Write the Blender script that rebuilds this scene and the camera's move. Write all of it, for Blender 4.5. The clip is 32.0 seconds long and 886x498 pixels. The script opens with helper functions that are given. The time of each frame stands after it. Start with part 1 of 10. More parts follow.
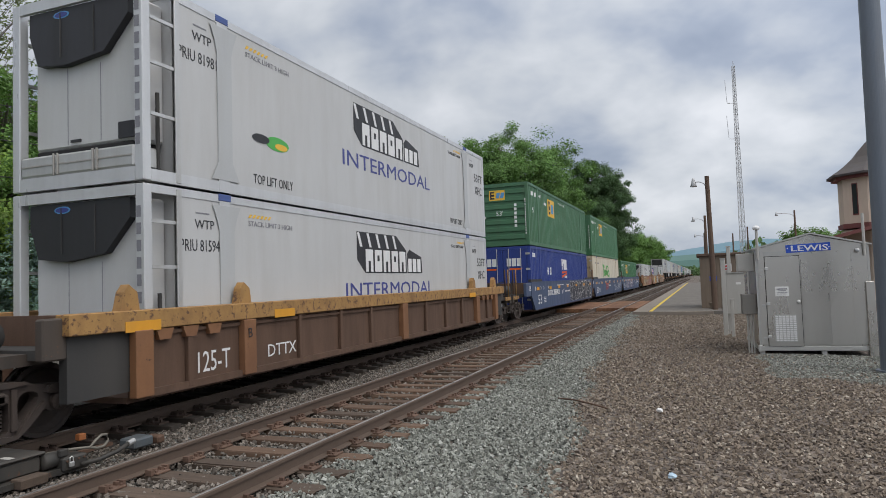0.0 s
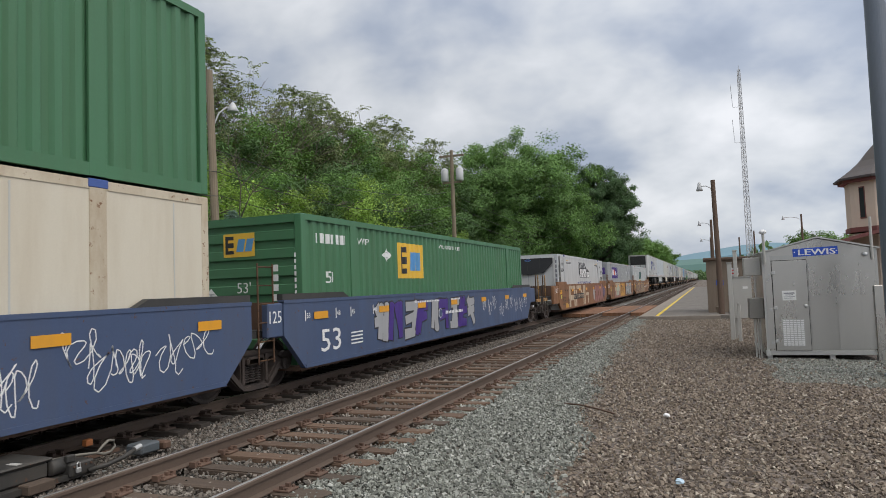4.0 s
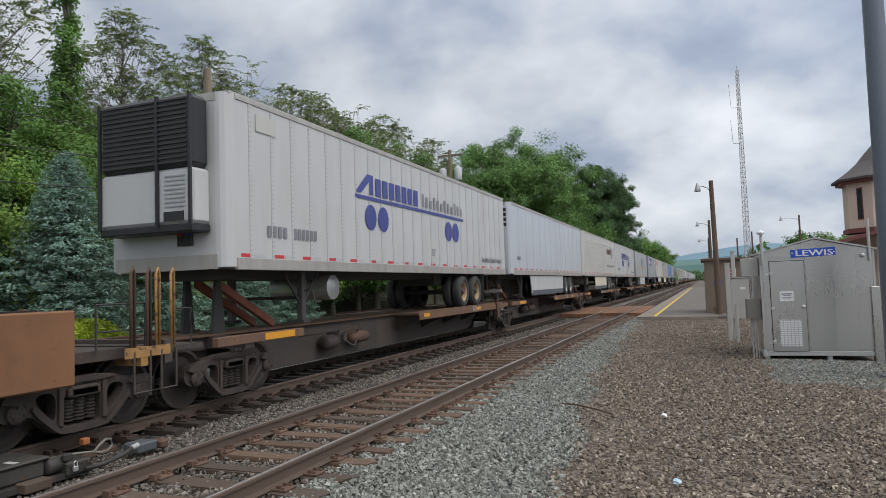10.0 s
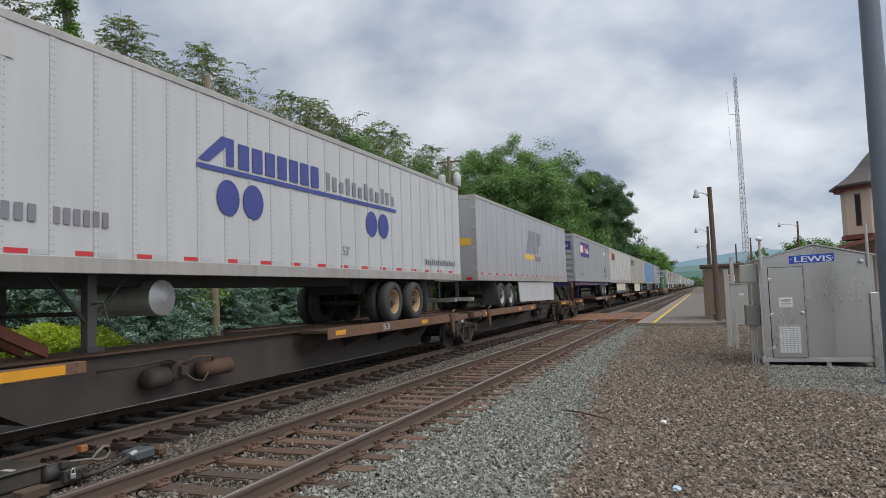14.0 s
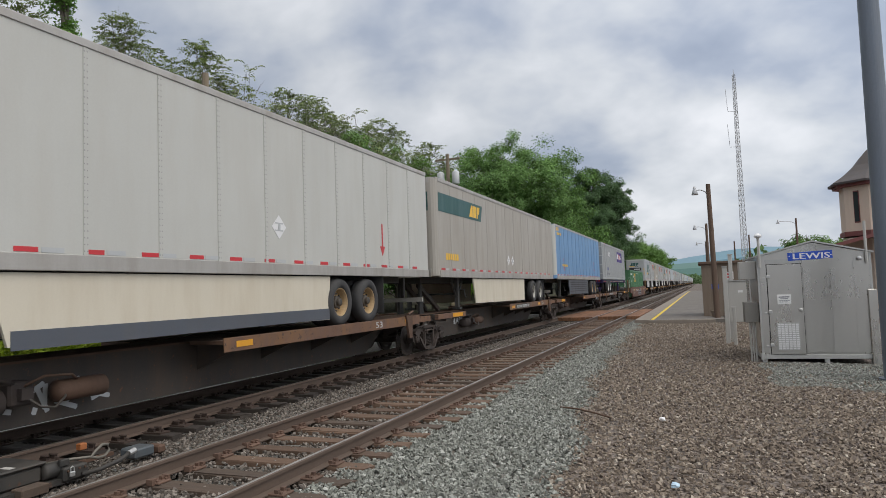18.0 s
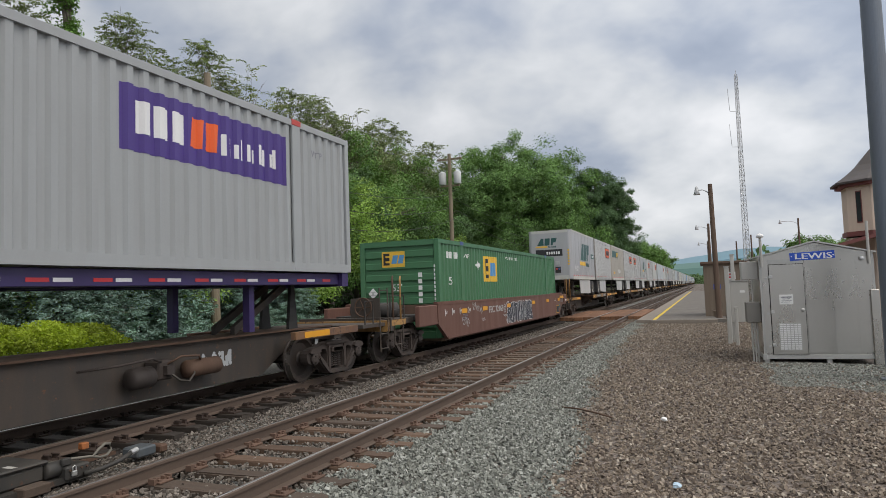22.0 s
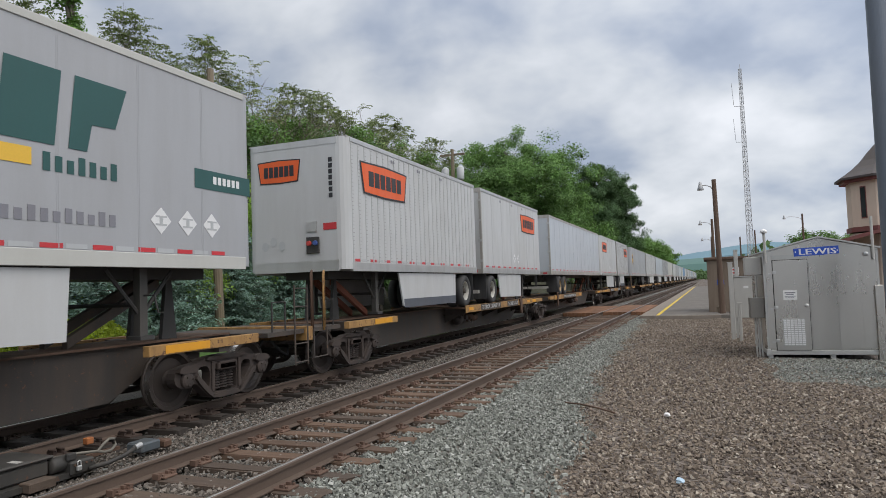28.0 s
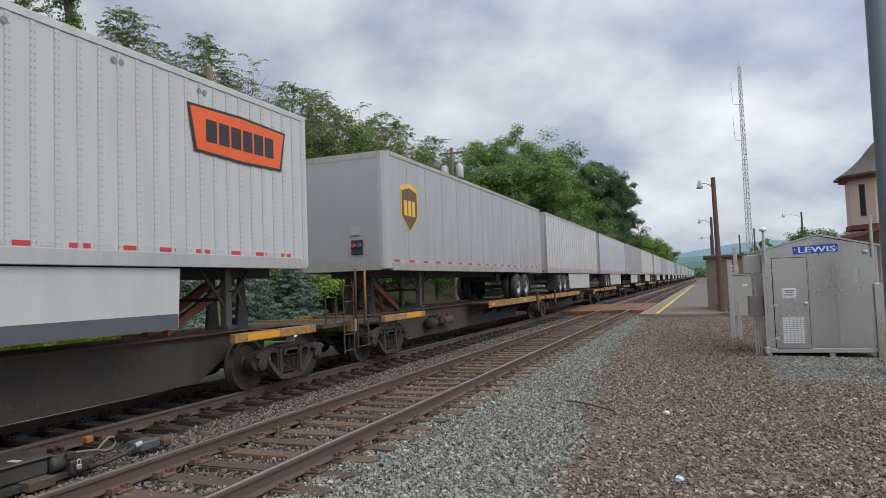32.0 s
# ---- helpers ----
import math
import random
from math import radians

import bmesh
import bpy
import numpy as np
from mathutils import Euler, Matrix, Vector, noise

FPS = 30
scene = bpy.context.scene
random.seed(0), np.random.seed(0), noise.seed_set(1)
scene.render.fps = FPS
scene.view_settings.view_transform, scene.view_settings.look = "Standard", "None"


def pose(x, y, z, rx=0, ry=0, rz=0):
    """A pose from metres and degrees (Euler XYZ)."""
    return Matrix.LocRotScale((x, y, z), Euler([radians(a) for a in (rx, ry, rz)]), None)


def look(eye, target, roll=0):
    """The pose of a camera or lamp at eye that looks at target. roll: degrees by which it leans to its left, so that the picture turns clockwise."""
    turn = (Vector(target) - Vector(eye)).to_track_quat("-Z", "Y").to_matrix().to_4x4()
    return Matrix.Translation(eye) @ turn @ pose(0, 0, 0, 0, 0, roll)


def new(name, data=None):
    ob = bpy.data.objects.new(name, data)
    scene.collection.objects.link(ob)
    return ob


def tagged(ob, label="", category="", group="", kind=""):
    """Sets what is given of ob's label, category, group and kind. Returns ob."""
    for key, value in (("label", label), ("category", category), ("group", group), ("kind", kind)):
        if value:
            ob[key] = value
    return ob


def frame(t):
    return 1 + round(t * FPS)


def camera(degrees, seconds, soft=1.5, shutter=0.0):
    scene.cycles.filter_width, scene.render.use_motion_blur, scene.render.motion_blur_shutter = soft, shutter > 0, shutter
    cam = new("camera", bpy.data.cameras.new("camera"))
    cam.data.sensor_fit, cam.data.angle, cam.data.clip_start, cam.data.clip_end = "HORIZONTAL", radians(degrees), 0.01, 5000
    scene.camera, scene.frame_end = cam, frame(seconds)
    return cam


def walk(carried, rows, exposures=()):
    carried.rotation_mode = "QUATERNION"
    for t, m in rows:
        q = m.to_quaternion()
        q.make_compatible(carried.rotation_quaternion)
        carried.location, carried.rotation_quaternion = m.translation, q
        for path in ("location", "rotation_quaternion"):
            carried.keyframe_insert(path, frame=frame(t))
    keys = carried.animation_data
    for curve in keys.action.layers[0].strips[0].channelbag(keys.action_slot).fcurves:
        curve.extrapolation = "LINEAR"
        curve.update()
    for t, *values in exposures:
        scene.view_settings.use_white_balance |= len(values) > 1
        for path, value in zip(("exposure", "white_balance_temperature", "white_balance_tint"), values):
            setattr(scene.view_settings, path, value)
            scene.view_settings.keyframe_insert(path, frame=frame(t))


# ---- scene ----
# Metres; z = 0 is the top of the near track's rails, +Y runs along the track, +X to the station side.
from collections import defaultdict
import itertools

EYE_HEIGHT = 1.689
# seconds and the camera's turn (degrees about x, y, z): a hand-held phone on one spot
cam = camera(67.19, 32.0, soft=0.8, shutter=0.025)
walk(cam, [(t, pose(0, 0, EYE_HEIGHT, rx, ry, rz)) for t, rx, ry, rz in [
    (0, 92.853, 1.951, 21.078), (0.5, 92.893, 2.015, 21.103), (1, 92.946, 2.079, 21.121), (1.5, 93.012, 2.158, 21.120),
    (2, 93.095, 2.233, 21.157), (2.5, 93.184, 2.199, 21.282), (3, 93.259, 2.148, 21.443), (3.5, 93.292, 2.160, 21.531),
    (5.5, 93.320, 1.947, 21.625), (6, 93.312, 2.004, 21.616), (6.5, 93.296, 2.026, 21.600), (7, 93.272, 2.026, 21.559),
    (7.5, 93.260, 2.100, 21.530), (8, 93.267, 2.127, 21.521), (8.5, 93.277, 2.007, 21.490), (9, 93.276, 1.914, 21.456),
    (9.5, 93.263, 1.925, 21.434), (10, 93.269, 1.932, 21.395), (10.5, 93.314, 1.953, 21.349), (11, 93.379, 2.007, 21.324),
    (11.5, 93.434, 1.999, 21.332), (12, 93.483, 1.946, 21.344), (12.5, 93.559, 1.949, 21.341), (13, 93.655, 1.975, 21.337),
    (13.5, 93.751, 1.963, 21.328), (14, 93.810, 1.965, 21.305), (14.5, 93.811, 1.988, 21.285), (16.5, 93.595, 2.103, 21.178),
    (17, 93.599, 2.054, 21.188), (17.5, 93.604, 2.014, 21.200), (18, 93.590, 2.051, 21.208), (18.5, 93.564, 2.117, 21.210),
    (19, 93.566, 2.181, 21.216), (19.5, 93.609, 2.230, 21.244), (20, 93.659, 2.164, 21.294), (20.5, 93.687, 2.071, 21.341),
    (21, 93.687, 2.076, 21.368), (21.5, 93.644, 2.050, 21.366), (22, 93.583, 2.005, 21.350), (22.5, 93.567, 2.027, 21.333),
    (23, 93.589, 2.038, 21.316), (23.5, 93.603, 2.007, 21.300), (24, 93.593, 1.977, 21.294), (24.5, 93.576, 1.971, 21.309),
    (25, 93.578, 1.999, 21.335), (25.5, 93.591, 2.043, 21.349), (27.5, 93.238, 2.037, 21.605), (28, 93.218, 2.011, 21.617),
    (28.5, 93.168, 1.968, 21.635), (29, 93.099, 1.969, 21.646), (29.5, 93.014, 1.992, 21.650), (30, 92.951, 2.000, 21.632),
    (30.5, 92.945, 2.018, 21.613), (31, 92.980, 2.043, 21.604), (31.5, 93.036, 2.066, 21.585), (32, 93.080, 2.078, 21.567),
]],
     exposures=[(0.0, 0.13, 6560, 10), (2.0, 0.20, 6600, 10), (3.0, 0.22, 6720, 10), (5.5, 0.24, 6520, 10), (6.2, 0.22, 6480, 10), (7.0, 0.10, 6430, 10), (8.5, 0.11, 6450, 10), (10.0, 0.20, 6500, 10),
                (13.0, 0.20, 6500, 10), (18.0, 0.21, 6650, 10), (20.0, 0.22, 6580, 10), (22.0, 0.22, 6780, 10), (24.0, 0.22, 6520, 10), (28.0, 0.23, 6560, 10), (29.0, 0.23, 6660, 10), (30.5, 0.24, 6480, 10), (32.0, 0.24, 6540, 10)])

# ---- light: an overcast day ----
SUN_ELEVATION, SUN_AZIMUTH = radians(52), radians(105)


def make_world():
    world = bpy.data.worlds.new("overcast")
    scene.world = world
    world.use_nodes = True
    nt = world.node_tree
    nt.nodes.clear()
    N, L = nt.nodes.new, nt.links.new
    out, bg = N("ShaderNodeOutputWorld"), N("ShaderNodeBackground")
    sky = N("ShaderNodeTexSky")
    sky.sky_type, sky.sun_disc = "NISHITA", False
    sky.sun_elevation, sky.sun_rotation = SUN_ELEVATION, SUN_AZIMUTH
    tc = N("ShaderNodeTexCoord")
    sep = N("ShaderNodeSeparateXYZ")
    L(tc.outputs["Generated"], sep.inputs[0])

    def m(op, a, b=None, c=None, clamp=False):
        n = N("ShaderNodeMath")
        n.operation, n.use_clamp = op, clamp
        for i, v in enumerate((a, b, c)):
            if v is None:
                continue
            if isinstance(v, (int, float)):
                n.inputs[i].default_value = v
            else:
                L(v, n.inputs[i])
        return n.outputs[0]

    z = m("MAXIMUM", sep.outputs[2], 0.0)
    zz = m("ADD", z, 0.55)
    comb = N("ShaderNodeCombineXYZ")
    L(m("DIVIDE", sep.outputs[0], zz), comb.inputs[0])
    L(m("DIVIDE", sep.outputs[1], zz), comb.inputs[1])

    def clouds(scale, detail, rough, dist, off):
        mp = N("ShaderNodeMapping")
        mp.inputs["Location"].default_value = off
        mp.inputs["Rotation"].default_value = (0, 0, -0.4)
        mp.inputs["Scale"].default_value = (1.0, 1.15, 1)
        L(comb.outputs[0], mp.inputs["Vector"])
        n = N("ShaderNodeTexNoise")
        n.inputs["Scale"].default_value, n.inputs["Detail"].default_value = scale, detail
        n.inputs["Roughness"].default_value, n.inputs["Distortion"].default_value = rough, dist
        L(mp.outputs[0], n.inputs["Vector"])
        return n.outputs["Fac"]

    big = clouds(1.5, 2, 0.45, 0.1, CLOUD_OFFSET)
    mid = clouds(3.4, 4, 0.5, 0.15, (3.1, 5.2, 0))
    fine = clouds(9.0, 4, 0.55, 0.2, (7.7, 2.2, 0))
    dens = m("ADD", m("MULTIPLY", big, 0.52), m("ADD", m("MULTIPLY", mid, 0.36), m("MULTIPLY", fine, 0.12)))
    ramp = N("ShaderNodeValToRGB")
    L(dens, ramp.inputs[0])
    cr = ramp.color_ramp
    cr.elements[0].position, cr.elements[0].color = 0.38, (0.715, 0.74, 0.788, 1)
    cr.elements[1].position, cr.elements[1].color = 0.62, (0.245, 0.295, 0.395, 1)
    e = cr.elements.new(0.46)
    e.color = (0.545, 0.58, 0.632, 1)
    e = cr.elements.new(0.54)
    e.color = (0.345, 0.395, 0.49, 1)
    # an overcast sky is brightest overhead
    lift = m("ADD", m("MULTIPLY", m("POWER", z, 2.2), 1.15), 0.94)
    # and brighter on the sun's side
    side = m("ADD", m("MULTIPLY", sep.outputs[0], math.sin(SUN_AZIMUTH)), m("MULTIPLY", sep.outputs[1], math.cos(SUN_AZIMUTH)))
    lift = m("MULTIPLY", lift, m("ADD", m("MULTIPLY", side, 0.38), 1.20))
    sc = N("ShaderNodeVectorMath")
    sc.operation = "SCALE"
    warm = N("ShaderNodeMix")
    warm.data_type, warm.blend_type = "RGBA", "MULTIPLY"
    L(m("MULTIPLY", m("SUBTRACT", z, 0.40), 2.2, clamp=True), warm.inputs[0])
    L(ramp.outputs[0], warm.inputs["A"])
    warm.inputs["B"].default_value = (1.05, 0.98, 0.89, 1)
    L(warm.outputs["Result"], sc.inputs[0])
    L(lift, sc.inputs["Scale"])
    dim = N("ShaderNodeVectorMath")
    dim.operation = "SCALE"
    L(sky.outputs[0], dim.inputs[0])
    dim.inputs["Scale"].default_value = 0.10
    # the veil of cloud hides most of the blue, a little comes through low down
    mix = N("ShaderNodeMix")
    mix.data_type = "RGBA"
    mix.inputs[0].default_value = 0.93
    L(dim.outputs[0], mix.inputs["A"])
    L(sc.outputs[0], mix.inputs["B"])
    L(mix.outputs["Result"], bg.inputs[0])
    bg.inputs[1].default_value = SKY_STRENGTH
    L(bg.outputs[0], out.inputs[0])


CLOUD_OFFSET = (0.4, 1.9, 0)
SKY_STRENGTH = 1.0
make_world()
sun = new("sun", bpy.data.lights.new("sun", "SUN"))
sun.data.energy, sun.data.angle, sun.data.color = 1.25, radians(45), (1.0, 0.94, 0.85)
sun.matrix_world = look((0, 0, 30), Vector((0, 0, 30)) - 10 * Vector((
    math.cos(SUN_ELEVATION) * math.sin(SUN_AZIMUTH), math.cos(SUN_ELEVATION) * math.cos(SUN_AZIMUTH), math.sin(SUN_ELEVATION))))


# ---- materials ----
def nodes_of(name):
    mt = bpy.data.materials.new(name)
    mt.use_nodes = True
    nt = mt.node_tree
    bsdf = nt.nodes["Principled BSDF"]
    return mt, nt, bsdf


def noise_node(nt, scale, detail=4, rough=0.6, stretch=None, coord=None):
    n = nt.nodes.new("ShaderNodeTexNoise")
    n.inputs["Scale"].default_value, n.inputs["Detail"].default_value, n.inputs["Roughness"].default_value = scale, detail, rough
    tc = nt.nodes.new("ShaderNodeTexCoord")
    if stretch:
        mp = nt.nodes.new("ShaderNodeMapping")
        mp.inputs["Scale"].default_value = stretch
        nt.links.new(tc.outputs["Object"], mp.inputs["Vector"])
        nt.links.new(mp.outputs[0], n.inputs["Vector"])
    else:
        nt.links.new(tc.outputs["Object"], n.inputs["Vector"])
    return n.outputs["Fac"]


def ramp_node(nt, fac, stops):
    r = nt.nodes.new("ShaderNodeValToRGB")
    nt.links.new(fac, r.inputs[0])
    els = r.color_ramp.elements
    while len(els) < len(stops):
        els.new(0.5)
    for e, (p, c) in zip(els, stops):
        e.position, e.color = p, (*c[:3], 1) if not isinstance(c, (int, float)) else (c, c, c, 1)
    return r.outputs[0]


def mix_node(nt, fac, a, b, kind="MIX"):
    n = nt.nodes.new("ShaderNodeMix")
    n.data_type, n.blend_type = "RGBA", kind
    for sock, v in ((n.inputs[0], fac), (n.inputs["A"], a), (n.inputs["B"], b)):
        if isinstance(v, (int, float)):
            sock.default_value = v
        elif isinstance(v, (tuple, list)):
            sock.default_value = (*v[:3], 1)
        else:
            nt.links.new(v, sock)
    return n.outputs["Result"]


def bump_node(nt, bsdf, height, strength, distance=0.02):
    b = nt.nodes.new("ShaderNodeBump")
    b.inputs["Strength"].default_value, b.inputs["Distance"].default_value = strength, distance
    nt.links.new(height, b.inputs["Height"])
    nt.links.new(b.outputs[0], bsdf.inputs["Normal"])


def paint(name, col, rough=0.55, metal=0.0, dirt=0.35, dirt_col=(0.16, 0.13, 0.10), scale=1.2, streak=(1.0, 1.0, 0.16),
          grain=0.10, bump=0.12, vary=0.0, chips=0.0, chip_col=(0.10, 0.05, 0.03)):
    """Paint or bare surface with broad stains that run down, fine grain and a light relief."""
    mt, nt, bsdf = nodes_of(name)
    stain = noise_node(nt, scale * 2.2, 5, 0.62, streak)
    mask = ramp_node(nt, stain, [(0.42, 0.0), (0.78, 1.0)])
    fine = noise_node(nt, 38, 3, 0.7)
    hi = tuple(min(1, c * (1 + grain)) for c in col)
    lo = tuple(c * (1 - grain) for c in col)
    base = mix_node(nt, fine, lo, hi)
    blotch = ramp_node(nt, noise_node(nt, scale * 0.55, 3, 0.5), [(0.3, 1 - grain), (0.7, 1.0)])
    base = mix_node(nt, 1.0, base, blotch, "MULTIPLY")
    if vary:
        oi = nt.nodes.new("ShaderNodeObjectInfo")
        tone = ramp_node(nt, oi.outputs["Random"], [(0.0, 1 - vary), (1.0, 1.0)])
        base = mix_node(nt, 1.0, base, tone, "MULTIPLY")
    dm = nt.nodes.new("ShaderNodeMath")
    dm.operation = "MULTIPLY"
    nt.links.new(mask, dm.inputs[0])
    dm.inputs[1].default_value = dirt
    base = mix_node(nt, dm.outputs[0], base, dirt_col)
    if chips:
        ch = ramp_node(nt, noise_node(nt, 9, 6, 0.75), [(0.64 - chips * 0.2, 0.0), (0.67 - chips * 0.2, 1.0)])
        base = mix_node(nt, ch, base, chip_col)
    nt.links.new(base, bsdf.inputs["Base Color"])
    bsdf.inputs["Metallic"].default_value = metal
    rg = ramp_node(nt, stain, [(0.3, max(0.05, rough - 0.12)), (0.8, min(1, rough + 0.2))])
    nt.links.new(rg, bsdf.inputs["Roughness"])
    if bump:
        bump_node(nt, bsdf, fine, bump, 0.004)
    return mt


M = {}
M["white_panel"] = paint("white trailer skin", (0.525, 0.53, 0.53), 0.42, dirt=0.28, dirt_col=(0.36, 0.345, 0.325), grain=0.04, bump=0.05)
M["white_dull"] = paint("dull white skin", (0.515, 0.515, 0.482), 0.55, dirt=0.2, dirt_col=(0.40, 0.36, 0.31), grain=0.05, bump=0.05)
M["white_cool"] = paint("cool white skin", (0.485, 0.515, 0.555), 0.40, dirt=0.08, dirt_col=(0.5, 0.5, 0.5), grain=0.03, bump=0.05)
M["cream"] = paint("aged cream paint", (0.64, 0.585, 0.475), 0.55, dirt=0.25, dirt_col=(0.36, 0.26, 0.15), grain=0.05, bump=0.05)
M["cream_rusty"] = paint("rust-stained cream paint", (0.44, 0.33, 0.20), 0.65, dirt=0.85, dirt_col=(0.20, 0.12, 0.06), scale=0.9, streak=(1.6, 1.6, 0.25), grain=0.1, bump=0.08, chips=0.15, chip_col=(0.16, 0.08, 0.04))
M["cream_edge"] = paint("cream paint with rust at the seams", (0.57, 0.50, 0.38), 0.6, dirt=0.6, dirt_col=(0.28, 0.17, 0.09), scale=1.6, streak=(1, 1, 0.4), grain=0.08, chips=0.1, chip_col=(0.20, 0.10, 0.05))
M["grey_trailer"] = paint("warm grey trailer skin", (0.38, 0.355, 0.315), 0.55, dirt=0.3, dirt_col=(0.28, 0.24, 0.19), grain=0.06, bump=0.05)
M["silver_panel"] = paint("silver grey paint", (0.40, 0.405, 0.42), 0.42, 0.15, dirt=0.2, dirt_col=(0.27, 0.26, 0.25), grain=0.03, bump=0.05)
M["grey_box"] = paint("grey container paint", (0.335, 0.35, 0.358), 0.5, dirt=0.18, dirt_col=(0.24, 0.23, 0.22), grain=0.05, bump=0.06)
M["lightgrey_box"] = paint("pale grey container paint", (0.465, 0.48, 0.488), 0.5, dirt=0.18, dirt_col=(0.34, 0.32, 0.30), grain=0.05, bump=0.06)
M["green_box"] = paint("green container paint", (0.058, 0.178, 0.085), 0.5, dirt=0.32, dirt_col=(0.085, 0.125, 0.075), grain=0.08, bump=0.08)
M["green_old"] = paint("faded green container paint", (0.058, 0.165, 0.085), 0.55, dirt=0.35, dirt_col=(0.11, 0.13, 0.09), grain=0.1, bump=0.08)
M["blue_box"] = paint("blue container paint", (0.022, 0.047, 0.235), 0.45, dirt=0.22, dirt_col=(0.05, 0.06, 0.15), grain=0.08, bump=0.08)
M["blue_trailer"] = paint("sky blue trailer skin", (0.135, 0.285, 0.50), 0.5, dirt=0.3, dirt_col=(0.20, 0.28, 0.38), grain=0.08, bump=0.06)
M["well_blue"] = paint("blue rail car paint", (0.056, 0.086, 0.168), 0.65, dirt=0.5, dirt_col=(0.085, 0.094, 0.125), grain=0.12, chips=0.05)
M["well_brown"] = paint("faded brown rail car paint", (0.240, 0.112, 0.050), 0.7, dirt=0.75, dirt_col=(0.125, 0.060, 0.036), scale=0.8, streak=(1.0, 0.6, 0.5), grain=0.16, chips=0.02)
M["well_red"] = paint("dark red rail car paint", (0.150, 0.070, 0.052), 0.7, dirt=0.5, dirt_col=(0.105, 0.062, 0.048), grain=0.12, chips=0.08)
M["rust_steel"] = paint("rusty dark steel", (0.120, 0.068, 0.044), 0.8, dirt=0.6, dirt_col=(0.056, 0.036, 0.028), grain=0.2, chips=0.1)
M["yellow_worn"] = paint("worn yellow paint", (0.40, 0.225, 0.075), 0.7, dirt=0.75, dirt_col=(0.15, 0.08, 0.045), scale=1.6, streak=(1, 1, 0.5), grain=0.15, chips=0.4, chip_col=(0.12, 0.062, 0.035))
M["rusty_edge"] = paint("rust-brown edge with worn yellow", (0.15, 0.083, 0.055), 0.75, dirt=0.5, dirt_col=(0.30, 0.15, 0.045), scale=1.3, streak=(1, 1, 0.5), grain=0.15, chips=0.3, chip_col=(0.07, 0.045, 0.035))
M["orange_mark"] = paint("orange reflector", (0.72, 0.33, 0.02), 0.5, dirt=0.2, grain=0.05)
M["spine_black"] = paint("grimy black steel", (0.056, 0.047, 0.041), 0.74, dirt=0.55, dirt_col=(0.125, 0.090, 0.066), grain=0.2, chips=0.1, chip_col=(0.14, 0.07, 0.04))
M["truck_iron"] = paint("cast iron with brake dust", (0.045, 0.035, 0.031), 0.8, dirt=0.5, dirt_col=(0.10, 0.07, 0.055), grain=0.2, bump=0.3)
M["wheel_steel"] = paint("dusty wheel steel", (0.042, 0.033, 0.029), 0.6, 0.1, dirt=0.5, dirt_col=(0.10, 0.07, 0.05), grain=0.2)
M["tread"] = paint("bright rolled steel", (0.62, 0.61, 0.60), 0.27, 1.0, dirt=0.1, grain=0.05, bump=0.03)
M["rubber"] = paint("tyre rubber", (0.035, 0.035, 0.036), 0.85, dirt=0.6, dirt_col=(0.12, 0.115, 0.11), grain=0.15, bump=0.2)
M["rim_white"] = paint("dusty white steel rim", (0.46, 0.45, 0.41), 0.5, dirt=0.7, dirt_col=(0.24, 0.20, 0.155))
M["rim_bright"] = paint("clean white steel rim", (0.70, 0.70, 0.69), 0.45, dirt=0.3, dirt_col=(0.40, 0.38, 0.35))
M["rim_tan"] = paint("tan steel rim", (0.42, 0.29, 0.15), 0.6, dirt=0.5, dirt_col=(0.22, 0.15, 0.09))
M["alu"] = paint("dull aluminium", (0.55, 0.55, 0.54), 0.42, 0.6, dirt=0.35, dirt_col=(0.3, 0.28, 0.25), grain=0.05)
M["alu_dirty"] = paint("dirty aluminium rail", (0.46, 0.44, 0.41), 0.5, 0.4, dirt=0.5, dirt_col=(0.26, 0.22, 0.18), grain=0.08)
M["undercarriage"] = paint("black undercarriage", (0.04, 0.039, 0.038), 0.75, dirt=0.4, dirt_col=(0.10, 0.09, 0.08), grain=0.15)
M["skirt_slate"] = paint("dark slate rubber", (0.085, 0.095, 0.115), 0.6, dirt=0.3, dirt_col=(0.14, 0.13, 0.12))
M["purple"] = paint("dark purple paint", (0.042, 0.026, 0.115), 0.45, dirt=0.2, dirt_col=(0.07, 0.06, 0.11))
M["logo_purple"] = paint("purple vinyl", (0.062, 0.030, 0.215), 0.4, dirt=0.1, dirt_col=(0.12, 0.08, 0.25))
M["logo_white"] = paint("white vinyl", (0.80, 0.80, 0.80), 0.45, dirt=0.1)
M["logo_orange"] = paint("orange vinyl", (0.80, 0.12, 0.018), 0.45, dirt=0.15, dirt_col=(0.4, 0.12, 0.05))
M["logo_black"] = paint("black vinyl", (0.022, 0.022, 0.026), 0.5, dirt=0.2, dirt_col=(0.05, 0.05, 0.05))
M["logo_navy"] = paint("navy vinyl", (0.045, 0.06, 0.26), 0.45, dirt=0.1, dirt_col=(0.1, 0.1, 0.25))
M["logo_green"] = paint("dark green vinyl", (0.02, 0.09, 0.085), 0.45, dirt=0.15, dirt_col=(0.08, 0.12, 0.12))
M["logo_gold"] = paint("golden yellow vinyl", (0.82, 0.50, 0.055), 0.5, dirt=0.15, dirt_col=(0.5, 0.32, 0.08))
M["logo_sky"] = paint("sky blue vinyl", (0.10, 0.32, 0.62), 0.45, dirt=0.1)
M["logo_lime"] = paint("bright green vinyl", (0.07, 0.42, 0.075), 0.45, dirt=0.1)
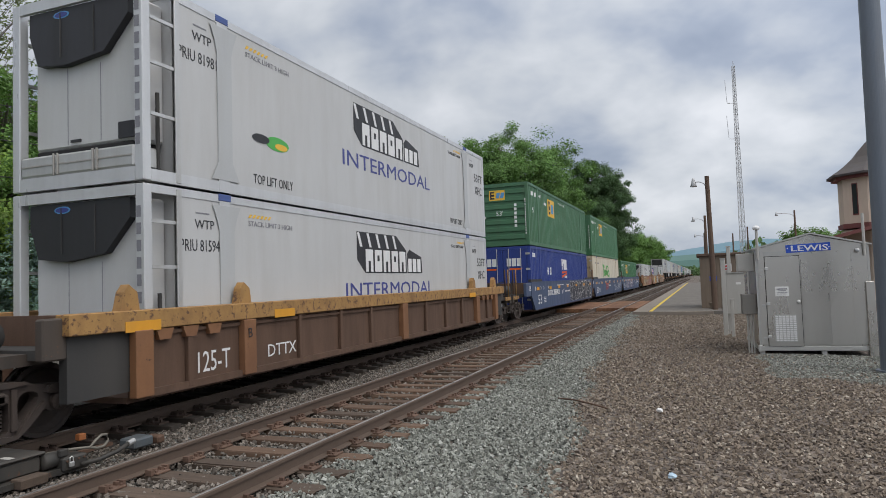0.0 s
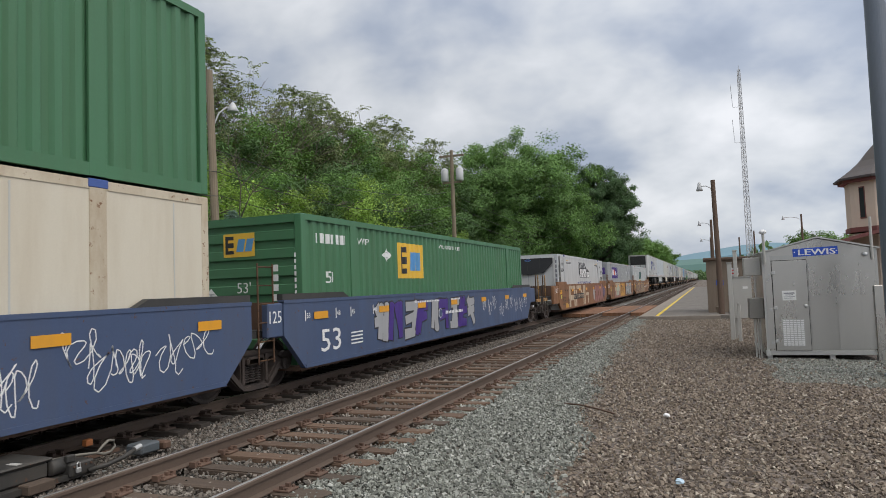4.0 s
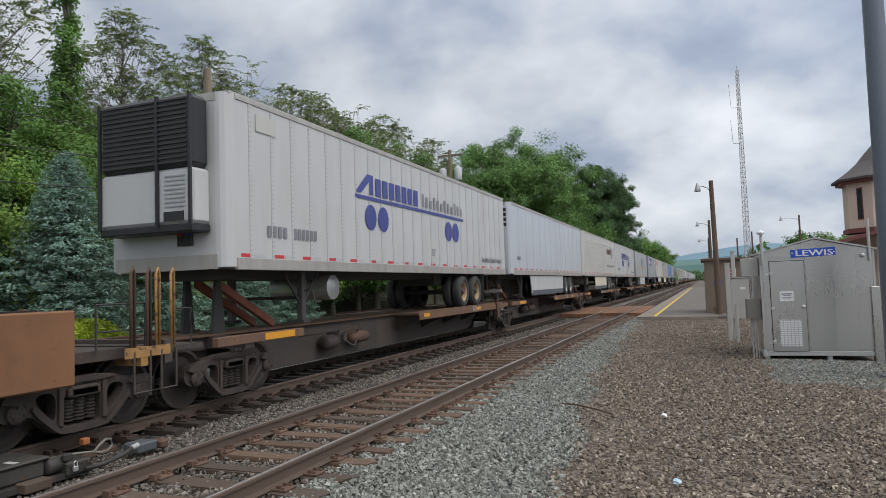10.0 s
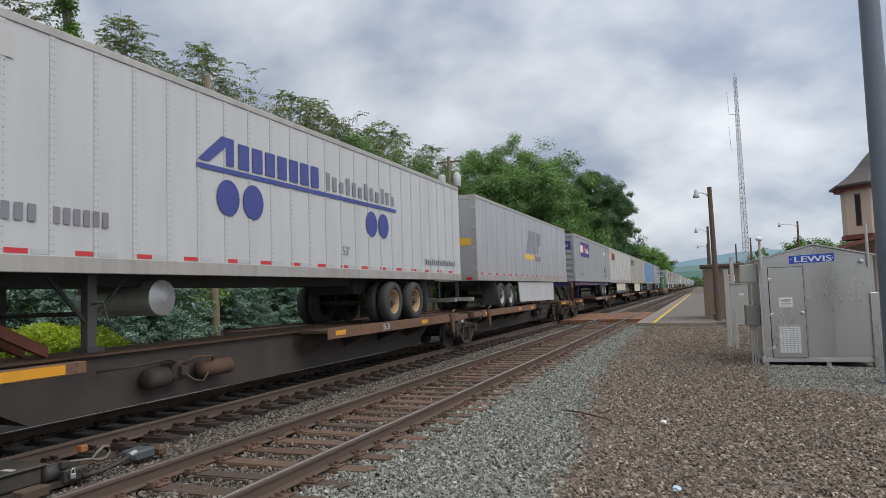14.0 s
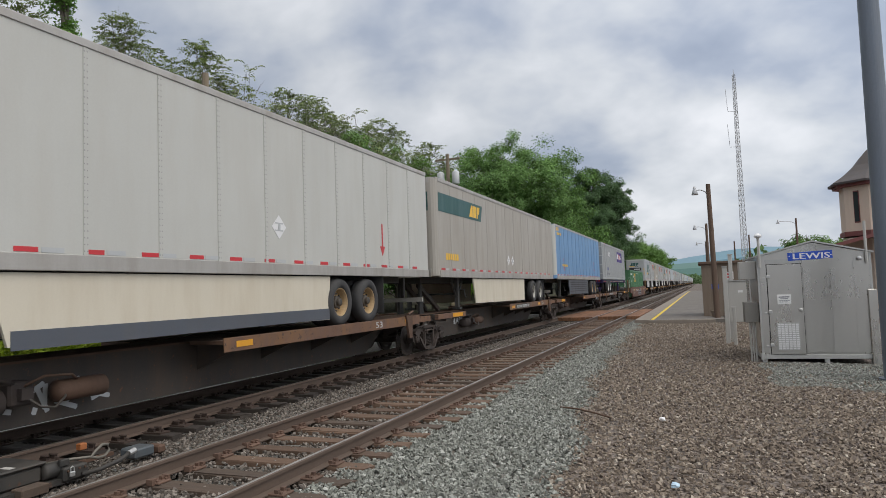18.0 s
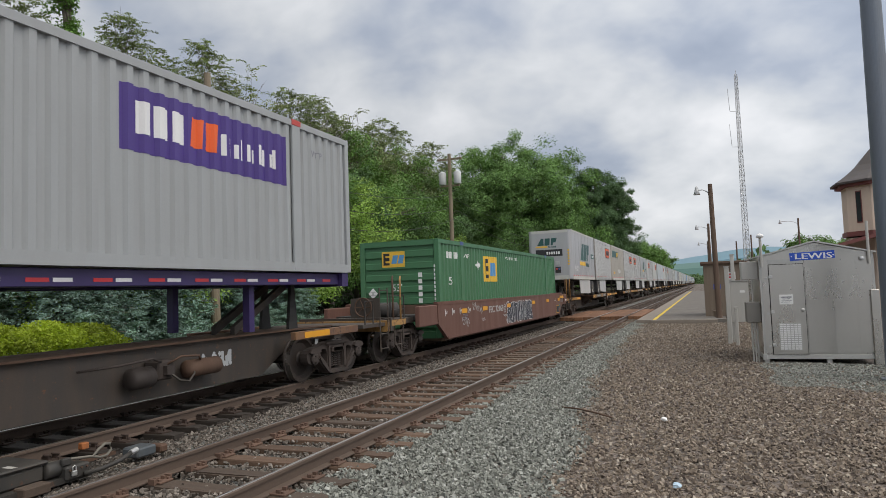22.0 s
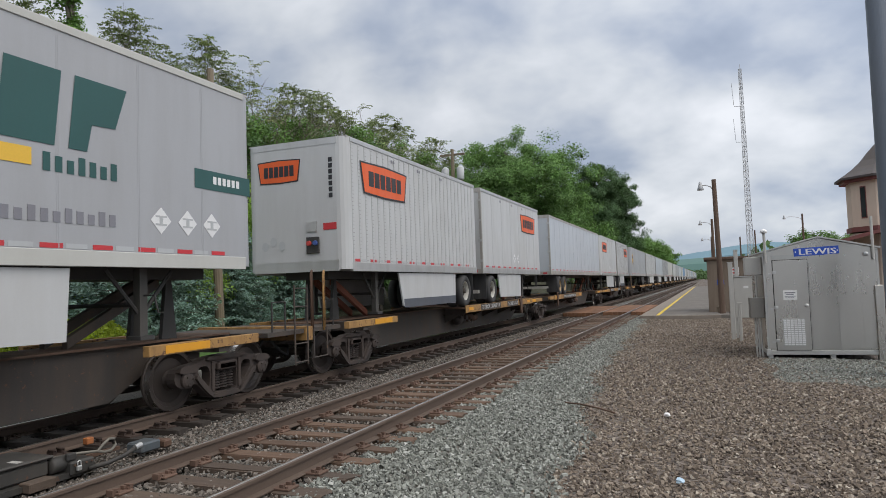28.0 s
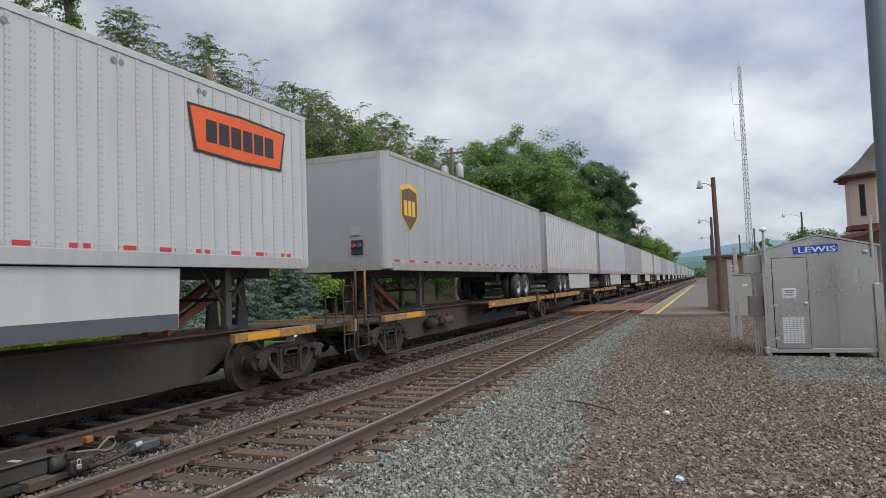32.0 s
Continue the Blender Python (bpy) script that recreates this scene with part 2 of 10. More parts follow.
M["logo_grey"] = paint("grey vinyl", (0.22, 0.22, 0.25), 0.45, dirt=0.15)
M["logo_maroon"] = paint("maroon vinyl", (0.16, 0.025, 0.035), 0.45, dirt=0.1)
M["logo_brown"] = paint("brown vinyl", (0.14, 0.07, 0.035), 0.45, dirt=0.1)
M["tape_red"] = paint("red reflective tape", (0.58, 0.035, 0.045), 0.4, dirt=0.25, dirt_col=(0.3, 0.1, 0.08))
M["blue_lock"] = paint("blue steel fitting", (0.05, 0.10, 0.32), 0.5, dirt=0.3)
M["red_lock"] = paint("red steel fitting", (0.55, 0.06, 0.05), 0.5, dirt=0.3)
M["box_dark"] = paint("dark grey box paint", (0.20, 0.19, 0.17), 0.55, 0.3, dirt=0.3)
M["hut_steel"] = paint("galvanised sheet", (0.52, 0.505, 0.47), 0.30, 0.9, dirt=0.22, dirt_col=(0.36, 0.35, 0.32), scale=0.5, streak=(1.0, 1.0, 0.3), grain=0.04, bump=0.02)
M["hut_trim"] = paint("galvanised trim", (0.48, 0.48, 0.46), 0.4, 0.4, dirt=0.2, dirt_col=(0.3, 0.3, 0.28))
M["sign_blue"] = paint("blue enamel", (0.02, 0.085, 0.50), 0.35, dirt=0.08)
M["dark_gap"] = paint("dark interior", (0.012, 0.012, 0.013), 0.8, dirt=0.1)
M["pole_wood"] = paint("weathered pole wood", (0.25, 0.20, 0.14), 0.85, dirt=0.5, dirt_col=(0.13, 0.10, 0.08), streak=(6, 6, 0.2), grain=0.2, bump=0.4)
M["pole_dark"] = paint("dark creosoted pole", (0.13, 0.085, 0.06), 0.85, dirt=0.5, dirt_col=(0.07, 0.05, 0.04), streak=(6, 6, 0.2), grain=0.2, bump=0.4)
M["pole_steel"] = paint("blue grey painted steel", (0.145, 0.170, 0.204), 0.45, 0.3, dirt=0.2)
M["lamp_grey"] = paint("grey lamp housing", (0.50, 0.51, 0.52), 0.5, 0.2, dirt=0.2)
M["post_grey"] = paint("grey plastic post", (0.46, 0.45, 0.42), 0.6, dirt=0.3, dirt_col=(0.3, 0.28, 0.25))
M["shed_wood"] = paint("brown shed cladding", (0.20, 0.155, 0.115), 0.75, dirt=0.4, dirt_col=(0.12, 0.09, 0.07), streak=(3, 3, 0.2))
M["stucco"] = paint("tan stucco", (0.62, 0.51, 0.41), 0.85, dirt=0.25, dirt_col=(0.38, 0.29, 0.22), bump=0.3)
M["slate"] = paint("dark slate", (0.085, 0.075, 0.075), 0.7, dirt=0.3)
M["maroon_trim"] = paint("maroon trim paint", (0.17, 0.05, 0.045), 0.6, dirt=0.2)
M["glass_dark"] = paint("dark window glass", (0.03, 0.035, 0.04), 0.08, dirt=0.05, grain=0.02, bump=0.0)
M["tower_paint"] = paint("galvanised lattice", (0.50, 0.50, 0.51), 0.5, 0.4, dirt=0.2)
M["switch_iron"] = paint("painted switch iron", (0.036, 0.034, 0.031), 0.65, dirt=0.45, dirt_col=(0.12, 0.10, 0.08), chips=0.1)
M["switch_blue"] = paint("grey-blue cover paint", (0.075, 0.092, 0.105), 0.6, dirt=0.4)
M["clear_plastic"] = paint("pale blue plastic", (0.45, 0.60, 0.72), 0.25, dirt=0.1)
M["paper"] = paint("white notice", (0.78, 0.78, 0.76), 0.7, dirt=0.05)
M["line_yellow"] = paint("worn yellow road paint", (0.70, 0.50, 0.05), 0.8, dirt=0.2, dirt_col=(0.3, 0.24, 0.1), chips=0.1, chip_col=(0.12, 0.12, 0.12))
M["concrete_edge"] = paint("weathered brown edge boards", (0.235, 0.20, 0.165), 0.85, dirt=0.4, dirt_col=(0.13, 0.105, 0.085), bump=0.3)
M["asphalt"] = paint("worn asphalt", (0.158, 0.142, 0.125), 0.9, dirt=0.4, dirt_col=(0.12, 0.11, 0.10), streak=(1, 0.3, 1), grain=0.25, bump=0.5)
M["plank_rust"] = paint("rust-stained crossing planks", (0.25, 0.115, 0.055), 0.85, dirt=0.5, dirt_col=(0.13, 0.08, 0.05), streak=(4, 0.3, 1), grain=0.2, bump=0.4, vary=0.35)
M["bark"] = paint("grey-brown bark", (0.15, 0.13, 0.11), 0.95, dirt=0.4, streak=(5, 5, 0.5), grain=0.25, bump=0.6)
M["deadwood"] = paint("bleached dead wood", (0.21, 0.18, 0.15), 0.9, dirt=0.4, streak=(5, 5, 0.5), grain=0.2, bump=0.4)


def leaf_material(name, col, col2, trans=0.35):
    mt, nt, bsdf = nodes_of(name)
    geo = nt.nodes.new("ShaderNodeNewGeometry")
    tone = ramp_node(nt, geo.outputs["Random Per Island"], [(0.0, tuple((a + 2 * b) / 3 for a, b in zip(col2, col))), (0.5, col), (1.0, tuple(min(1, c * 1.28) for c in col))])
    oi = nt.nodes.new("ShaderNodeObjectInfo")
    shade = ramp_node(nt, oi.outputs["Random"], [(0.0, 0.85), (1.0, 1.0)])
    # clump-sized noise in the colour imitates lit tufts and shadowed gaps
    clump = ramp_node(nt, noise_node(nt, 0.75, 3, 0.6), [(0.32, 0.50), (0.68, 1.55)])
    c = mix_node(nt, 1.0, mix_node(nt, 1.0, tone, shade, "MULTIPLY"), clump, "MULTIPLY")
    nt.links.new(c, bsdf.inputs["Base Color"])
    bsdf.inputs["Roughness"].default_value = 0.65
    bsdf.inputs["Specular IOR Level"].default_value = 0.2
    tr = nt.nodes.new("ShaderNodeBsdfTranslucent")
    nt.links.new(mix_node(nt, 1.0, c, (2 * trans, 2 * trans, 1.3 * trans), "MULTIPLY"), tr.inputs["Color"])
    ms = nt.nodes.new("ShaderNodeAddShader")
    nt.links.new(bsdf.outputs[0], ms.inputs[0])
    nt.links.new(tr.outputs[0], ms.inputs[1])
    nt.links.new(ms.outputs[0], nt.nodes["Material Output"].inputs[0])
    return mt


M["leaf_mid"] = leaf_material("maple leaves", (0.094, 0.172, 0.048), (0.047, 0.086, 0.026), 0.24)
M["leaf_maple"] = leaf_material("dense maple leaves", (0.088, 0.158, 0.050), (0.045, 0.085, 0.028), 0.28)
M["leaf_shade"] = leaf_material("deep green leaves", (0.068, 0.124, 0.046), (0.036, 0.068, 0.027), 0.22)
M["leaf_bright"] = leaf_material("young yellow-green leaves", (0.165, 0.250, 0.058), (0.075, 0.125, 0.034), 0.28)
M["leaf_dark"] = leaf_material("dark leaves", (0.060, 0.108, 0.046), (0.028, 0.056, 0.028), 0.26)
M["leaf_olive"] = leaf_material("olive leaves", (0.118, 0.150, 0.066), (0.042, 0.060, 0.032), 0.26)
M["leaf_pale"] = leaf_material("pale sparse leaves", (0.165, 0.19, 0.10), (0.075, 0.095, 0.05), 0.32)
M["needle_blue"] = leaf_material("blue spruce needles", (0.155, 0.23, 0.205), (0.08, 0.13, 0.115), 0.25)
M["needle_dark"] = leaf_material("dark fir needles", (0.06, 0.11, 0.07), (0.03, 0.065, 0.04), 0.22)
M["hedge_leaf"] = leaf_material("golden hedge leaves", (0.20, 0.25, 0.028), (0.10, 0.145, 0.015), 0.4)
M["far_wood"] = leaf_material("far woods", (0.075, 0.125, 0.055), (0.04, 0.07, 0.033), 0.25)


def ground_material():
    """Ballast between the tracks, brown gravel on the lot, grass beyond: told apart by where they lie, with ragged borders."""
    mt, nt, bsdf = nodes_of("ground")
    tc = nt.nodes.new("ShaderNodeTexCoord")
    sep = nt.nodes.new("ShaderNodeSeparateXYZ")
    nt.links.new(tc.outputs["Object"], sep.inputs[0])
    wob = noise_node(nt, 0.9, 5, 0.65)

    def math2(op, a, b, clamp=False):
        n = nt.nodes.new("ShaderNodeMath")
        n.operation, n.use_clamp = op, clamp
        for s, v in zip(n.inputs, (a, b)):
            if isinstance(v, (int, float)):
                s.default_value = v
            else:
                nt.links.new(v, s)
        return n.outputs[0]

    xw = math2("ADD", sep.outputs[0], math2("MULTIPLY", math2("SUBTRACT", wob, 0.5), 1.1))
    # the border of the grey ballast swings out from the track near the viewer
    edge = math2("ADD", xw, math2("MULTIPLY", sep.outputs[1], 0.033))
    vor = nt.nodes.new("ShaderNodeTexVoronoi")
    vor.inputs["Scale"].default_value = 26
    nt.links.new(tc.outputs["Object"], vor.inputs["Vector"])
    cell = vor.outputs["Color"]
    bw = nt.nodes.new("ShaderNodeRGBToBW")
    nt.links.new(cell, bw.inputs[0])
    ballast = ramp_node(nt, bw.outputs[0], [(0.1, (0.05, 0.05, 0.045)), (0.5, (0.13, 0.132, 0.122)), (0.9, (0.26, 0.265, 0.245))])
    gravel = ramp_node(nt, bw.outputs[0], [(0.1, (0.05, 0.039, 0.032)), (0.5, (0.145, 0.117, 0.097)), (0.9, (0.265, 0.22, 0.187))])
    damp = ramp_node(nt, noise_node(nt, 0.35, 4, 0.6), [(0.35, 0.72), (0.65, 1.05)])
    mottle = ramp_node(nt, noise_node(nt, 5.5, 5, 0.75), [(0.34, 0.62), (0.66, 1.28)])
    gravel = mix_node(nt, 1.0, mix_node(nt, 1.0, gravel, damp, "MULTIPLY"), mottle, "MULTIPLY")
    ballast = mix_node(nt, 1.0, ballast, mottle, "MULTIPLY")
    old = mix_node(nt, ramp_node(nt, noise_node(nt, 0.5, 3, 0.6), [(0.4, 0.0), (0.7, 0.6)]), ballast, (0.17, 0.13, 0.10))
    # oily ballast under the train, with the cars' shade painted into its black
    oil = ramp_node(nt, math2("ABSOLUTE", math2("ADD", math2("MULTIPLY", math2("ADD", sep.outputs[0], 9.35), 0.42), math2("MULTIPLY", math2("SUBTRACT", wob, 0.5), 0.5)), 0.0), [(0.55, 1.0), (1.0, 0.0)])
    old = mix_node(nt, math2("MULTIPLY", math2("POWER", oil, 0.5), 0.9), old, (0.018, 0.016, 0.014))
    is_gravel = ramp_node(nt, math2("ADD", edge, 2.0), [(0.36, 0.0), (0.62, 1.0)])
    c = mix_node(nt, is_gravel, old, gravel)
    # newer grey stone spread before the hut
    near_hut = math2("ADD", math2("ABSOLUTE", math2("SUBTRACT", sep.outputs[1], 15.6), 0.0), math2("MULTIPLY", math2("SUBTRACT", 3.2, sep.outputs[0]), 0.5))
    patch = ramp_node(nt, math2("ADD", math2("MULTIPLY", near_hut, 0.45), math2("MULTIPLY", math2("SUBTRACT", wob, 0.5), 0.9)), [(0.35, 1.0), (0.75, 0.0)])
    c = mix_node(nt, patch, c, mix_node(nt, 0.5, ballast, (0.22, 0.22, 0.215)))
    grass = ramp_node(nt, noise_node(nt, 6, 6, 0.75), [(0.3, (0.045, 0.10, 0.02)), (0.7, (0.10, 0.20, 0.035))])
    is_grass = ramp_node(nt, math2("SUBTRACT", -11.9, xw), [(0.0, 0.0), (0.5, 1.0)])
    c = mix_node(nt, is_grass, c, grass)
    # leaf mould under the trees
    mould = ramp_node(nt, noise_node(nt, 3, 5, 0.7), [(0.3, (0.022, 0.022, 0.012)), (0.7, (0.055, 0.055, 0.025))])
    c = mix_node(nt, ramp_node(nt, math2("SUBTRACT", -18.2, xw), [(0.0, 0.0), (0.9, 1.0)]), c, mould)
    # beyond the works the land is meadow and wood
    far = ramp_node(nt, math2("MULTIPLY", math2("SUBTRACT", sep.outputs[1], 150), 0.02), [(0.0, 0.0), (1.0, 1.0)])
    wide = ramp_node(nt, math2("SUBTRACT", sep.outputs[0], 11), [(0.0, 0.0), (1.0, 1.0)])
    c = mix_node(nt, math2("MULTIPLY", far, wide), c, (0.07, 0.12, 0.04))
    nt.links.new(c, bsdf.inputs["Base Color"])
    bsdf.inputs["Roughness"].default_value = 0.92
    bump_node(nt, bsdf, vor.outputs["Distance"], 0.9, 0.03)
    return mt


M["ground"] = ground_material()


def stone_material(name, stops):
    mt, nt, bsdf = nodes_of(name)
    geo = nt.nodes.new("ShaderNodeNewGeometry")
    c = ramp_node(nt, geo.outputs["Random Per Island"], stops)
    g = ramp_node(nt, noise_node(nt, 60, 3, 0.7), [(0.2, 0.75), (0.8, 1.1)])
    nt.links.new(mix_node(nt, 1.0, c, g, "MULTIPLY"), bsdf.inputs["Base Color"])
    bsdf.inputs["Roughness"].default_value = 0.9
    return mt


M["ballast_stone"] = stone_material("grey ballast stone", [(0.0, (0.105, 0.108, 0.096)), (0.4, (0.214, 0.221, 0.194)), (0.85, (0.302, 0.313, 0.278)), (1.0, (0.43, 0.435, 0.40))])
# oily stones, coloured darker still for the shadow beneath the cars
M["oily_shaded_stone"] = stone_material("oil-stained ballast stone with painted shade", [(0.0, (0.016, 0.014, 0.013)), (0.5, (0.036, 0.031, 0.027)), (1.0, (0.085, 0.075, 0.066))])
M["brown_stone"] = stone_material("rust-dusted ballast stone", [(0.0, (0.055, 0.045, 0.037)), (0.5, (0.14, 0.118, 0.098)), (1.0, (0.30, 0.265, 0.23))])
M["gravel_stone"] = stone_material("brown gravel stone", [(0.0, (0.090, 0.070, 0.058)), (0.45, (0.194, 0.153, 0.116)), (0.88, (0.294, 0.242, 0.190)), (1.0, (0.46, 0.41, 0.34))])
M["tie_wood"] = paint("weathered tie wood", (0.128, 0.090, 0.066), 0.9, dirt=0.5, dirt_col=(0.06, 0.048, 0.038), streak=(0.4, 5, 5), grain=0.28, bump=0.5, vary=0.45)
M["tie_rust"] = paint("rust-brown tie wood", (0.165, 0.102, 0.067), 0.9, dirt=0.5, dirt_col=(0.10, 0.066, 0.046), streak=(0.4, 5, 5), grain=0.28, bump=0.5, vary=0.4)
M["rail_side"] = paint("rusty rail side", (0.115, 0.08, 0.06), 0.75, dirt=0.5, dirt_col=(0.07, 0.05, 0.04), streak=(1, 0.2, 1), grain=0.15, bump=0.2)
M["plate_oily"] = paint("oily rusted plate", (0.085, 0.055, 0.042), 0.75, dirt=0.5, dirt_col=(0.04, 0.03, 0.025), grain=0.2, bump=0.3, vary=0.3)
M["rail_top"] = paint("worn rail top", (0.50, 0.49, 0.475), 0.26, 0.95, dirt=0.25, dirt_col=(0.16, 0.12, 0.09), streak=(1, 0.1, 1), grain=0.1, bump=0.03)
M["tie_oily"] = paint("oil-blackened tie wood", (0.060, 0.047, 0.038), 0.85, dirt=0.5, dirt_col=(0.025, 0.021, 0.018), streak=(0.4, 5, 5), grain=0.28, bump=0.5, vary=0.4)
M["plate_rust"] = paint("rusted plate", (0.17, 0.10, 0.07), 0.85, dirt=0.5, dirt_col=(0.09, 0.06, 0.045), grain=0.2, bump=0.3, vary=0.3)


# ---- mesh helpers ----
def mesh_of(name, bm, material, smooth=False):
    me = bpy.data.meshes.new(name)
    bmesh.ops.recalc_face_normals(bm, faces=bm.faces)
    bm.to_mesh(me)
    bm.free()
    me.materials.append(M[material] if isinstance(material, str) else material)
    if smooth:
        for p in me.polygons:
            p.use_smooth = True
    return me


def part(name, bm, material, parent, label="", smooth=False):
    """Links a bmesh (or a finished mesh) as one mesh object under a thing or a part."""
    me = bm if isinstance(bm, bpy.types.Mesh) else mesh_of(name, bm, material, smooth)
    ob = new(name, me)
    ob.parent = parent
    return tagged(ob, label) if label else ob


def thing(name, label, category, group="", kind="", at=None):
    ob = new(name)
    ob.empty_display_size = 0.3
    if at is not None:
        ob.matrix_basis = at
    return tagged(ob, label, category, group, kind)


def box(bm, x0, x1, y0, y1, z0, z1, bevel=0.0):
    vs = [bm.verts.new(p) for p in itertools.product((x0, x1), (y0, y1), (z0, z1))]
    fs = [bm.faces.new([vs[i] for i in q]) for q in ((0, 1, 3, 2), (4, 6, 7, 5), (0, 4, 5, 1), (2, 3, 7, 6), (0, 2, 6, 4), (1, 5, 7, 3))]
    if bevel:
        es = list({e for f in fs for e in f.edges})
        bmesh.ops.bevel(bm, geom=es, offset=bevel, segments=1, affect="EDGES")
    return bm


def B(*a, bevel=0.0):
    return box(bmesh.new(), *a, bevel=bevel)


def cyl(bm, a, b, r, n=12, r2=None):
    """A capped cylinder or cone from a to b."""
    a, b = Vector(a), Vector(b)
    r2 = r if r2 is None else r2
    q = (b - a).to_track_quat("Z", "Y").to_matrix()
    ring = [[bm.verts.new(c + q @ Vector((math.cos(t) * rr, math.sin(t) * rr, 0))) for t in (2 * math.pi * i / n for i in range(n))] for c, rr in ((a, r), (b, r2))]
    for i in range(n):
        j = (i + 1) % n
        bm.faces.new((ring[0][i], ring[0][j], ring[1][j], ring[1][i]))
    bm.faces.new(ring[0][::-1])
    bm.faces.new(ring[1])
    return bm


def lathe(bm, profile, axis="X", n=24, at=(0, 0, 0), caps=True):
    """Turns a profile of (along, radius) about an axis."""
    rings = []
    for s, r in profile:
        ring = []
        for i in range(n):
            c, d = math.cos(2 * math.pi * i / n) * r, math.sin(2 * math.pi * i / n) * r
            v = {"X": (s, c, d), "Y": (c, s, d), "Z": (c, d, s)}[axis]
            ring.append(bm.verts.new(Vector(v) + Vector(at)))
        rings.append(ring)
    for a, b in zip(rings, rings[1:]):
        for i in range(n):
            j = (i + 1) % n
            bm.faces.new((a[i], a[j], b[j], b[i]))
    if caps:
        bm.faces.new(rings[0])
        bm.faces.new(rings[-1][::-1])
    return bm


def prism(bm, pts, axis, lo, hi):
    """Extrudes an outline along an axis. pts: for X (y, z), for Y (x, z), for Z (x, y)."""
    def at(p, s):
        return {"X": (s, p[0], p[1]), "Y": (p[0], s, p[1]), "Z": (p[0], p[1], s)}[axis]
    a, b = [bm.verts.new(at(p, lo)) for p in pts], [bm.verts.new(at(p, hi)) for p in pts]
    n = len(pts)
    for i in range(n):
        j = (i + 1) % n
        bm.faces.new((a[i], a[j], b[j], b[i]))
    bm.faces.new(a[::-1])
    bm.faces.new(b)
    return bm


def tube(bm, pts, r, n=8):
    """A bent pipe through points."""
    pts = [Vector(p) for p in pts]
    rings = []
    for i, p in enumerate(pts):
        d = (pts[min(i + 1, len(pts) - 1)] - pts[max(i - 1, 0)]).normalized()
        q = d.to_track_quat("Z", "Y").to_matrix()
        rings.append([bm.verts.new(p + q @ Vector((math.cos(t) * r, math.sin(t) * r, 0))) for t in (2 * math.pi * k / n for k in range(n))])
    for a, b in zip(rings, rings[1:]):
        for i in range(n):
            j = (i + 1) % n
            bm.faces.new((a[i], a[j], b[j], b[i]))
    bm.faces.new(rings[0][::-1])
    bm.faces.new(rings[-1])
    return bm


class Side:
    """A flat face on which marks are laid: u runs to the viewer's right, v up, d out."""
    def __init__(self, kind, pos, ribbed=False):
        self.kind, self.pos, self.ribbed = kind, pos, ribbed

    def at(self, u, v, d):
        return Vector((self.pos + d, u, v)) if self.kind == "S" else Vector((u, self.pos - d, v))


RIB_START, RIB_PITCH, RIB_DEPTH = -7.927, 0.285, 0.055


def rib_depth(u):
    """How far the pressed wall of a container lies back at u along it."""
    q = (u - RIB_START) / RIB_PITCH % 1.0
    return -RIB_DEPTH * float(np.interp(q, (0, 0.34, 0.5, 0.84, 1.0), (0, 0, 1, 1, 0)))


def follow_ribs(bm):
    """Cuts paint along the folds of a ribbed wall and presses it into them."""
    us = [v.co.y for v in bm.verts]
    k = math.floor((min(us) - RIB_START) / RIB_PITCH)
    while RIB_START + k * RIB_PITCH < max(us):
        for q in (0.0, 0.34, 0.5, 0.84):
            u = RIB_START + (k + q) * RIB_PITCH
            if min(us) < u < max(us):
                bmesh.ops.bisect_plane(bm, geom=bm.verts[:] + bm.edges[:] + bm.faces[:], plane_co=(0, u, 0), plane_no=(0, 1, 0))
        k += 1
    for v in bm.verts:
        v.co.x += rib_depth(v.co.y)


def decal(name, outlines, material, parent, side, lift=0.0, label="", thick=0.004, step=0.0):
    """Flat painted or stuck-on shapes. step: how far each lies above the one before, where they overlap."""
    bm = bmesh.new()
    for k, pts in enumerate(outlines):
        base = lift + k * step
        lo = [bm.verts.new(side.at(u, v, base)) for u, v in pts]
        hi = [bm.verts.new(side.at(u, v, base + thick)) for u, v in pts]
        n = len(pts)
        bm.faces.new(hi)
        for i in range(n):
            j = (i + 1) % n
            bm.faces.new((lo[i], lo[j], hi[j], hi[i]))
    if side.ribbed:
        follow_ribs(bm)
    return part(name, bm, material, parent, label)


def rect(u0, u1, v0, v1, slant=0.0):
    return [(u0, v0), (u1, v0), (u1 + slant, v1), (u0 + slant, v1)]


def ellipse(u, v, a, b, n=20):
    return [(u + a * math.cos(2 * math.pi * i / n), v + b * math.sin(2 * math.pi * i / n)) for i in range(n)]


def bars(u, v, n, w, h, gap=0.35, slant=0.0, wiggle=0.0):
    """Writing that stays unreadable: n upright bars."""
    out = []
    for i in range(n):
        hh = h * (1 - wiggle * ((i * 7) % 3) / 3)
        out.append(rect(u + i * w, u + i * w + w * (1 - gap), v, v + hh, slant))
    return out


TEXTS = {}


def text_mesh(s, size):
    if (s, size) not in TEXTS:
        cu = bpy.data.curves.new("writing", "FONT")
        cu.body, cu.size, cu.extrude, cu.resolution_u = s, size, 0.002, 2
        ob = bpy.data.objects.new("writing", cu)
        me = bpy.data.meshes.new_from_object(ob)
        bpy.data.objects.remove(ob)
        bpy.data.curves.remove(cu)
        TEXTS[(s, size)] = me
    return TEXTS[(s, size)]


